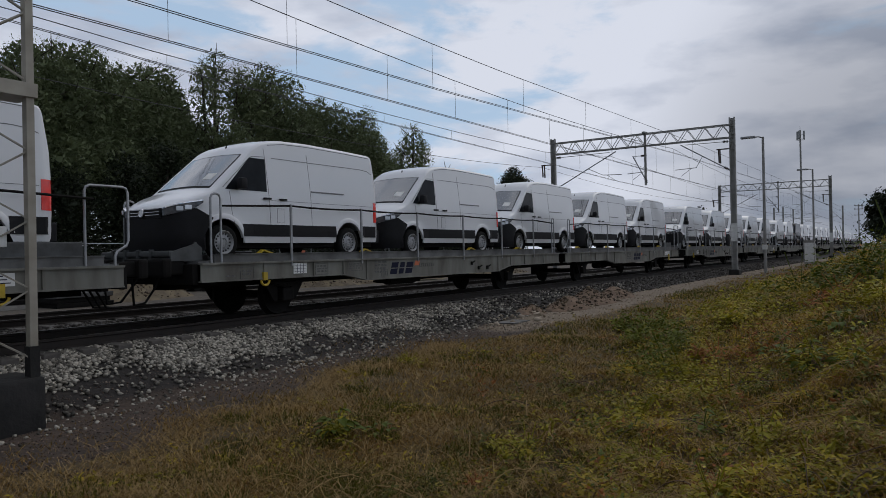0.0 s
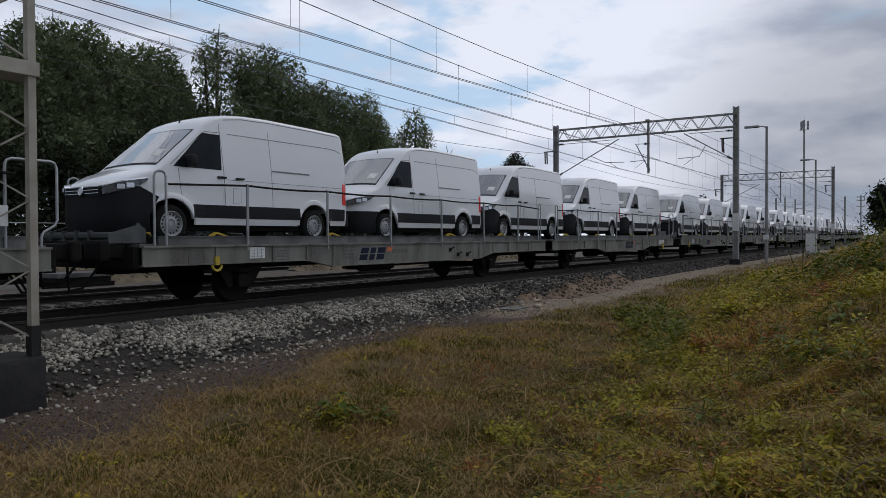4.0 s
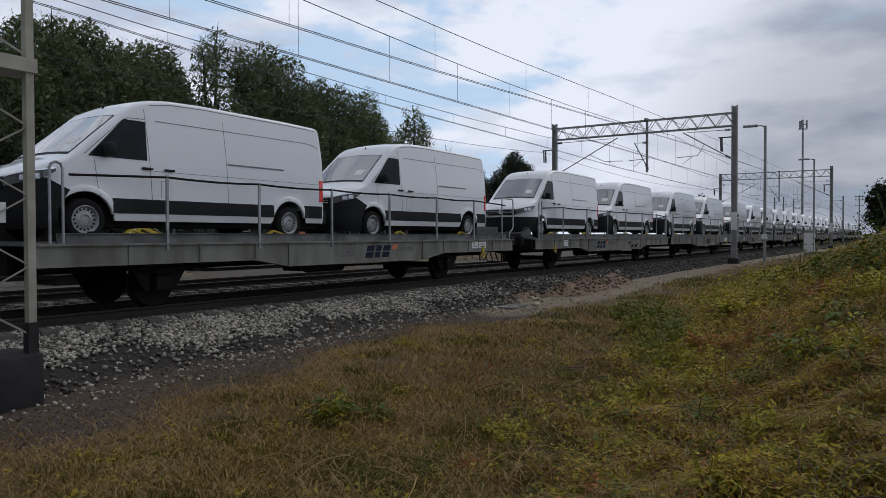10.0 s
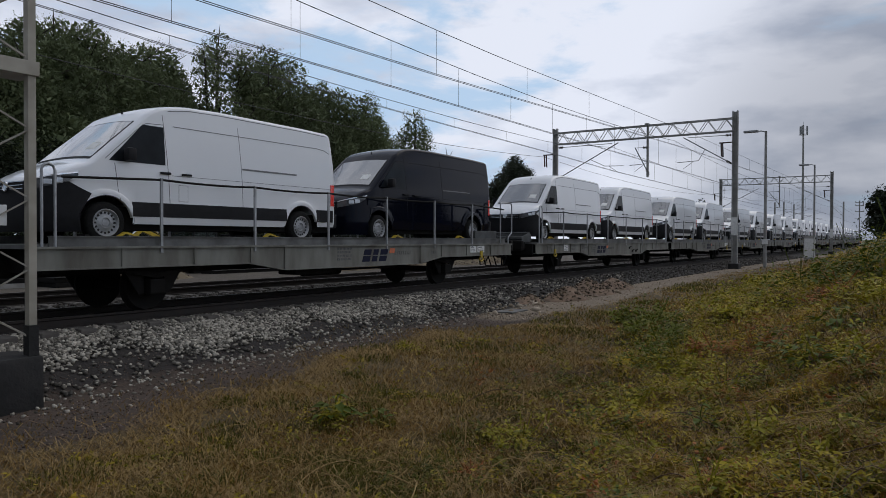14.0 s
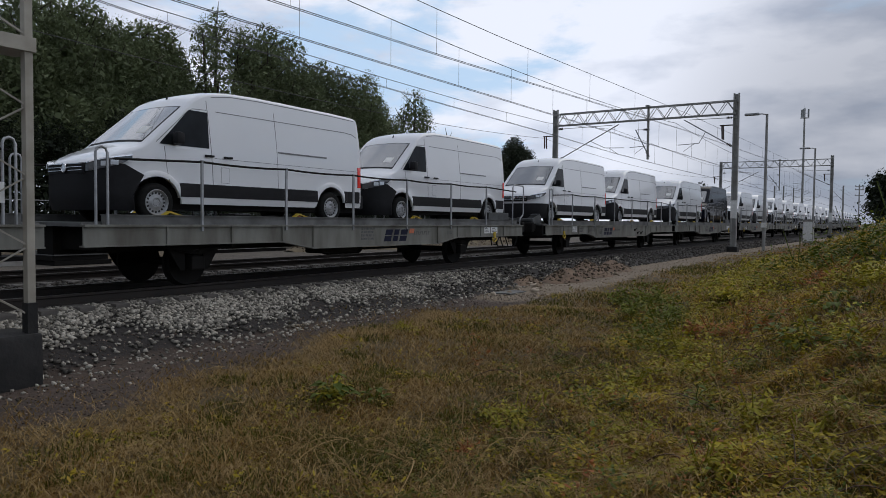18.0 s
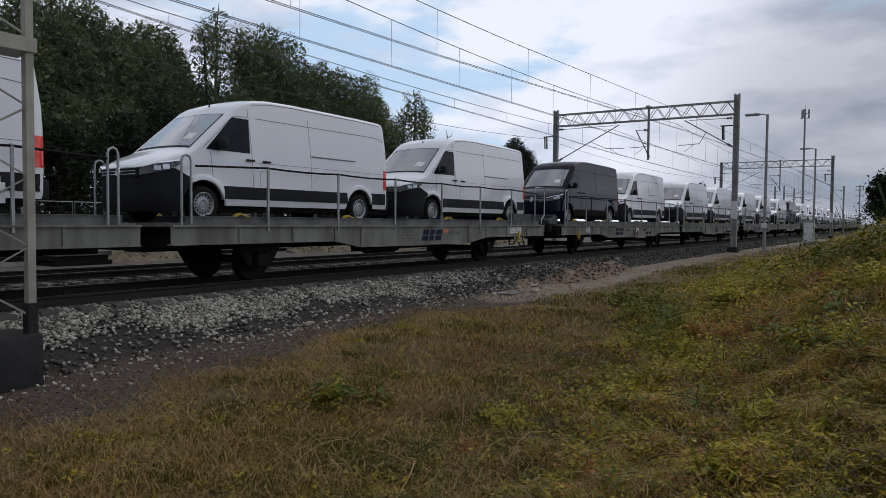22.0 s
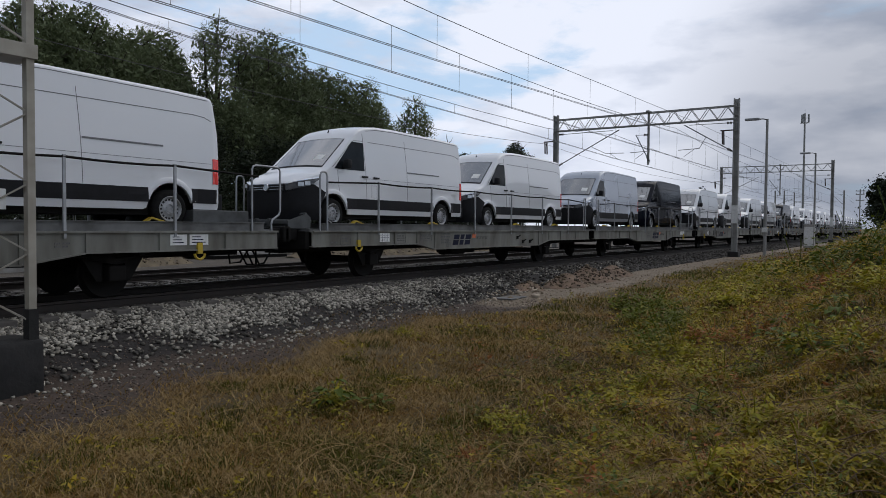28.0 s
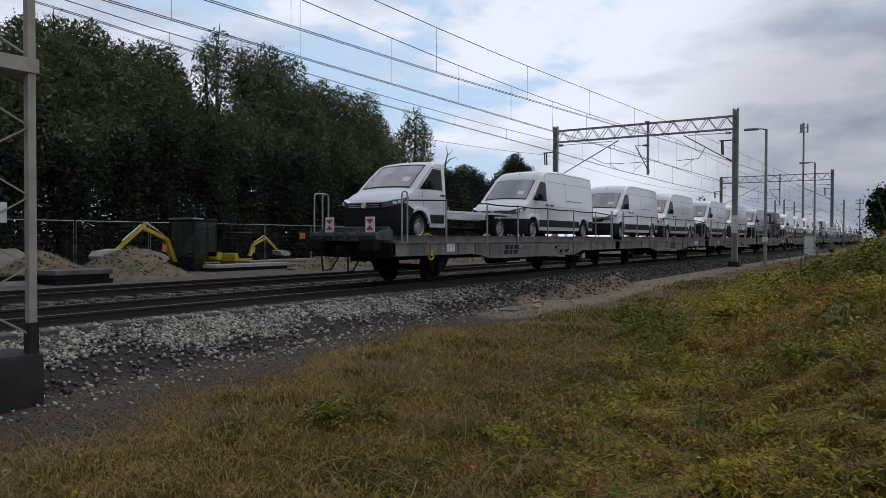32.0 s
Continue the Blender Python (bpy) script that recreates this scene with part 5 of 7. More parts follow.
def cantilever(th, base, tip, zc):
    """Stay, bracket tube, registration arm and insulators from base to the wire at tip."""
    base, tip = Vector(base), Vector(tip)
    bm = bmesh.new()
    tube(bm, [base, base + (tip - base) * 0.5, tip], 0.035, 8)
    top = Vector((base.x, base.y, tip.z - 0.05))
    tube(bm, [top, Vector((tip.x * 0.9 + base.x * 0.1, tip.y, tip.z - 0.02))], 0.02, 6)
    part("bracket_tube", bm, GALV, th, "slanting cantilever tube", 60)
    bm = bmesh.new()
    d = (tip - base).normalized()
    for o, e in ((base, d), (top, (tip - top).normalized())):
        for k in range(4):
            c = o + e * (0.12 + 0.08 * k)
            tube(bm, [c - e * 0.025, c, c + e * 0.025], [0.05, 0.085, 0.05], 10)
    part("insulator", bm, INSUL, th, "brown ribbed insulator", 60)
    bm = bmesh.new()
    mid = base + (tip - base) * 0.55
    s = 1 if tip.x > base.x else -1
    tube(bm, [mid, (tip.x - s * 0.9, tip.y, zc + 0.45), (tip.x + s * 0.35, tip.y, zc + 0.40)], 0.022, 6)
    tube(bm, [(tip.x - s * 0.6, tip.y, zc + 0.42), (tip.x, tip.y, zc)], 0.015, 6)
    part("registration_arm", bm, GALV, th, "thin registration arm", 60)


def make_gantry(y, xr, xl, ztr, ztl, zb_top, zbase):
    g = empty("overhead_line_gantry", "grey lattice portal gantry across two tracks", "gantry", "gantries")
    for x, zt in ((xr, ztr), (xl, ztl)):
        bm = bmesh.new()
        for dx in (-0.13, 0.13):
            box(bm, x + dx - 0.035, x + dx + 0.035, y - 0.1, y + 0.1, zbase, zt)
        for k in range(int((zt - zbase) / 0.45)):
            z = zbase + 0.2 + 0.45 * k
            box(bm, x - 0.13, x + 0.13, y - 0.105, y - 0.09, z, z + 0.10)
        box(bm, x - 0.10, x + 0.10, y - 0.02, y + 0.02, zbase, zt - 0.05)
        part("post", bm, MASTP, g, "tall grey riveted post")
        bm = bmesh.new()
        box(bm, x - 0.3, x + 0.3, y - 0.35, y + 0.35, zbase - 0.6, zbase + 0.35, 0.06)
        part("footing", bm, TAR, g, "tarred concrete footing")
    bm = bmesh.new()
    for dy in (-0.22, 0.22):
        lattice(bm, (xr, y + dy, zb_top - 0.75), (xl, y + dy, zb_top - 0.75), (0, 0, 1), 0.75, 22, 0.03)
    for k in range(12):
        x = xr + (xl - xr) * k / 11
        bar(bm, (x, y - 0.22, zb_top), (x, y + 0.22, zb_top), 0.03)
        bar(bm, (x, y - 0.22, zb_top - 0.75), (x, y + 0.22, zb_top - 0.75), 0.03)
    part("truss_beam", bm, MASTP, g, "lattice truss beam")
    xd = xr + (xl - xr) * 0.452
    bm = bmesh.new()
    box(bm, xd - 0.06, xd + 0.06, y - 0.06, y + 0.06, 5.2, zb_top + 0.1)
    box(bm, xd - 0.1, xd + 0.1, y - 0.3, y + 0.3, zb_top + 0.02, zb_top + 0.12)
    part("drop_post", bm, MASTP, g, "hanging drop post")
    cantilever(g, (xd + 0.1, y, 5.35), (TRACK2 + 1.7, y, 7.1), 5.6)
    cantilever(g, (xr - 0.15, y, 5.75), (TRACK + 0.2, y, 7.5), 5.6)
    cantilever(g, (xl + 0.15, y, 5.35), (TRACK2 + 0.6, y, 7.5), 5.6)
    # feeder insulators on the post
    for x, s in ((xr, -1), (xl, -1)):
        bm = bmesh.new()
        for dy in (-0.15, 0.15):
            tube(bm, [(x + s * 0.75, y + dy, 7.0), (x + s * 0.72, y + dy, 6.2)], 0.05, 8)
        bar(bm, (x, y, 7.02), (x + s * 0.9, y, 7.02), 0.07)
        part("feeder_bracket", bm, INSUL, g, "dark feeder insulators on a bracket")
    bm = bmesh.new()
    box(bm, xr - 0.17, xr + 0.17, y - 0.115, y - 0.1, 1.55, 2.6)
    part("sign_plate", bm, ENAMEL, g, "pale plate on the post")
    return g


make_gantry(44.5, -9.0, -20.47, 8.85, 8.75, 8.42, -0.45)
make_gantry(93.0, -8.3, -20.44, 9.18, 8.86, 8.75, -0.35)


def make_pole(x, y, zt, reach, label="slim grey overhead-line mast"):
    """A single post; reach: where its bracket goes, 0 for a crossarm pole."""
    m = empty("line_mast", label, "mast", "masts along the line")
    bm = bmesh.new()
    box(bm, x - 0.13, x + 0.13, y - 0.13, y + 0.13, -0.6, zt, 0.02)
    part("post", bm, MASTP, m, "grey steel post")
    if reach:
        cantilever(m, (x + (0.15 if reach > x else -0.15), y, 5.5), (reach, y, 7.2), 5.6)
        return
    for z in (zt - 0.4, zt - 1.2, zt - 2.6):
        bm = bmesh.new()
        box(bm, x - 0.9, x + 0.9, y - 0.08, y + 0.08, z - 0.08, z + 0.08)
        for dx in (-0.8, 0.8):
            tube(bm, [(x + dx, y, z), (x + dx, y, z + 0.3)], [0.09, 0.05], 8)
        part("crossarm", bm, MASTP, m, "crossarm with insulators")


make_pole(-10.7, 140.0, 7.9, TRACK - 0.3)
make_pole(-11.6, 195.0, 10.7, 0, "tall pole with crossarms beside the line")
make_pole(-21.5, 140.0, 8.05, TRACK2 - 0.3)
make_pole(-21.6, 151.0, 8.6, TRACK2 - 0.4)
make_pole(-22.6, 172.0, 9.1, TRACK2 - 0.8)


def make_mast():
    m = empty("overhead_line_mast", "tall grey lattice mast on a tarred concrete block", "mast")
    x, y = -9.38, 4.66
    # near legs right and left, bracing between
    a = Vector((x, y, 0))
    b = a + Vector((-0.30, -0.62, 0))
    for p in (a, b):
        bm = bmesh.new()
        box(bm, p.x - 0.055, p.x + 0.055, p.y - 0.05, p.y + 0.05, 0.16, 8.6, 0.006)
        part("leg", bm, MASTW, m, "grey channel leg")
        bm = bmesh.new()
        box(bm, p.x - 0.071, p.x + 0.071, p.y - 0.061, p.y + 0.061, -0.3, 0.158)
        part("leg_foot", bm, TAR, m, "tarred black leg foot")
    k, z = 0, 0.0
    while z < 8.2:
        p, q = (a, b) if k % 2 == 0 else (b, a)
        bm = bmesh.new()
        bar(bm, p + Vector((0, 0, z)), q + Vector((0, 0, z + 0.44)), 0.065, 0.02)
        part("brace", bm, MASTW, m)
        z += 0.44
        k += 1
    bm = bmesh.new()
    box(bm, x - 0.42, x + 0.085, y - 0.75, y + 0.08, 3.31, 3.49, 0.004)
    part("cross_plate", bm, MASTW, m, "wide grey cross plate")
    bm = bmesh.new()
    box(bm, a.x - 0.16, a.x - 0.13, a.y - 0.46, a.y - 0.22, 1.42, 1.68, 0.008)
    part("sign_plate", bm, ENAMEL, m, "small pale plate")
    bm = bmesh.new()
    box(bm, x - 0.62, x + 0.11, y - 0.95, y + 0.12, -1.15, -0.22, 0.07)
    part("block", bm, TAR, m, "tarred concrete block", 40)


make_mast()


def make_wires():
    spans = [-45.0, 4.5, 44.5, 93.0, 150.0, 205.0]

    def wire(name, label, x_at, z_at, sag, r, grp):
        bm = bmesh.new()
        pts = []
        for a, b in zip(spans, spans[1:]):
            for f in np.linspace(0, 1, 25)[:-1]:
                y = a + (b - a) * f
                pts.append((x_at(y), y, z_at(y) - sag * 4 * f * (1 - f)))
        tube(bm, pts, r, 5)
        tagged(new(name, finish(bm, name, WIRE)), label, "wire", grp, "structure")
    def sagging(y):
        for a, b in zip(spans, spans[1:]):
            if a <= y <= b:
                f = (y - a) / (b - a)
                return 7.35 - 0.55 * 4 * f * (1 - f)
        return 7.35
    # the working wires of the near track, a second pair rising to its anchor, and those of the far track
    sets = (
        (-12.5, lambda y: 5.6, sagging, 3.58, 1.8),
        (-11.95, lambda y: float(np.interp(y, [-45, 0, 9, 18, 32, 45, 93], [5.9, 5.93, 6.0, 6.15, 6.54, 6.9, 7.6])), lambda y: float(np.interp(y, [-45, 4.5, 14, 18, 22, 33, 45, 93], [7.6, 7.55, 7.47, 7.46, 7.48, 7.71, 7.95, 8.3])), 5.9, -0.1),
        (-16.4, lambda y: float(np.interp(y, [-45, 0, 8.7, 12.4, 25, 35, 44.5, 60], [6.7, 6.62, 6.46, 6.25, 6.03, 5.9, 5.7, 5.6])), lambda y: float(np.interp(y, [-45, 0, 8.7, 11, 17, 20, 27, 35, 44.5, 68, 93], [7.0, 6.95, 6.7, 6.6, 6.5, 6.44, 6.38, 6.45, 7.2, 6.7, 7.2])), 4.6, 2.5))
    for c, low, high, step, first in sets:
        at = lambda y, q=c: q + float(bend(y))
        for dx in (-0.05, 0.05):
            wire("contact_wire", "dark contact wire over the track", lambda y, d=dx, q=at: q(y) + d, low, 0.0, 0.010, "overhead wires")
        wire("messenger_wire", "dark messenger wire over the track", at, high, 0.0, 0.012, "overhead wires")
        d = empty("wire_droppers", "thin droppers between the overhead wires", "wire", "overhead wires", "structure")
        y = first
        while y < 125:
            bm = bmesh.new()
            tube(bm, [(at(y), y, low(y)), (at(y), y, high(y))], 0.006, 4)
            part("dropper", bm, WIRE, d)
            y += step
    wire("feeder_wire", "dark feeder wire along the posts", lambda y: -21.3 + float(bend(y)), lambda y: 6.9, 0.6, 0.012, "overhead wires")


make_wires()


# ---- lamps, signals, distant masts beside the line ----
def make_lamp(x, y, h, arm):
    l = empty("street_lamp", "slim grey lamp post with a flat lantern", "street lamp", "lamp posts")
    zb = float(ground(x, y))
    bm = bmesh.new()
    tube(bm, [(x, y, zb - 0.1), (x, y, zb + 1.2), (x, y, h)], [0.11, 0.10, 0.075], 10)
    part("pole", bm, MASTP, l, "grey concrete pole", 50)
    bm = bmesh.new()
    tube(bm, [(x, y, h - 0.05), (x - arm * 0.5, y - 0.1, h + 0.02), (x - arm, y - 0.2, h)], 0.04, 8)
    part("arm", bm, GALV, l, "", 50)
    bm = bmesh.new()
    box(bm, x - arm - 0.75, x - arm + 0.1, y - 0.35, y - 0.05, h - 0.06, h + 0.08, 0.04)
    part("lantern", bm, GALV, l, "flat grey lantern")
    bm = bmesh.new()
    box(bm, x - 0.16, x + 0.16, y - 0.16, y - 0.1, zb + 1.45, zb + 1.75)
    part("plate", bm, ENAMEL, l, "pale plate on the pole")


make_lamp(-7.9, 47.9, 8.0, 0.5)
make_lamp(-7.86, 72.5, 8.1, 0.5)


def make_tower(x, y, h):
    t = empty("radio_tower", "slender grey radio mast with an antenna cage", "mast")
    bm = bmesh.new()
    tube(bm, [(x, y, -0.5), (x, y, h)], [0.32, 0.2], 10)
    part("pole", bm, MASTP, t, "", 50)
    for k in range(3):
        a = 2 * math.pi * k / 3 + 0.4
        bm = bmesh.new()
        box(bm, x + 0.9 * math.cos(a) - 0.2, x + 0.9 * math.cos(a) + 0.2, y + 0.9 * math.sin(a) - 0.15, y + 0.9 * math.sin(a) + 0.15, h - 2.3, h - 0.2, 0.03)
        bar(bm, (x, y, h - 1.2), (x + 0.9 * math.cos(a), y + 0.9 * math.sin(a), h - 1.2), 0.12)
        part("antenna", bm, GALV, t, "pale panel antenna")
    bm = bmesh.new()
    tube(bm, [(x + 1.0 * math.cos(a), y + 1.0 * math.sin(a), h - 2.4) for a in np.linspace(0, 6.283, 13)], 0.06, 5, True)
    tube(bm, [(x, y, h), (x, y, h + 0.9)], 0.04, 5)
    part("platform", bm, GALV, t)


make_tower(-24.3, 200.0, 30.2)


def make_cabinet(x, y):
    c = empty("relay_cabinet", "pale grey concrete relay cabinet beside the track", "cabinet")
    z = float(ground(x, y))
    bm = bmesh.new()
    box(bm, x - 0.42, x + 0.42, y - 0.35, y + 0.35, z - 0.05, z + 2.0, 0.03)
    part("housing", bm, CONC, c)
    bm = bmesh.new()
    box(bm, x - 0.36, x + 0.36, y - 0.365, y - 0.352, z + 0.2, z + 1.85, 0.004)
    part("door", bm, ENAMEL, c, "flat grey door")
    bm = bmesh.new()
    box(bm, x - 0.47, x + 0.47, y - 0.4, y + 0.4, z + 2.0, z + 2.07, 0.02)
    part("lid", bm, CONC, c)


make_cabinet(-7.95, 70.0)

# ---- ballast, grass and weeds ----
def scatter_stones(name, label, x, y, z, size, material, flat=0.75):
    n = len(x)
    cube = np.array([[a, b, c] for a in (-1, 1) for b in (-1, 1) for c in (-1, 1)], dtype=float) * 0.5
    v = cube[None] * (0.55 + 0.75 * rng.random((n, 8, 3)))
    # random turn about three axes
    q = rng.normal(size=(n, 4))
    q /= np.linalg.norm(q, axis=1, keepdims=True)
    w, a, b, c = q.T
    rot = np.stack([1 - 2 * (b * b + c * c), 2 * (a * b - c * w), 2 * (a * c + b * w), 2 * (a * b + c * w), 1 - 2 * (a * a + c * c), 2 * (b * c - a * w), 2 * (a * c - b * w), 2 * (b * c + a * w), 1 - 2 * (a * a + b * b)], -1).reshape(n, 3, 3)
    v = v * np.array([1.0, 0.85, 0.62])
    v = np.einsum("nij,nkj->nki", rot, v) * size[:, None, None]
    v[:, :, 2] *= flat
    v += np.stack([x, y, z], -1)[:, None]
    f = np.array([[0, 1, 3, 2], [4, 6, 7, 5], [0, 4, 5, 1], [2, 3, 7, 6], [0, 2, 6, 4], [1, 5, 7, 3]])
    faces = (f[None] + 8 * np.arange(n)[:, None, None]).reshape(-1, 4)
    return tagged(new(name, soup(name, v.reshape(-1, 3), faces, material)), label, "ballast" if name != "rubble" else "", kind="stuff")


def make_ballast():
    n = 52000
    y = 2.2 + 28 * rng.random(n) ** 1.25
    toe = np.interp(y, [3, 10, 17, 25, 45], [-9.5, -9.25, -8.95, -9.2, -9.3])
    f = rng.random(n)
    thin = sstep(0.34, 0.74, f + 0.12 * np.sin(y * 1.3) + 0.08 * np.sin(y * 3.1))
    keep = (rng.random(n) > thin * 0.93) & (rng.random(n) > 0.93 * sstep(14, 19, y))
    x = -11.36 + f * (toe + 11.36 + 0.05)
    x, y = x[keep], y[keep]
    s = 0.03 + 0.048 * rng.random(len(x))
    scatter_stones("pale_ballast_stones", "pale grey broken ballast stones on the shoulder", x, y, ground(x, y) + 0.012 + 0.02 * rng.random(len(x)), s, STONE_W)
    n = 15000
    y = 2 + 75 * rng.random(n) ** 1.5
    x = np.where(rng.random(n) < 0.6, -15.85 + 2.7 * rng.random(n), -11.4 + 2.15 * rng.random(n) * (y > 14))
    keep = ~((x > -11.6) & (y < 14))
    x, y = x[keep], y[keep]
    s = (0.045 + 0.045 * rng.random(len(x))) * (1 + y / 90)
    scatter_stones("dark_ballast_stones", "grimy ballast stones between the tracks", x, y, ground(x, y) + 0.02, s, STONE_D)
    # loose stones spilled over the cinder path
    n = 500
    y = 2.5 + 14 * rng.random(n)
    x = -9.5 + np.abs(rng.normal(size=n)) * 0.42
    scatter_stones("spilled_stones", "pale stones spilled on the cinder path", x, y, ground(x, y) + 0.01, 0.025 + 0.035 * rng.random(n), STONE_W)
    n = 10000
    y = 2.5 + 14 * rng.random(n) ** 1.2
    x = np.interp(y, EDGE_Y, EDGE_X) + 0.5 - 3.0 * rng.random(n)
    scatter_stones("path_gravel", "brown cinder gravel on the trodden path", x, y, ground(x, y) + 0.002, 0.008 + 0.026 * rng.random(n) ** 2, PEBBLE)
    n = 1500
    y = 15 + 45 * rng.random(n) ** 1.6
    x = -9.1 + 2.0 * rng.random(n)
    scatter_stones("verge_gravel", "sandy gravel and clods along the verge", x, y, ground(x, y) + 0.005, (0.015 + 0.045 * rng.random(n) ** 3) * (1 + y / 60), CLOD)

    # broken lumps of hard soil and stone where the ballast ends
    n = 90
    y = 15.5 + 9.5 * rng.random(n)
    x = -8.95 + rng.normal(size=n) * 0.28
    scatter_stones("verge_lumps", "broken pale lumps of hard soil on the verge", x, y, ground(x, y) + 0.02, 0.07 + 0.16 * rng.random(n) ** 2, CLOD, 0.6)

PEBBLE = stones("cinder_pebbles", [(0.0, (0.03, 0.022, 0.018)), (0.6, (0.10, 0.07, 0.055)), (1.0, (0.26, 0.20, 0.16))])
CLOD = stones("sandy_clods", [(0.0, (0.18, 0.14, 0.10)), (0.6, (0.27, 0.22, 0.16)), (1.0, (0.42, 0.36, 0.28))])
make_ballast()


def sleepers():
    bm = bmesh.new()
    box(bm, -1.3, 1.3, -0.13, 0.13, -0.36, -0.165, 0.02)
    me = finish(bm, "sleeper", SLEEPER)
    for tr in (TRACK, TRACK2):
        bed = empty("track_sleepers", "grimy concrete sleepers half buried in ballast", "sleepers", "sleepers", "structure")
        for k in range(110):
            placed("sleeper", me, bed, pose(tr, 0.3 + 0.6 * k, 0))


sleepers()


def blades(name, label, x, y, h, w, lean, material, category="grass"):
    """Bent blades of grass, three triangles each."""
    n = len(x)
    z = ground(x, y) - 0.015
    a = rng.random(n) * 2 * np.pi
    dx, dy = np.cos(a), np.sin(a)
    b = rng.random(n) * 2 * np.pi
    ox, oy = np.cos(b) * lean * h, np.sin(b) * lean * h
    base = np.stack([x, y, z], -1)
    wide = np.stack([dx, dy, np.zeros(n)], -1) * (w / 2)[:, None]
    mid = base + np.stack([ox * 0.35, oy * 0.35, h * 0.6], -1)
    tip = base + np.stack([ox, oy, h * (1 - 0.35 * lean)], -1)
    v = np.stack([base - wide, base + wide, mid - wide * 0.75, mid + wide * 0.75, tip], 1)
    f = np.array([[0, 1, 3], [0, 3, 2], [2, 3, 4]])
    faces = (f[None] + 5 * np.arange(n)[:, None, None]).reshape(-1, 3)
    tagged(new(name, soup(name, v.reshape(-1, 3), faces, material)), label, category, kind="stuff")


def wedge(n, r0, r1, power):
    """Points over the ground before the eye, thick near and thin far."""
    r = r0 * (r1 / r0) ** (rng.random(n) ** power)
    a = np.radians(-70 + 74 * rng.random(n))
    return r * np.sin(a), r * np.cos(a), r


def bank_foot(y):
    return np.interp(y, FOOT_Y, FOOT_X)


def make_grass():
    x, y, r = wedge(400000, 3.4, 80, 1.0)
    edge = np.interp(y, EDGE_Y, EDGE_X) + 0.22 * np.sin(y * 0.9) + 0.16 * np.sin(y * 2.3 + 1)
    inn = x - edge
    keep = (inn > -1.5) & (rng.random(len(x)) < np.where(inn < -0.4, 0.05 + 0.05 * np.sin(x * 5 + y * 3), np.clip(0.1 + inn * 0.6 + 0.4 * np.sin(x * 2.1 + 1.3 * np.sin(y * 1.7)), 0.04, 1)))
    keep &= ~((inn < 0.0) & (y > 14))
    x, y, r = x[keep], y[keep], r[keep]
    lush = sstep(-0.3, 1.6, x - bank_foot(y))
    tuft = 0.6 + 0.5 * np.sin(x * 3.1 + 2 * np.sin(y * 2.3)) * np.sin(y * 2.7 + x)
    thin = rng.random(len(x)) < 1 - lush * np.clip(0.35 - 0.6 * np.sin(1.7 * x + 2 * np.sin(1.1 * y)) * np.sin(1.9 * y), 0.05, 0.8)
    x, y, r, lush, tuft = x[thin], y[thin], r[thin], lush[thin], tuft[thin]
    h = (0.025 + 0.05 * rng.random(len(x)) ** 1.5 + 0.045 * np.clip(tuft, 0, 1)) * (1 + 0.35 * lush) * (1 + r / 90)
    w = 0.0052 * (1 + r / 9)
    lean = 0.5 + 1.3 * rng.random(len(x))
    bank = rng.random(len(x)) < lush
    blades("dry_grass", "short dry straw-coloured grass with green tufts", x[~bank], y[~bank], h[~bank], w[~bank], lean[~bank], BLADE)
    blades("bank_grass", "rank green and straw grass on the bank", x[bank], y[bank], h[bank], w[bank], lean[bank], BLADE_G)
    # bleached stems standing and leaning among the growth of the bank
    x, y, r = wedge(110000, 3.6, 40, 1.0)
    off = x - bank_foot(y)
    k = (off > 0.2) & (rng.random(len(x)) < np.clip(0.45 + 0.55 * np.sin(1.3 * x + 2.0 * np.sin(0.9 * y)) * np.sin(1.5 * y + 0.5), 0.05, 1))
    x, y, r = x[k], y[k], r[k]
    blades("bank_straw", "bleached straw stems among the bank weeds", x, y, (0.07 + 0.15 * rng.random(len(x))) * (1 + r / 60), 0.0042 * (1 + r / 9), 0.5 + 1.3 * rng.random(len(x)), STRAW)
    # flattened golden straw along the edge of the path
    n = 16000
    y = 3.5 + 9 * rng.random(n)
    x = np.interp(y, EDGE_Y, EDGE_X) + 0.45 + rng.normal(size=n) * 0.35 + 0.25 * np.sin(1.9 * y)
    k = rng.random(n) < np.clip(0.4 + 0.6 * np.sin(1.1 * y + 1.0) * np.sin(2.9 * x + y), 0.03, 1)
    x, y = x[k], y[k]
    blades("edge_straw", "flattened golden straw along the path", x, y, 0.05 + 0.09 * rng.random(len(x)), 0.0075 + 0 * x, 1.3 + 1.3 * rng.random(len(x)), STRAW)
    # the same turf goes on round about and behind, thinner
    a, q = rng.random(36000) * 2 * np.pi, 0.7 + 17 * rng.random(36000) ** 0.7
    x, y = q * np.cos(a), q * np.sin(a)
    k = (x > -7.0) & ((y < 2.6) | (x > 0.8))
    x, y, q = x[k], y[k], q[k]
    blades("rough_turf", "rough dry turf about the standing place", x, y, 0.04 + 0.09 * rng.random(len(x)), 0.008 + 0.0 * x, 0.3 + rng.random(len(x)), BLADE_G)
    # long dry stalks lying about
    x, y, r = wedge(60000, 3.4, 40, 1.0)
    inn = x - np.interp(y, EDGE_Y, EDGE_X)
    k = (inn > 0.1) | ((inn > -1.2) & (rng.random(len(x)) < 0.12) & (y < 13))
    x, y, r = x[k], y[k], r[k]
    blades("dry_stalks", "long bleached grass stalks lying flat", x, y, 0.08 + 0.16 * rng.random(len(x)) ** 2, 0.0045 * (1 + r / 9), 1.0 + 1.7 * rng.random(len(x)), STRAW)


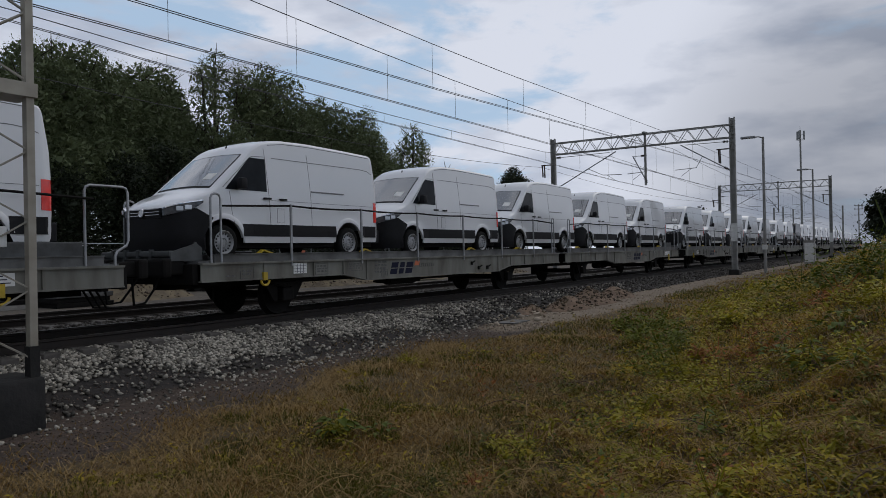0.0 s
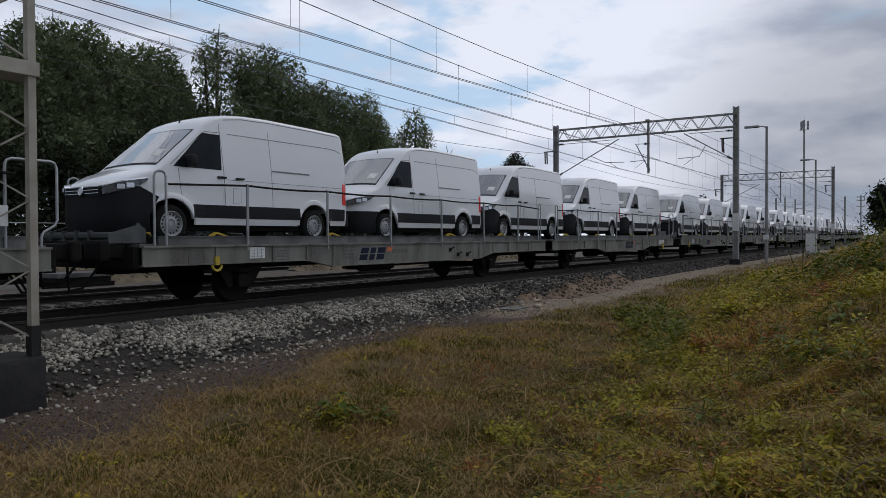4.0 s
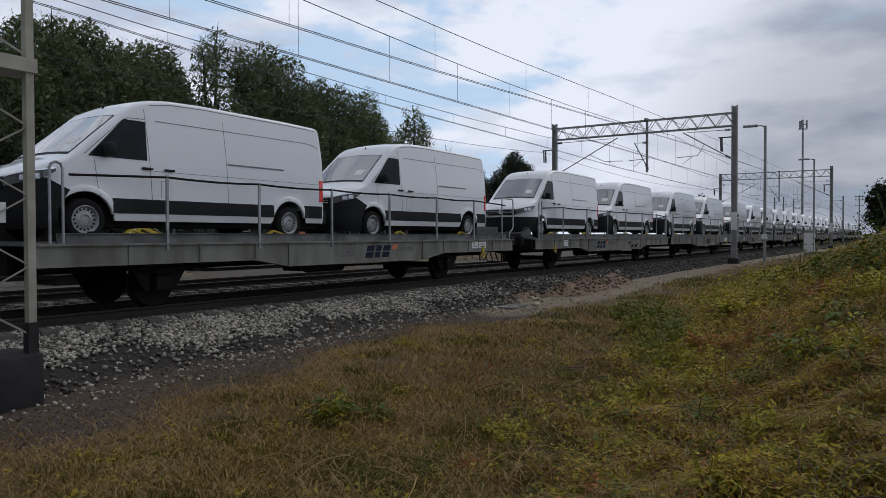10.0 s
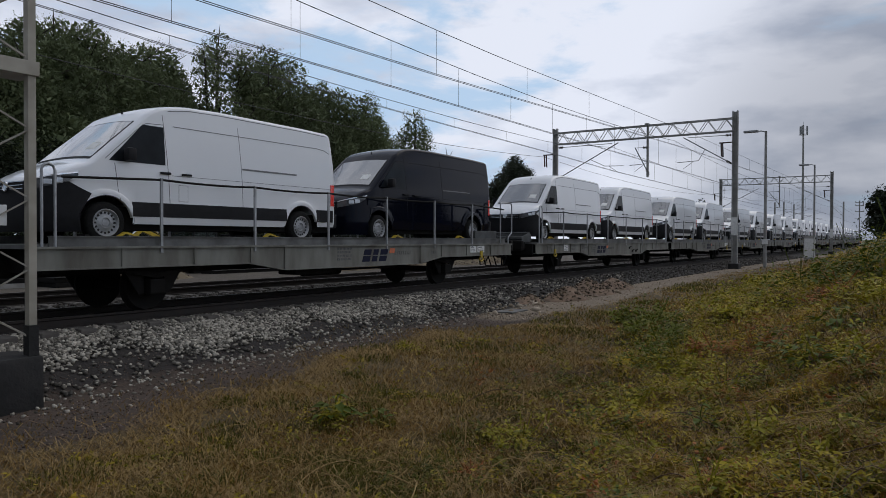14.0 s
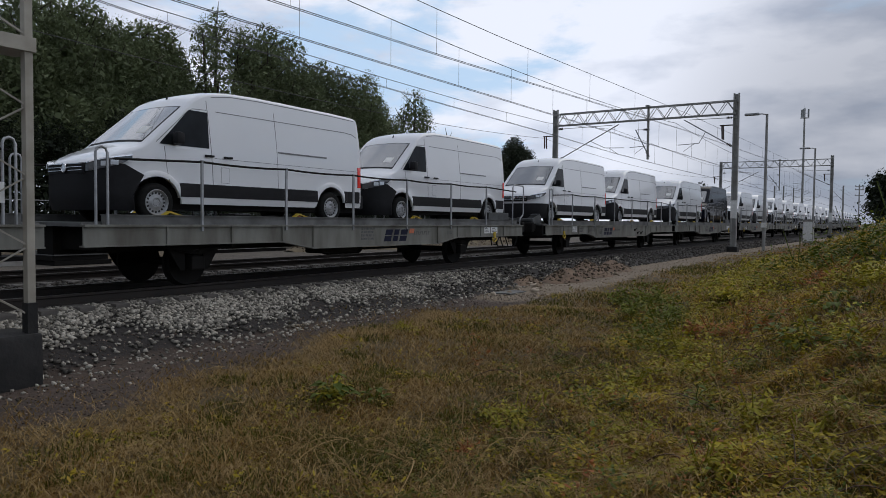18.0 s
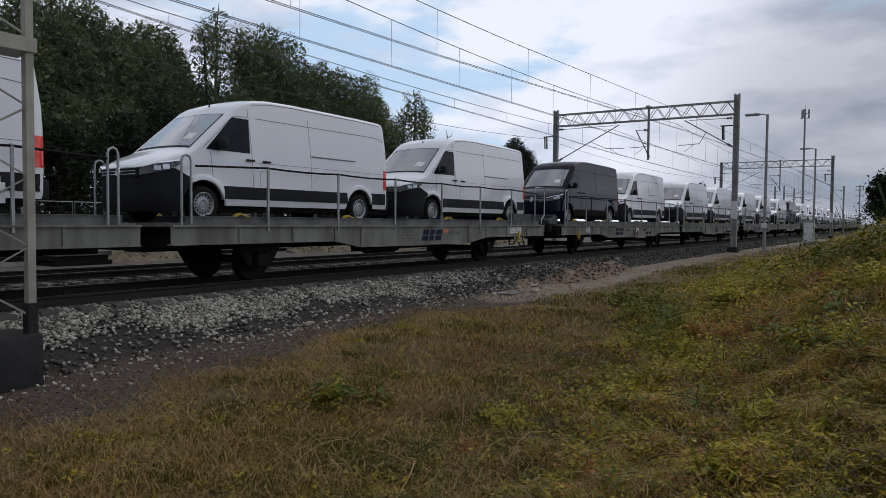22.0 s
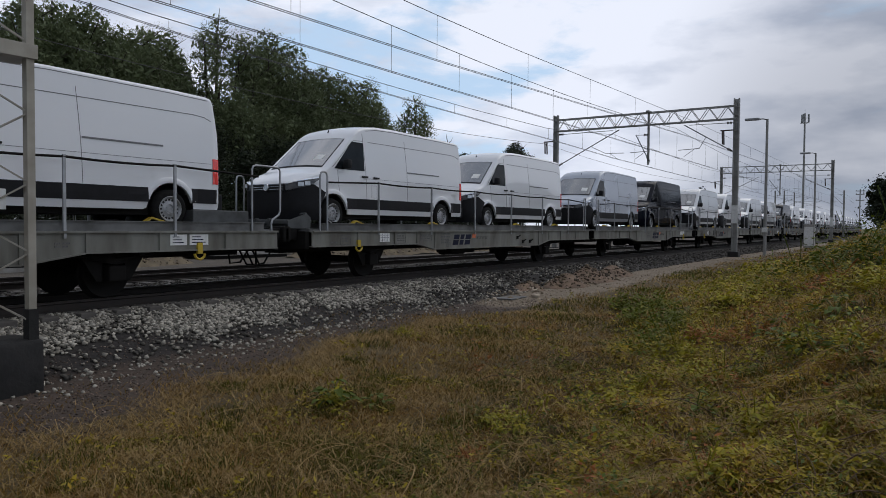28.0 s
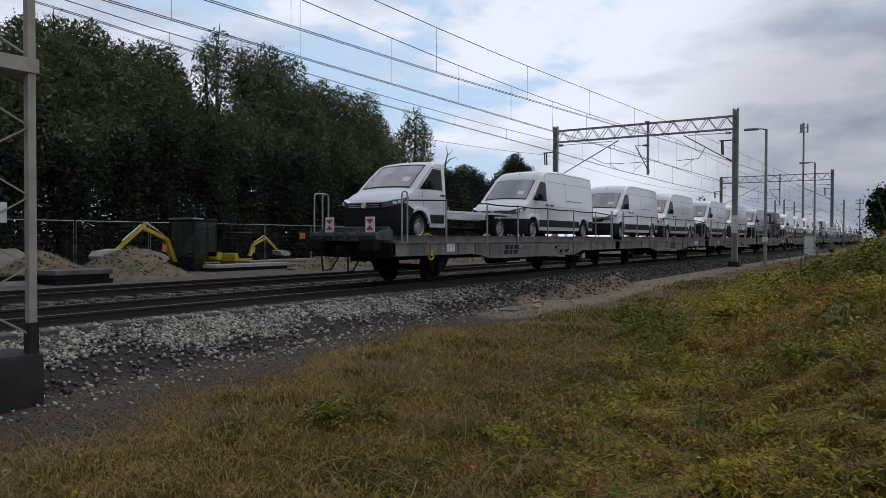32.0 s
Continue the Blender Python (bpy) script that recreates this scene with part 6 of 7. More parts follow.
def make_tufts():
    """Greener tufts and patches of bleached thatch over the dry turf."""
    for name, label, mtl, spots, per, tall, flat in (("green_tufts", "fresh green tufts in the dry turf", TUFT, 170, 190, 0.10, 0.7), ("dead_thatch", "patches of bleached dead grass", STRAW, 150, 170, 0.07, 1.9)):
        x, y, r = wedge(spots * 3, 3.6, 40, 1.0)
        k = x > np.interp(y, EDGE_Y, EDGE_X) - 0.1
        x, y, r = x[k][:spots], y[k][:spots], r[k][:spots]
        a = rng.random((len(x), per)) * 2 * np.pi
        d = (0.10 + 0.035 * r)[:, None] * (0.4 + 0.6 * rng.random((len(x), 1))) * rng.random((len(x), per)) ** 0.6
        px, py = (x[:, None] + d * np.cos(a) * 1.5).ravel(), (y[:, None] + d * np.sin(a)).ravel()
        pr = np.repeat(r, per)
        k = px > np.interp(py, EDGE_Y, EDGE_X) - 0.3
        px, py, pr = px[k], py[k], pr[k]
        blades(name, label, px, py, (tall * (0.5 + 0.9 * rng.random(len(px)))) * (1 + pr / 60), 0.0055 * (1 + pr / 9), flat * (0.4 + 0.8 * rng.random(len(px))), mtl)


TUFT = leafy("fresh_grass", [(0.0, (0.0313, 0.0402, 0.00419)), (0.6, (0.0976, 0.0935, 0.00835)), (1.0, (0.181, 0.153, 0.0157))], 1.5, 0.4, 0.7, 0.25)
BUSH = leafy("fresh_bush_leaves", [(0.0, (0.0525, 0.0688, 0.0057)), (0.6, (0.131, 0.152, 0.0128)), (1.0, (0.239, 0.22, 0.0214))], 1.5, 0.4, 0.6, 0.3)
STRAW = leafy("straw", [(0.0, (0.206, 0.128, 0.0451)), (1.0, (0.394, 0.274, 0.114))], 0.5, 0.2, 0.7, 0.15)
make_grass()
make_tufts()


def leaf_cloud(cx, cy, cz, rad, n, size, droop=0.0, squash=1.0):
    """Pointed leaves filling an uneven clump: arrays of vertices and faces."""
    d = rng.normal(size=(n, 3))
    d /= np.linalg.norm(d, axis=1, keepdims=True)
    p = d * (rad * rng.random(n) ** 0.45)[:, None]
    p[:, 2] *= squash
    p += np.array([cx, cy, cz])
    a = rng.normal(size=(n, 3))
    a[:, 2] = a[:, 2] * 0.5 - droop
    a /= np.linalg.norm(a, axis=1, keepdims=True)
    b = np.cross(a, rng.normal(size=(n, 3)))
    b /= np.linalg.norm(b, axis=1, keepdims=True)
    s = size * (0.6 + 0.8 * rng.random(n))
    a, b = a * s[:, None], b * (s * 0.42)[:, None]
    return np.stack([p - a * 0.5, p + b * 0.5, p + a * 0.6, p - b * 0.5], 1).reshape(-1, 3)


def cloud_mesh(name, chunks, material):
    v = np.concatenate(chunks)
    f = np.arange(len(v)).reshape(-1, 4)
    return soup(name, v, f, material)


def sprigs(cx, cy, rad, n, size, h, hollow=0.0):
    """Leaves on a low uneven thicket of many upright shoots, mostly facing the sky."""
    m = max(4, int(n / 14))
    a = rng.random(m) * 2 * np.pi
    d = rad * np.sqrt(rng.random(m))
    sx, sy = cx + d * np.cos(a), cy + d * np.sin(a)
    sh = h * (0.25 + 0.75 * rng.random(m) ** 1.3) * (1.1 - 0.7 * (d / rad) ** 2)
    k = rng.integers(0, m, n)
    up = rng.random(n) ** 0.7
    px = sx[k] + rng.normal(size=n) * size * 0.9
    py = sy[k] + rng.normal(size=n) * size * 0.9
    pz = ground(sx[k], sy[k]) + sh[k] * up + 0.02
    p = np.stack([px, py, pz], -1)
    t = rng.random(n) * 2 * np.pi
    ax = np.stack([np.cos(t), np.sin(t), rng.normal(size=n) * 0.35 - 0.15], -1)
    nz = np.stack([rng.normal(size=n) * 0.5, rng.normal(size=n) * 0.5, np.ones(n)], -1)
    b = np.cross(nz, ax)
    b /= np.linalg.norm(b, axis=1, keepdims=True)
    s = size * (0.5 + 0.9 * rng.random(n))
    ax, b = ax * s[:, None], b * (s * 0.5)[:, None]
    return np.stack([p - ax * 0.5, p + b * 0.5 - ax * 0.05, p + ax * 0.6, p - b * 0.5 - ax * 0.05], 1).reshape(-1, 3)


def weed_clump(x, y, r, n, size, label, h, mtl):
    z = float(ground(x, y))
    t = empty("weed_clump", label, "weed", "weeds on the bank")
    chunks = [sprigs(x + random.uniform(-r, r) * 0.7, y + random.uniform(-r, r) * 0.7, r * random.uniform(0.35, 0.65), n // 5, size, h * random.uniform(0.6, 1.1)) for _ in range(5)]
    tagged(part("foliage", cloud_mesh("foliage", chunks, mtl), None, t), kind="stuff")
    for _ in range(5):
        bm = bmesh.new()
        a = random.uniform(0, 6.28)
        tube(bm, [(x, y, z - 0.03), (x + r * 0.3 * math.cos(a), y + r * 0.3 * math.sin(a), z + h * 0.5), (x + r * 0.5 * math.cos(a), y + r * 0.5 * math.sin(a), z + h * 0.9)], 0.005, 4)
        part("stem", bm, mtl, t)


def make_weeds():
    green, dark, dry = "yellow-green leafy weeds in the dry grass", "dark green nettles on the bank", "withered rusty brown weeds on the bank"
    for x, y, r, n, s, h in ((-5.56, 6.09, 0.26, 260, 0.06, 0.32), (-3.44, 6.68, 0.45, 420, 0.05, 0.26), (-2.75, 10.3, 0.45, 480, 0.06, 0.5), (-1.22, 7.13, 0.28, 190, 0.065, 0.3), (-1.27, 5.38, 0.22, 170, 0.06, 0.25), (-2.69, 7.88, 0.5, 520, 0.055, 0.32), (-2.1, 6.5, 0.35, 260, 0.05, 0.25), (-0.7, 6.3, 0.3, 220, 0.05, 0.25), (-7.7, 10.4, 0.3, 220, 0.045, 0.16), (-2.4, 13.5, 0.9, 900, 0.07, 0.5), (-3.0, 17.0, 1.1, 1000, 0.08, 0.55), (-4.6, 22, 1.3, 900, 0.1, 0.55), (-0.9, 9.4, 0.6, 600, 0.06, 0.5), (-0.5, 12.2, 0.8, 700, 0.07, 0.6), (-1.9, 9.0, 0.5, 420, 0.055, 0.4)):
        weed_clump(x, y, r, int(n * 1.3), s, green, h * 1.25, BRIGHTWEED)
    for x, y, r, n, s, h in ((-5.3, 16.0, 0.55, 700, 0.08, 0.5), (-4.6, 15.0, 0.6, 800, 0.08, 0.55), (-4.0, 13.6, 0.6, 800, 0.075, 0.5), (-3.6, 12.2, 0.5, 700, 0.07, 0.45), (-3.4, 11.0, 0.4, 480, 0.06, 0.35), (-2.1, 16.9, 0.8, 800, 0.09, 0.8), (-0.9, 15.2, 0.8, 800, 0.085, 0.9), (-0.4, 18.2, 0.8, 700, 0.09, 1.0)):
        weed_clump(x, y, r, int(n * 1.2), s, dark, h * 1.2, BUSH if x < -3 else NETTLE)
    for x, y, r, n, s, h in ((-2.52, 11.2, 0.4, 480, 0.05, 0.35), (-1.9, 11.0, 0.35, 360, 0.05, 0.35), (-1.12, 13.9, 0.6, 500, 0.06, 0.4), (-1.3, 5.9, 0.25, 160, 0.04, 0.2), (-3.4, 5.6, 0.22, 140, 0.035, 0.15)):
        weed_clump(x, y, r, n, s, dry, h, WITHER)
    # extra dark nettles also stand in for shaded gaps in the bank growth
    for name, mtl, count, share, label in (("bank_weeds", WEED, 9000, 0.12, "bramble and weed leaves among the bank grass"), ("bank_nettles", NETTLE, 1700, 0.03, "dark nettle leaves doubling as shaded gaps in the bank grass"), ("withered_weeds", WITHER, 900, 0.10, "withered brown leaves among the grass")):
        chunks = []
        x, y, r = wedge(count, 3.9, 70, 1.0)
        k = (x > bank_foot(y) + 0.1 + 0.6 * rng.random(len(x))) | ((x > np.interp(y, EDGE_Y, EDGE_X) + 0.5) & (rng.random(len(x)) < share))
        for px, py, pr in zip(x[k], y[k], r[k]):
            chunks.append(sprigs(px, py, (0.10 + 0.22 * rng.random()) * (1 + pr / 30), int(16 + 22 * rng.random()), (0.018 + 0.024 * rng.random()) * (1 + pr / 22), (0.08 + 0.20 * rng.random() ** 1.5) * (1 + pr / 40)))
        tagged(new(name, cloud_mesh(name, chunks, mtl)), label, "weeds", kind="stuff")


def leaf_mesh(name, mtl, long=1.0, wide=0.5, cup=0.18):
    """One broad leaf, folded along its rib and drooping at the tip; its stalk end is the origin."""
    v, f = [], []
    rows = 6
    for i in range(rows + 1):
        t = i / rows
        w = wide * math.sin(math.pi * min(1.0, 0.08 + 0.92 * t) ** 0.75) * 0.5
        for j in (-1, -0.5, 0, 0.5, 1):
            v.append((w * j, long * t, cup * abs(j) * w * 2 - 0.35 * long * t * t + 0.25 * long * t + 0.02 * math.sin(9 * t + 5 * j)))
    for i in range(rows):
        for j in range(4):
            q = 5 * i + j
            f.append((q, q + 1, q + 6, q + 5))
    me = soup(name, v, f, mtl)
    me.polygons.foreach_set("use_smooth", np.ones(len(f), dtype=bool))
    return me


def broad_plant(x, y, r, h, n, size, mesh, label, mtl):
    """A leafy plant: a few stalks with large leaves standing off them."""
    t = empty("broad_leaf_weed", label, "weed", "broad-leaved weeds")
    z = float(ground(x, y))
    for k in range(n):
        a = 2.4 * k + random.uniform(-0.4, 0.4)
        f = math.sqrt((k + 0.5) / n)
        px, py, pz = x + r * f * 0.5 * math.cos(a), y + r * f * 0.5 * math.sin(a), z + h * (1.05 - 0.75 * f) * random.uniform(0.7, 1.1)
        m = pose(px, py, pz, random.uniform(-30, 12), random.uniform(-18, 18), math.degrees(a) - 90)
        placed("leaf", mesh, t, m @ Matrix.Scale(size * random.uniform(0.65, 1.2), 4))
        if k % 3 == 0:
            bm = bmesh.new()
            tube(bm, [(x, y, z - 0.02), (x + (px - x) * 0.4, y + (py - y) * 0.4, z + (pz - z) * 0.7), (px, py, pz)], 0.006, 5)
            part("stalk", bm, mtl, t)


def make_broad_weeds():
    dark = leaf_mesh("leaf", NETTLE, 1.0, 0.62)
    light = leaf_mesh("leaf", BRIGHTWEED, 1.0, 0.5)
    for x, y, r, h, n, size in ((-5.5, 6.06, 0.42, 0.34, 26, 0.15), (-5.15, 6.4, 0.25, 0.2, 12, 0.11), (-1.12, 9.55, 0.6, 0.34, 30, 0.12), (-0.89, 11.0, 0.7, 0.4, 30, 0.13), (-1.5, 10.3, 0.5, 0.3, 22, 0.12), (-1.79, 7.27, 0.35, 0.3, 18, 0.09), (-2.5, 7.3, 0.3, 0.25, 14, 0.09), (-0.6, 8.9, 0.4, 0.3, 18, 0.11)):
        broad_plant(x, y, r, h, n, size, dark, "dark green broad-leaved weed in the dry grass", NETTLE)
    for x, y, r, h, n, size in ((-1.21, 5.27, 0.22, 0.16, 14, 0.085), (-2.99, 8.12, 0.4, 0.26, 22, 0.09), (-1.26, 7.18, 0.25, 0.2, 14, 0.08), (-2.2, 8.9, 0.4, 0.3, 20, 0.09), (-3.4, 7.2, 0.3, 0.18, 14, 0.075), (-0.5, 6.9, 0.25, 0.2, 14, 0.08), (-1.0, 6.2, 0.25, 0.2, 14, 0.07), (-2.0, 5.9, 0.25, 0.16, 12, 0.07), (-3.0, 10.2, 0.4, 0.3, 20, 0.1)):
        broad_plant(x, y, r, h, n, size, light, "yellow-green broad-leaved weed on the bank", BRIGHTWEED)


def make_runners():
    """Dead stalks and bramble runners lying over the growth."""
    for name, label, mtl, spots in (
            ("fallen_stalks", "bleached dead stalks lying over the grass", STRAW, [(-4.2, 5.0, 0.55, 26), (-5.0, 6.6, 0.9, 10), (-1.2, 8.0, 1.2, 40), (-0.5, 6.4, 0.9, 46), (-2.4, 5.4, 0.9, 40), (-6.4, 6.0, 1.6, 14), (-2.8, 8.6, 1.4, 26), (-1.6, 10.6, 1.4, 20)]),
            ("bramble_runners", "brown bramble runners over the bank", RUNNER, [(-1.5, 7.0, 1.3, 34), (-0.8, 9.4, 1.4, 30), (-3.4, 9.0, 1.4, 24), (-0.5, 5.8, 0.8, 22)])):
        bm = bmesh.new()
        for cx, cy, rad, n in spots:
            for _ in range(n):
                x, y = cx + rng.normal() * rad * 0.5, cy + rng.normal() * rad * 0.5
                a, bow = rng.random() * 6.28, rng.normal() * 0.7
                long = 0.25 + 0.65 * rng.random() ** 1.5
                lift = 0.04 + 0.14 * rng.random()
                pts = []
                for i in range(6):
                    t = i / 5
                    x, y = x + long / 5 * math.cos(a + bow * t), y + long / 5 * math.sin(a + bow * t)
                    pts.append((x, y, float(ground(x, y)) + 0.03 + lift * math.sin(math.pi * (0.15 + 0.8 * t))))
                tube(bm, pts, 0.0028 + 0.0025 * rng.random(), 4)
        tagged(new(name, finish(bm, name, mtl)), label, "stalks", kind="stuff")
    # bramble and clover leaves in mounded patches over the bank
    for name, mtl, count, label in (("bramble_leaves", WEED, 520, "yellow-green bramble leaves mounded on the bank"), ("dark_bramble", NETTLE, 120, "dark green bramble leaves on the bank"), ("crease_herbs", TUFT, 150, "rank dark grass and herbs in the hollow")):
        x, y, r = wedge(count * 5, 4.2, 40, 1.0)
        off = x - bank_foot(y)
        k = (off > 0.4) & (np.sin(2.3 * x + 1.1 * np.sin(1.7 * y)) * np.sin(1.9 * y + 0.6 * x) > -0.25) if mtl is not TUFT else (np.abs(off + 0.3) < 0.8) & (y < 13)
        x, y, r = x[k][:count], y[k][:count], r[k][:count]
        chunks = [sprigs(px, py, (0.14 + 0.2 * rng.random()) * (1 + pr / 30), int(44 + 40 * rng.random()), (0.020 + 0.022 * rng.random()) * (1 + pr / 34), (0.12 + 0.22 * rng.random()) * (1 + pr / 40)) for px, py, pr in zip(x, y, r)]
        tagged(new(name, cloud_mesh(name, chunks, mtl)), label, "weeds", kind="stuff")
    # rank green grass in the hollow below the bank
    n = 5000
    x, y = -4.2 + rng.normal(size=n) * 0.5, 5.0 + rng.normal(size=n) * 0.35
    blades("hollow_grass", "dark green rank grass in a hollow", x, y, 0.05 + 0.09 * rng.random(n), 0.007 + 0 * x, 0.4 + 0.7 * rng.random(n), TUFT)


RUNNER = mat("bramble_stem", (0.13, 0.075, 0.045), (0.08, 0.05, 0.03), 9, 0.8)
make_weeds()
make_broad_weeds()
make_runners()


# ---- trees ----
def make_tree(name, x, y, h, rad, label, leaf=LEAF_TREE, n=7000, low=0.25, size=0.20, clumps=34, group="trees behind the yard", lean=0.0, zg=None):
    z = float(ground(x, y)) if zg is None else zg
    t = empty(name, label, "tree" if "tree" in name else "bush", group)
    bm = bmesh.new()
    trunk = [(x, y, z - 0.2), (x + 0.15, y + 0.1, z + h * 0.2), (x + lean * h * 0.5, y - 0.1, z + h * 0.5), (x + lean * h, y + 0.1, z + h * 0.9)]
    tube(bm, trunk, [h * 0.022, h * 0.018, h * 0.012, h * 0.003], 8)
    chunks = []
    for k in range(clumps):
        f = low + (1 - low) * (k + 0.5) / clumps
        env = rad * math.sin(math.pi * min(0.97, 0.22 + 0.72 * f)) ** 0.75
        a = 2.4 * k + random.uniform(-0.5, 0.5)
        d = env * random.uniform(0.25, 0.95)
        cr = rad * random.uniform(0.27, 0.42) * (1.1 - 0.35 * f)
        c = (x + lean * h * f + d * math.cos(a), y + d * math.sin(a), z + h * f - cr * 0.4)
        m = max(30, int(n / clumps))
        chunks.append(leaf_cloud(*c, cr, m, size, 0.35, random.uniform(1.0, 1.4)))
        core = (x + lean * h * f + d * 0.6 * math.cos(a), y + d * 0.6 * math.sin(a), c[2] - cr * 0.3)
        chunks.append(leaf_cloud(*core, cr * 0.9, m // 4, min(0.30, size * 2.6), 0.3, 1.2))
        if k % 2 == 0:
            s = f * 0.72
            tube(bm, [(x + lean * h * s, y, z + h * s), (x + lean * h * f + d * 0.5 * math.cos(a), y + d * 0.5 * math.sin(a), z + h * (s + f) / 2), c], [h * 0.007, h * 0.005, h * 0.002], 5)
    part("trunk", bm, BARK, t, "dark trunk with limbs", 60)
    part("crown", cloud_mesh("crown", chunks, leaf), None, t, "dense drooping crown")
    return t


def billow(c, rad, n, size):
    """Leaves over one rounded spray, lying mostly along its skin."""
    d = rng.normal(size=(n, 3))
    d /= np.linalg.norm(d, axis=1, keepdims=True)
    p = np.array(c) + d * (rad * (0.35 + 0.65 * rng.random(n) ** 0.5))[:, None] * np.array([1.0, 1.0, 1.25])
    nor = d + rng.normal(size=(n, 3)) * 0.45
    a = np.cross(nor, rng.normal(size=(n, 3)))
    a[:, 2] -= 0.25 * np.linalg.norm(a, axis=1)
    a /= np.linalg.norm(a, axis=1, keepdims=True)
    b = np.cross(nor, a)
    b /= np.linalg.norm(b, axis=1, keepdims=True)
    k = size * (0.6 + 0.8 * rng.random(n))
    a, b = a * k[:, None], b * (k * 0.45)[:, None]
    return np.stack([p - a * 0.5, p + b * 0.5, p + a * 0.6, p - b * 0.5], 1).reshape(-1, 3)


def make_billowy(x, y, lobes, label, leaf, group, size=0.08, core=1.0, spray=0.42, dense=1.0):
    """A many-stemmed tree; lobes: (x, y, top, radius, half height) of each rounded head of its crown."""
    z = float(ground(x, y))
    t = empty("tree", label, "tree", group)
    bm = bmesh.new()
    chunks = []
    for lx, ly, top, r, hh in lobes:
        c = np.array((lx, ly, top - hh))
        m = int(dense * 9.5 * r * hh)
        d = rng.normal(size=(m, 3))
        d[:, 2] = np.where(d[:, 2] < -0.7, -d[:, 2], d[:, 2])
        d /= np.linalg.norm(d, axis=1, keepdims=True)
        d *= (0.62 + 0.36 * rng.random((m, 1)))
        for q in d:
            rr = spray * random.uniform(0.6, 1.3)
            chunks.append(billow(c + q * np.array((r, r, hh)) - np.array((0, 0, rr)), rr, int(46 * (rr / 0.42) ** 1.5 * (0.11 / size) ** 1.2), size))
        k = int(520 * core * r * hh)
        if k:
            d = rng.normal(size=(k, 3))
            d *= (0.78 * rng.random(k) ** 0.4 / np.linalg.norm(d, axis=1))[:, None]
            q = c + d * np.array((r, r, hh))
            a, b = rng.normal(size=(k, 3)) * 0.075, rng.normal(size=(k, 3)) * 0.05
            chunks.append(np.stack([q - a, q + b, q + a, q - b], 1).reshape(-1, 3))
        fork = Vector((x + (lx - x) * 0.35, y + (ly - y) * 0.35, z + (top - hh - z) * 0.45))
        tube(bm, [(x, y, z - 0.2), fork, (lx, ly, top - hh), (lx + random.uniform(-0.2, 0.2), ly + random.uniform(-0.2, 0.2), top - 1.3)], [0.17, 0.13, 0.07, 0.02], 6)
        for k in range(0 if spray < 0.4 else 5):
            f = random.uniform(-0.5, 0.6)
            a = random.uniform(0, 6.28)
            tube(bm, [(lx, ly, top - hh + f * hh - 0.5), (lx + 0.5 * r * math.cos(a), ly + 0.5 * r * math.sin(a), top - hh + f * hh), (lx + 0.9 * r * math.cos(a), ly + 0.9 * r * math.sin(a), top - hh + f * hh + 0.5)], [0.045, 0.03, 0.01], 5)
    part("trunk", bm, BARK, t, "dark stems and limbs", 60)
    part("crown", cloud_mesh("crown", chunks, leaf), None, t, "billowing crown of fine leaves")


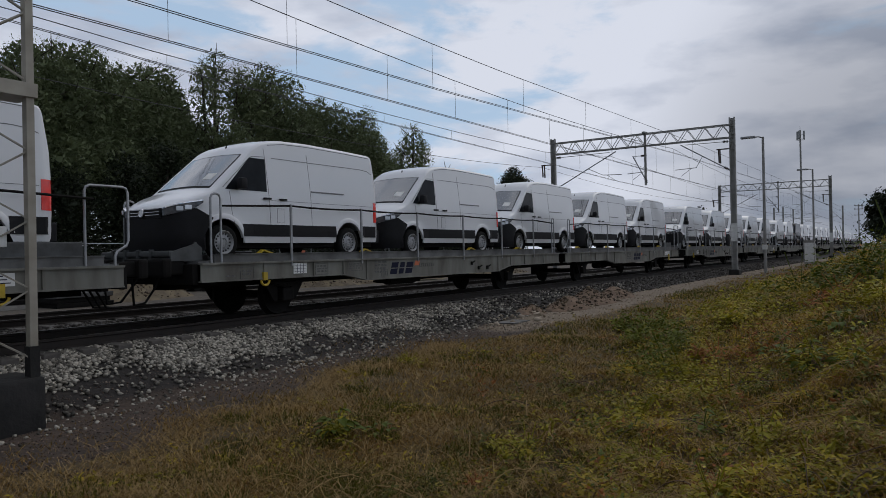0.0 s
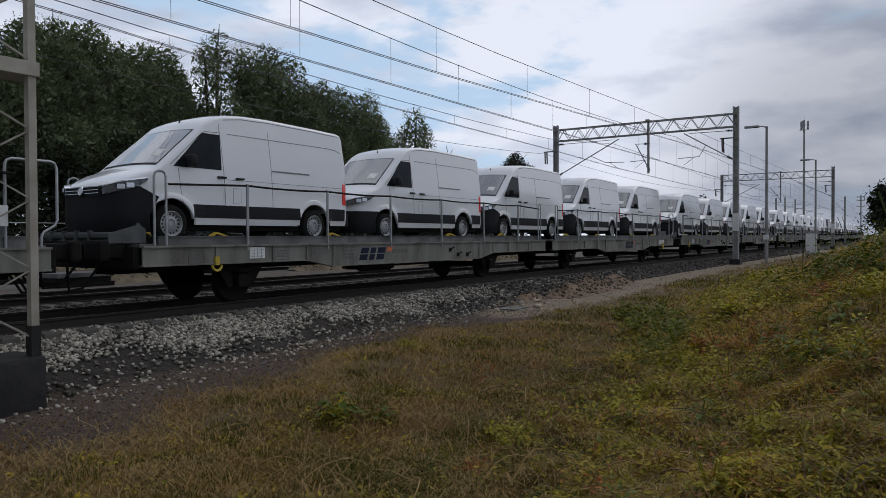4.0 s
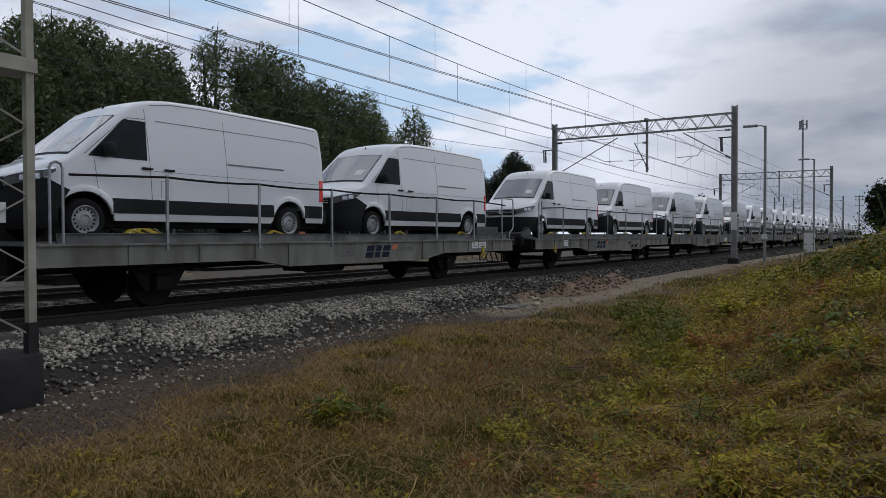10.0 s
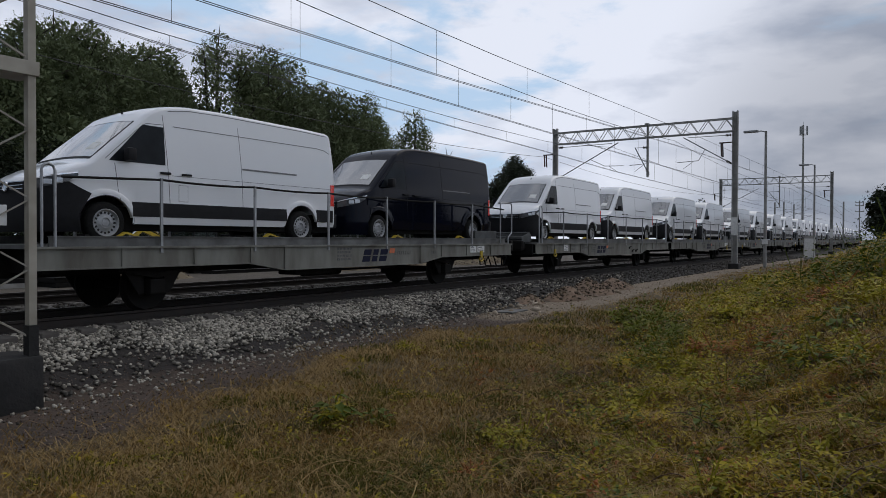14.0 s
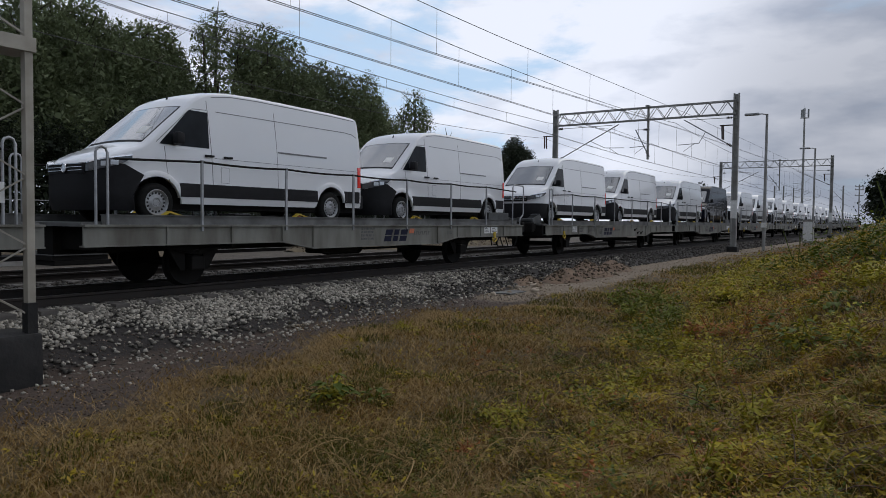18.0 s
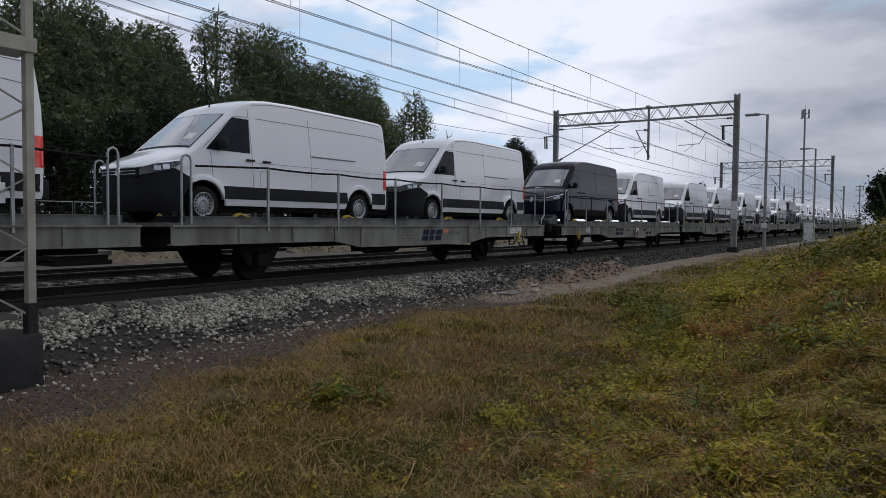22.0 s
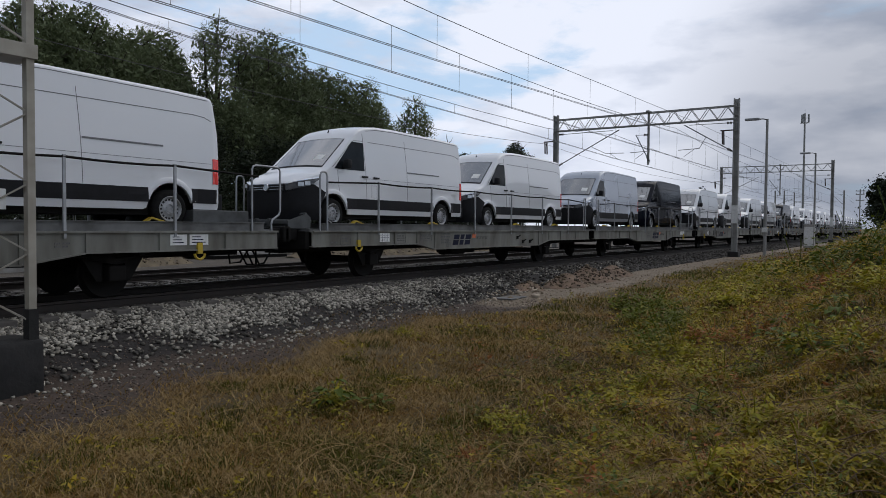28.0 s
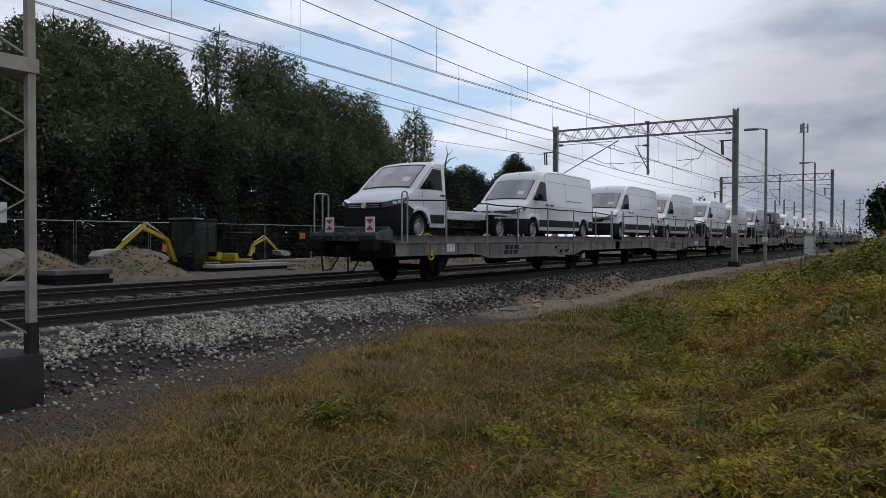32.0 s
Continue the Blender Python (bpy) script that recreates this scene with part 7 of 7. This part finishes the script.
def make_trees():
    lw = "tall dark willow behind the construction yard"
    # heads of each willow: place along the row, height of the top, radius
    rows = (
        # the first two willows stand out of view, added for reflections
        (-35.0, 3.0, ((1.0, 10.6, 1.9), (4.4, 11.0, 2.0)), 1.0),
        (-35.2, 9.0, ((7.0, 11.0, 1.9), (10.0, 11.3, 2.0)), 1.0),
        (-34.8, 13.6, ((12.6, 9.6, 1.8), (15.0, 9.9, 1.6)), 1.0),
        (-34.4, 18.6, ((16.9, 11.3, 1.25), (18.4, 11.75, 1.2), (19.9, 11.8, 1.1)), 1.0),
        (-34.8, 22.2, ((21.4, 11.4, 1.15), (22.9, 11.5, 1.1)), 1.0),
        (-35.2, 24.6, ((24.4, 11.9, 1.15), (25.6, 11.3, 0.9)), 0.9),
        (-34.2, 27.3, ((26.5, 12.4, 0.85), (27.9, 13.65, 0.95), (29.0, 12.7, 0.75)), 0.35),
        (-34.4, 31.4, ((30.2, 13.1, 1.0), (31.8, 13.7, 1.0), (33.6, 13.15, 1.1)), 0.5),
        (-34.8, 37.6, ((35.4, 11.9, 0.9), (36.9, 12.3, 1.0), (38.6, 12.2, 1.1)), 0.8),
        (-34.4, 41.2, ((40.9, 12.0, 1.1), (42.7, 10.9, 1.0)), 0.6),
        (-34.2, 47.0, ((44.6, 9.6, 0.8), (45.7, 10.3, 0.8), (47.3, 11.9, 0.95), (48.8, 10.9, 0.9)), 0.35))
    for x, y, heads, core in rows:
        lobes = []
        airy = core < 0.4
        for hy, top, r in heads:
            r *= 1.25 if airy else 1.45
            top += 0.75 if y < 23 else 0.5
            lobes.append((x + random.uniform(-0.4, 0.4), hy, top, r, random.uniform(2.3, 2.9)))
            # shoulders lower down
            lobes.append((x + random.uniform(0.2, 1.3), hy + random.uniform(-0.9, 0.9), top - random.uniform(1.2, 2.2) - (1.6 if airy else 0), r * random.uniform(1.0, 1.35), random.uniform(2.2, 2.8)))
            lobes.append((x + random.uniform(0.0, 0.8), hy + random.uniform(-1.2, 1.2), top - random.uniform(2.2, 3.2) - (1.6 if airy else 0), r * 1.4, 2.4))
            lobes.append((x + random.uniform(0.5, 1.6), hy + random.uniform(-0.8, 0.8), top - random.uniform(4.0, 5.0), r * 1.5, 2.4))
        make_billowy(x, y, lobes, "slim airy willow at the end of the tree row" if y > 45 else lw, LEAF_TREE, "trees behind the yard", core=core, dense=0.8 if core < 0.4 else 1.15)
    lb = "dark leafy thicket at the edge of the yard"
    for k in range(20):
        y = 2 + 2.5 * k + random.uniform(-0.5, 0.5)
        make_tree("bush", -31.4 + random.uniform(-0.4, 0.4), y, random.uniform(5.4, 7.2), 2.6, lb, LEAF_SHADED, 10000, 0.0, 0.11, 34, "thicket behind the fence")
    for k in range(13):
        y = 2 + 3.9 * k + random.uniform(-0.5, 0.5)
        make_tree("tree", -39.5 + random.uniform(-0.6, 0.6), y, random.uniform(9.0, 9.8), 4.2, "dark tree in the wood behind the yard", LEAF_SHADED, 4200, 0.0, 0.36, 34, "wood behind the yard")
    la = "distant dark tree beyond the line"
    for x, y, h, r in ((-40, 52, 8.4, 2.4), (-40, 57.5, 8.9, 2.5), (-41, 60.5, 9.2, 2.4), (-40, 64, 9.4, 2.5), (-41, 68, 9.2, 2.4), (-40, 72, 9.4, 2.0), (-40, 75.5, 11.7, 2.3), (-41, 79, 10.8, 2.1)):
        lobes = [(x, y, h, r * 0.7, 2.0), (x + 0.6, y - r * 0.75, h - 0.9, r * 0.7, 2.4), (x + 0.4, y + r * 0.75, h - 1.0, r * 0.7, 2.4), (x + 0.8, y, h - 2.6, r * 1.15, 2.8), (x + 0.8, y - r * 0.5, h - 4.4, r * 1.2, 2.6)]
        make_billowy(x, y, lobes, la, LEAF_SHADED, "distant trees", size=0.17, spray=0.5)
    # a bare snag standing among them
    snag = empty("dead_tree", "bare dead snag among the distant trees", "tree")
    bm = bmesh.new()
    tube(bm, [(-38, 57.6, -0.2), (-38, 57.7, 6.0), (-38, 57.5, 8.2), (-38, 57.9, 9.3), (-38, 57.6, 10.1)], [0.16, 0.11, 0.08, 0.05, 0.02], 6)
    tube(bm, [(-38, 57.5, 8.2), (-38, 58.3, 8.8), (-38, 59.2, 9.1), (-38, 59.9, 8.9)], [0.06, 0.05, 0.03, 0.01], 5)
    tube(bm, [(-38, 57.9, 9.2), (-38, 58.5, 9.5), (-38, 58.8, 9.9)], [0.04, 0.03, 0.01], 5)
    part("trunk", bm, BARK, snag, "grey bare trunk", 60)
    lr = "dark bushy tree on top of the bank"
    for x, y, h, r in ((-0.1, 32, 2.7, 1.5), (0.9, 32.6, 3.2, 1.8), (3.2, 50, 5.6, 2.6), (1.0, 46, 3.4, 1.9)):
        g = float(ground(x, y))
        top = g + h
        lobes = [(x, y, top, r * 0.75, h * 0.4), (x - r * 0.5, y - 0.4, top - h * 0.22, r * 0.7, h * 0.36), (x + r * 0.5, y, top - h * 0.15, r * 0.7, h * 0.4), (x - r * 0.3, y - 0.3, top - h * 0.45, r, h * 0.34), (x + r * 0.4, y - 0.3, top - h * 0.5, r, h * 0.3)]
        make_billowy(x, y, lobes, lr, LEAF_SHADED, "trees on the bank", size=0.10, spray=0.34, dense=2.2, core=2.0)
    for k in range(16):
        make_tree("tree", -46 - 3.2 * k + random.uniform(-3, 3), 190 + 14 * k, random.uniform(9, 13), 6.0, "far hazy trees along the line", LEAF_SHADED, 1500, 0.05, 0.7, 12, "distant trees")
    for k in range(10):
        make_tree("tree", 8 + 1.5 * k + random.uniform(-3, 3), 110 + 24 * k, random.uniform(8, 11), 5.5, "far trees on the bank side of the line", LEAF_SHADED, 1500, 0.05, 0.6, 12, "distant trees")


make_trees()


# ---- the construction yard ----
def make_fence():
    f = empty("site_fence", "galvanised temporary site fence with wire mesh", "fence")
    x, z = -29.5, -0.14
    y = 6.0
    while y < 50:
        bm = bmesh.new()
        tube(bm, [(x, y, z), (x, y, z + 2.05), (x, y + 3.4, z + 2.05), (x, y + 3.4, z)], 0.022, 6)
        tube(bm, [(x, y, z + 0.15), (x, y + 3.4, z + 0.15)], 0.018, 5)
        p = part("fence_panel", bm, GALV, f, "galvanised fence panel")
        bm = bmesh.new()
        for i in range(1, 22):
            bar(bm, (x, y + 3.4 * i / 22, z + 0.15), (x, y + 3.4 * i / 22, z + 2.03), 0.0035)
        for i in range(1, 9):
            bar(bm, (x, y, z + 0.15 + 1.9 * i / 9), (x, y + 3.4, z + 0.15 + 1.9 * i / 9), 0.0035)
        part("wire_mesh", bm, MESHW, p)
        bm = bmesh.new()
        box(bm, x - 0.35, x + 0.35, y + 3.40, y + 3.58, z, z + 0.13, 0.03)
        part("foot_block", bm, CONC, p, "concrete foot block")
        y += 3.5
    bm = bmesh.new()
    box(bm, x + 0.03, x + 0.035, 29.5, 29.95, 1.15, 1.5)
    part("notice_board", bm, ORANGE, f, "small orange notice board")


def mound(name, label, x, y, rx, ry, h, seed, mtl=SAND, clods=1.0):
    n = 40
    rs = np.random.default_rng(seed)
    u = np.linspace(-1, 1, n)
    gx, gy = np.meshgrid(u, u)
    ph = rs.random(8) * 6

    def height(a, b):
        d = np.sqrt(a ** 2 + b ** 2) * (1 + 0.12 * np.sin(3 * np.arctan2(b, a) + ph[4]))
        return np.clip(1 - d ** 1.5, 0, 1) ** 1.15 * h * (1 + 0.10 * np.sin(a * 5 + ph[0]) * np.sin(b * 4 + ph[1]) + 0.06 * np.sin(a * 13 + ph[2]) * np.sin(b * 11 + ph[3]))
    z = height(gx, gy)
    z = z + 0.03 * rs.random((n, n)) * (z > 0.02)
    X, Y = x + gx * rx, y + gy * ry
    v = np.stack([X, Y, ground(X, Y) + z - 0.04], -1).reshape(-1, 3)
    i, j = np.meshgrid(np.arange(n - 1), np.arange(n - 1))
    a = (j * n + i).ravel()
    me = soup(name, v, np.stack([a, a + 1, a + 1 + n, a + n], -1), mtl)
    me.polygons.foreach_set("use_smooth", np.ones(len(a), dtype=bool))
    th = empty(name, label, "sand", "sand heaps")
    part("sand_body", me, None, th)
    m = int(220 * rx * ry * clods)
    if not m:
        return
    px, py = rs.uniform(-0.85, 0.85, m), rs.uniform(-0.85, 0.85, m)
    q = height(px, py)
    k = q > 0.05
    px, py, q = x + px[k] * rx, y + py[k] * ry, q[k]
    ob = scatter_stones("rubble", "dark clods in the sand", px, py, ground(px, py) + q - 0.02, 0.025 + 0.085 * rs.random(len(px)) ** 3, CLOD2)
    ob.parent = th


CLOD2 = stones("dark_clods", [(0.0, (0.035, 0.027, 0.02)), (0.6, (0.09, 0.065, 0.042)), (1.0, (0.2, 0.155, 0.1))])


CABGLASS = mat("cab_glass", (0.45, 0.52, 0.50), (0.4, 0.46, 0.45), 2, 0.03, rough_var=0.02)
CABGLASS.node_tree.nodes["Principled BSDF"].inputs["Transmission Weight"].default_value = 0.95


def make_excavator(x, y, s, turn, label, canopy=False):
    """A compact tracked digger; its house looks down -y."""
    e = empty("mini_excavator", label, "excavator", "excavators")
    for k in (1, -1):
        bm = bmesh.new()
        out = []
        for i in range(16):
            a = math.pi * (0.5 + i / 15)
            out.append((-0.75 + 0.17 * math.cos(a), 0.17 + 0.17 * math.sin(a)))
        for i in range(16):
            a = math.pi * (-0.5 + i / 15)
            out.append((0.75 + 0.17 * math.cos(a), 0.17 + 0.17 * math.sin(a)))
        prism(bm, out, k * 0.62, k * 0.95)
        part("crawler_track", bm, RUBBER, e, "black rubber crawler track")
    bm = bmesh.new()
    box(bm, -0.5, 0.5, -0.6, 0.6, 0.25, 0.52)
    box(bm, -0.95, 0.95, -1.45, -1.38, 0.10, 0.45)
    bar(bm, (0.5, -0.6, 0.3), (0.5, -1.4, 0.3), 0.1)
    bar(bm, (-0.5, -0.6, 0.3), (-0.5, -1.4, 0.3), 0.1)
    part("undercarriage", bm, UNDER, e, "dark undercarriage with dozer blade")
    bm = bmesh.new()
    prism(bm, [(-0.8, 0.38), (0.85, 0.38), (1.05, 0.58), (1.05, 1.06), (0.85, 1.16), (0.75, 1.16), (0.7, 0.72), (-0.8, 0.72)], -0.88, 0.88)
    part("house", bm, YELLOW if canopy else PLASTIC, e, "yellow engine house" if canopy else "black engine house")
    bm = bmesh.new()
    prism(bm, [(-0.1, 0.42), (0.8, 0.42), (0.98, 0.52), (0.98, 0.60), (-0.1, 0.60)], -0.9, 0.9)
    prism(bm, [(0.62, 0.70), (1.0, 0.70), (1.08, 0.80), (1.08, 1.08), (0.8, 1.08), (0.68, 0.84)], -0.9, 0.9)
    part("skirt", bm, YELLOW, e, "yellow lower skirt")
    bm = bmesh.new()
    for px in (-0.72, 0.86):
        for py, lean in (((0.1, 0.0), (0.74, 0.0)) if canopy else ((-0.74, -0.02), (0.12, 0.0), (0.74, 0.0))):
            bar(bm, (px, py, 0.7), (px, py + lean, 2.66), 0.06)
    box(bm, -0.78, 0.9, -0.76, -0.70, 0.7, 0.9)
    box(bm, -0.78, 0.9, 0.70, 0.78, 0.7, 1.1)
    box(bm, -0.80, 0.92, -0.86, 0.80, 2.64, 2.76, 0.05)
    part("cab_frame", bm, PLASTIC, e, "black cab frame and roof")
    bm = bmesh.new()
    box(bm, -0.7, 0.93, -0.92, -0.2, 2.72, 2.80, 0.02)
    part("sun_visor", bm, GALV, e, "pale front roof edge")
    for a, b in () if canopy else (((-0.70, -0.745), (0.84, -0.735)), ((-0.70, 0.735), (0.84, 0.745)), ((0.855, -0.71), (0.865, 0.09)), ((0.855, 0.15), (0.865, 0.71)), ((-0.725, -0.71), (-0.715, 0.71))):
        bm = bmesh.new()
        box(bm, a[0], b[0], a[1], b[1], 0.92 if b[0] < 0.86 or a[1] < 0.1 else 1.1, 2.62)
        part("cab_window", bm, CABGLASS, e, "dark cab window")
    bm = bmesh.new()
    box(bm, -0.45, 0.05, -0.1, 0.35, 1.0, 1.15, 0.04)
    box(bm, -0.45, 0.05, 0.28, 0.4, 1.1, 1.75, 0.04)
    part("seat", bm, UNDER, e)
    # boom, stick, bucket
    sh, elb, wri = (-0.2, -0.95, 0.55), (-0.2, -3.0, 2.32), (-0.2, -4.4, 1.25)
    kn = (-0.2, -1.5, 1.75)
    bm = bmesh.new()
    bar(bm, sh, kn, 0.16, 0.19)
    bar(bm, kn, elb, 0.15, 0.17)
    part("boom", bm, YELLOW, e, "yellow cranked boom")
    bm = bmesh.new()
    bar(bm, (elb[0], elb[1] + 0.2, elb[2] + 0.12), wri, 0.13, 0.15)
    part("stick", bm, YELLOW, e, "yellow dipper stick")
    bm = bmesh.new()
    tube(bm, [(-0.2, -1.7, 2.0), (-0.2, -2.75, 2.52)], 0.04, 8)
    tube(bm, [(-0.2, -3.05, 2.42), (-0.2, -4.1, 1.66)], 0.035, 8)
    tube(bm, [(-0.2, -1.15, 0.6), (-0.2, -1.75, 1.62)], 0.045, 8)
    part("ram", bm, CHROME, e, "hydraulic ram", 60)
    bm = bmesh.new()
    prism(bm, [(-4.25, 1.25), (-4.5, 1.32), (-5.3, 1.22), (-5.5, 1.0), (-5.4, 0.85), (-4.7, 0.85), (-4.35, 0.95)], -0.65, 0.3)
    part("bucket", bm, CONC, e, "worn grey bucket")
    bm = bmesh.new()
    box(bm, -0.08, -0.04, -1.9, -1.6, 1.15, 1.5)
    part("warning_flag", bm, ORANGE, e, "orange warning flag")
    for p in e.children:
        if p.name.split(".")[0] not in ("crawler_track", "undercarriage"):
            p.location.z -= 0.2
    e.matrix_basis = pose(x, y, float(ground(x, y)) + 0.02, 0, 0, turn) @ Matrix.Scale(s, 4)
    return e


def slab_stack(x, y, lx, ly, n, mtl, label, name="slab_stack", thick=0.13):
    t = empty(name, label, "slabs", "stacked material in the yard")
    z = float(ground(x, y))
    for k in range(n):
        bm = bmesh.new()
        o = random.uniform(-0.04, 0.04)
        box(bm, x - lx / 2 + o, x + lx / 2 + o, y - ly / 2 + o, y + ly / 2 + o * 2, z + 0.14 * k, z + 0.14 * k + thick, 0.01)
        part("slab", bm, mtl[k % len(mtl)], t)


SOILB = mat("brown_soil", (0.20, 0.135, 0.09), (0.11, 0.075, 0.05), 4, 0.95, bump=0.6, bump_scale=20)
make_fence()
mound("sand_heap", "heap of yellow sand and soil beside the track", -22.6, 14.45, 1.9, 2.1, 1.0, 3)
mound("sand_heap", "low brown soil heap", -23.5, 12.0, 1.5, 1.9, 0.85, 5)
mound("sand_heap", "pale grey sand heap by the fence", -27.2, 12.4, 1.7, 2.2, 1.0, 8, GREYSAND, 0)
mound("sand_heap", "pale grey sand heap by the fence", -27.5, 9.0, 1.7, 2.4, 0.75, 9, GREYSAND, 0)
mound("sand_heap", "sand heap behind the digger", -27.2, 18.0, 1.3, 2.2, 0.9, 12, GREYSAND, 0)
mound("sand_heap", "long low heap of sandy spoil along the track", -22.0, 23.6, 1.2, 2.0, 0.62, 15)
mound("sand_heap", "long low heap of sandy spoil along the track", -21.8, 28.5, 1.4, 4.2, 0.75, 16)
mound("sand_heap", "long low heap of sandy spoil along the track", -21.8, 37.0, 1.4, 5.0, 0.7, 17)
make_excavator(-25.0, 18.9, 0.82, 8, "yellow and black compact digger with raised arm")
make_excavator(-27.6, 23.4, 0.62, 184, "small yellow digger with open canopy behind the larger one", True)
slab_stack(-20.9, 11.6, 1.2, 1.7, 3, (UNDER, UNDER, WAGONDK), "dark slabs with a pale top edge beside the track")
slab_stack(-21.6, 9.2, 1.2, 2.6, 2, (CONC, UNDER), "concrete slabs lying beside the track")
slab_stack(-25.0, 24.0, 1.0, 5.0, 1, (WOODP,), "weathered planks on the sandy yard", "plank_stack")
slab_stack(-23.6, 20.6, 0.8, 4.0, 2, (UNDER, CONC), "dark sleepers laid beside the heap", "plank_stack")
slab_stack(-26.2, 26.0, 1.0, 7.0, 2, (CONC, WOODP), "pale planks on the sandy yard", "plank_stack")
slab_stack(-8.7, 16.3, 0.5, 0.9, 1, (WAGONDK,), "grey flat sheet lying on the sandy verge", "flat_sheet", 0.035)
mound("soil_heap", "small heap of brown sandy soil on the verge", -8.9, 20.2, 0.6, 1.1, 0.42, 21, SOILB, 2.0)
mound("soil_heap", "small heap of brown sandy soil on the verge", -9.25, 18.4, 0.4, 0.8, 0.22, 23, SOILB, 2.0)
mound("soil_heap", "small heap of brown sandy soil on the verge", -9.2, 25.0, 0.6, 1.5, 0.38, 24, SOILB, 2.0)
mound("soil_heap", "small heap of brown sandy soil on the verge", -9.0, 22.2, 0.7, 1.5, 0.5, 22, SOILB, 2.0)


# ---- what moves ----
def motions():
    for ob, u, z in moving:
        walk(ob, [(t, on_track(u + RUNS[t], z)) for t in TIMES])


motions()
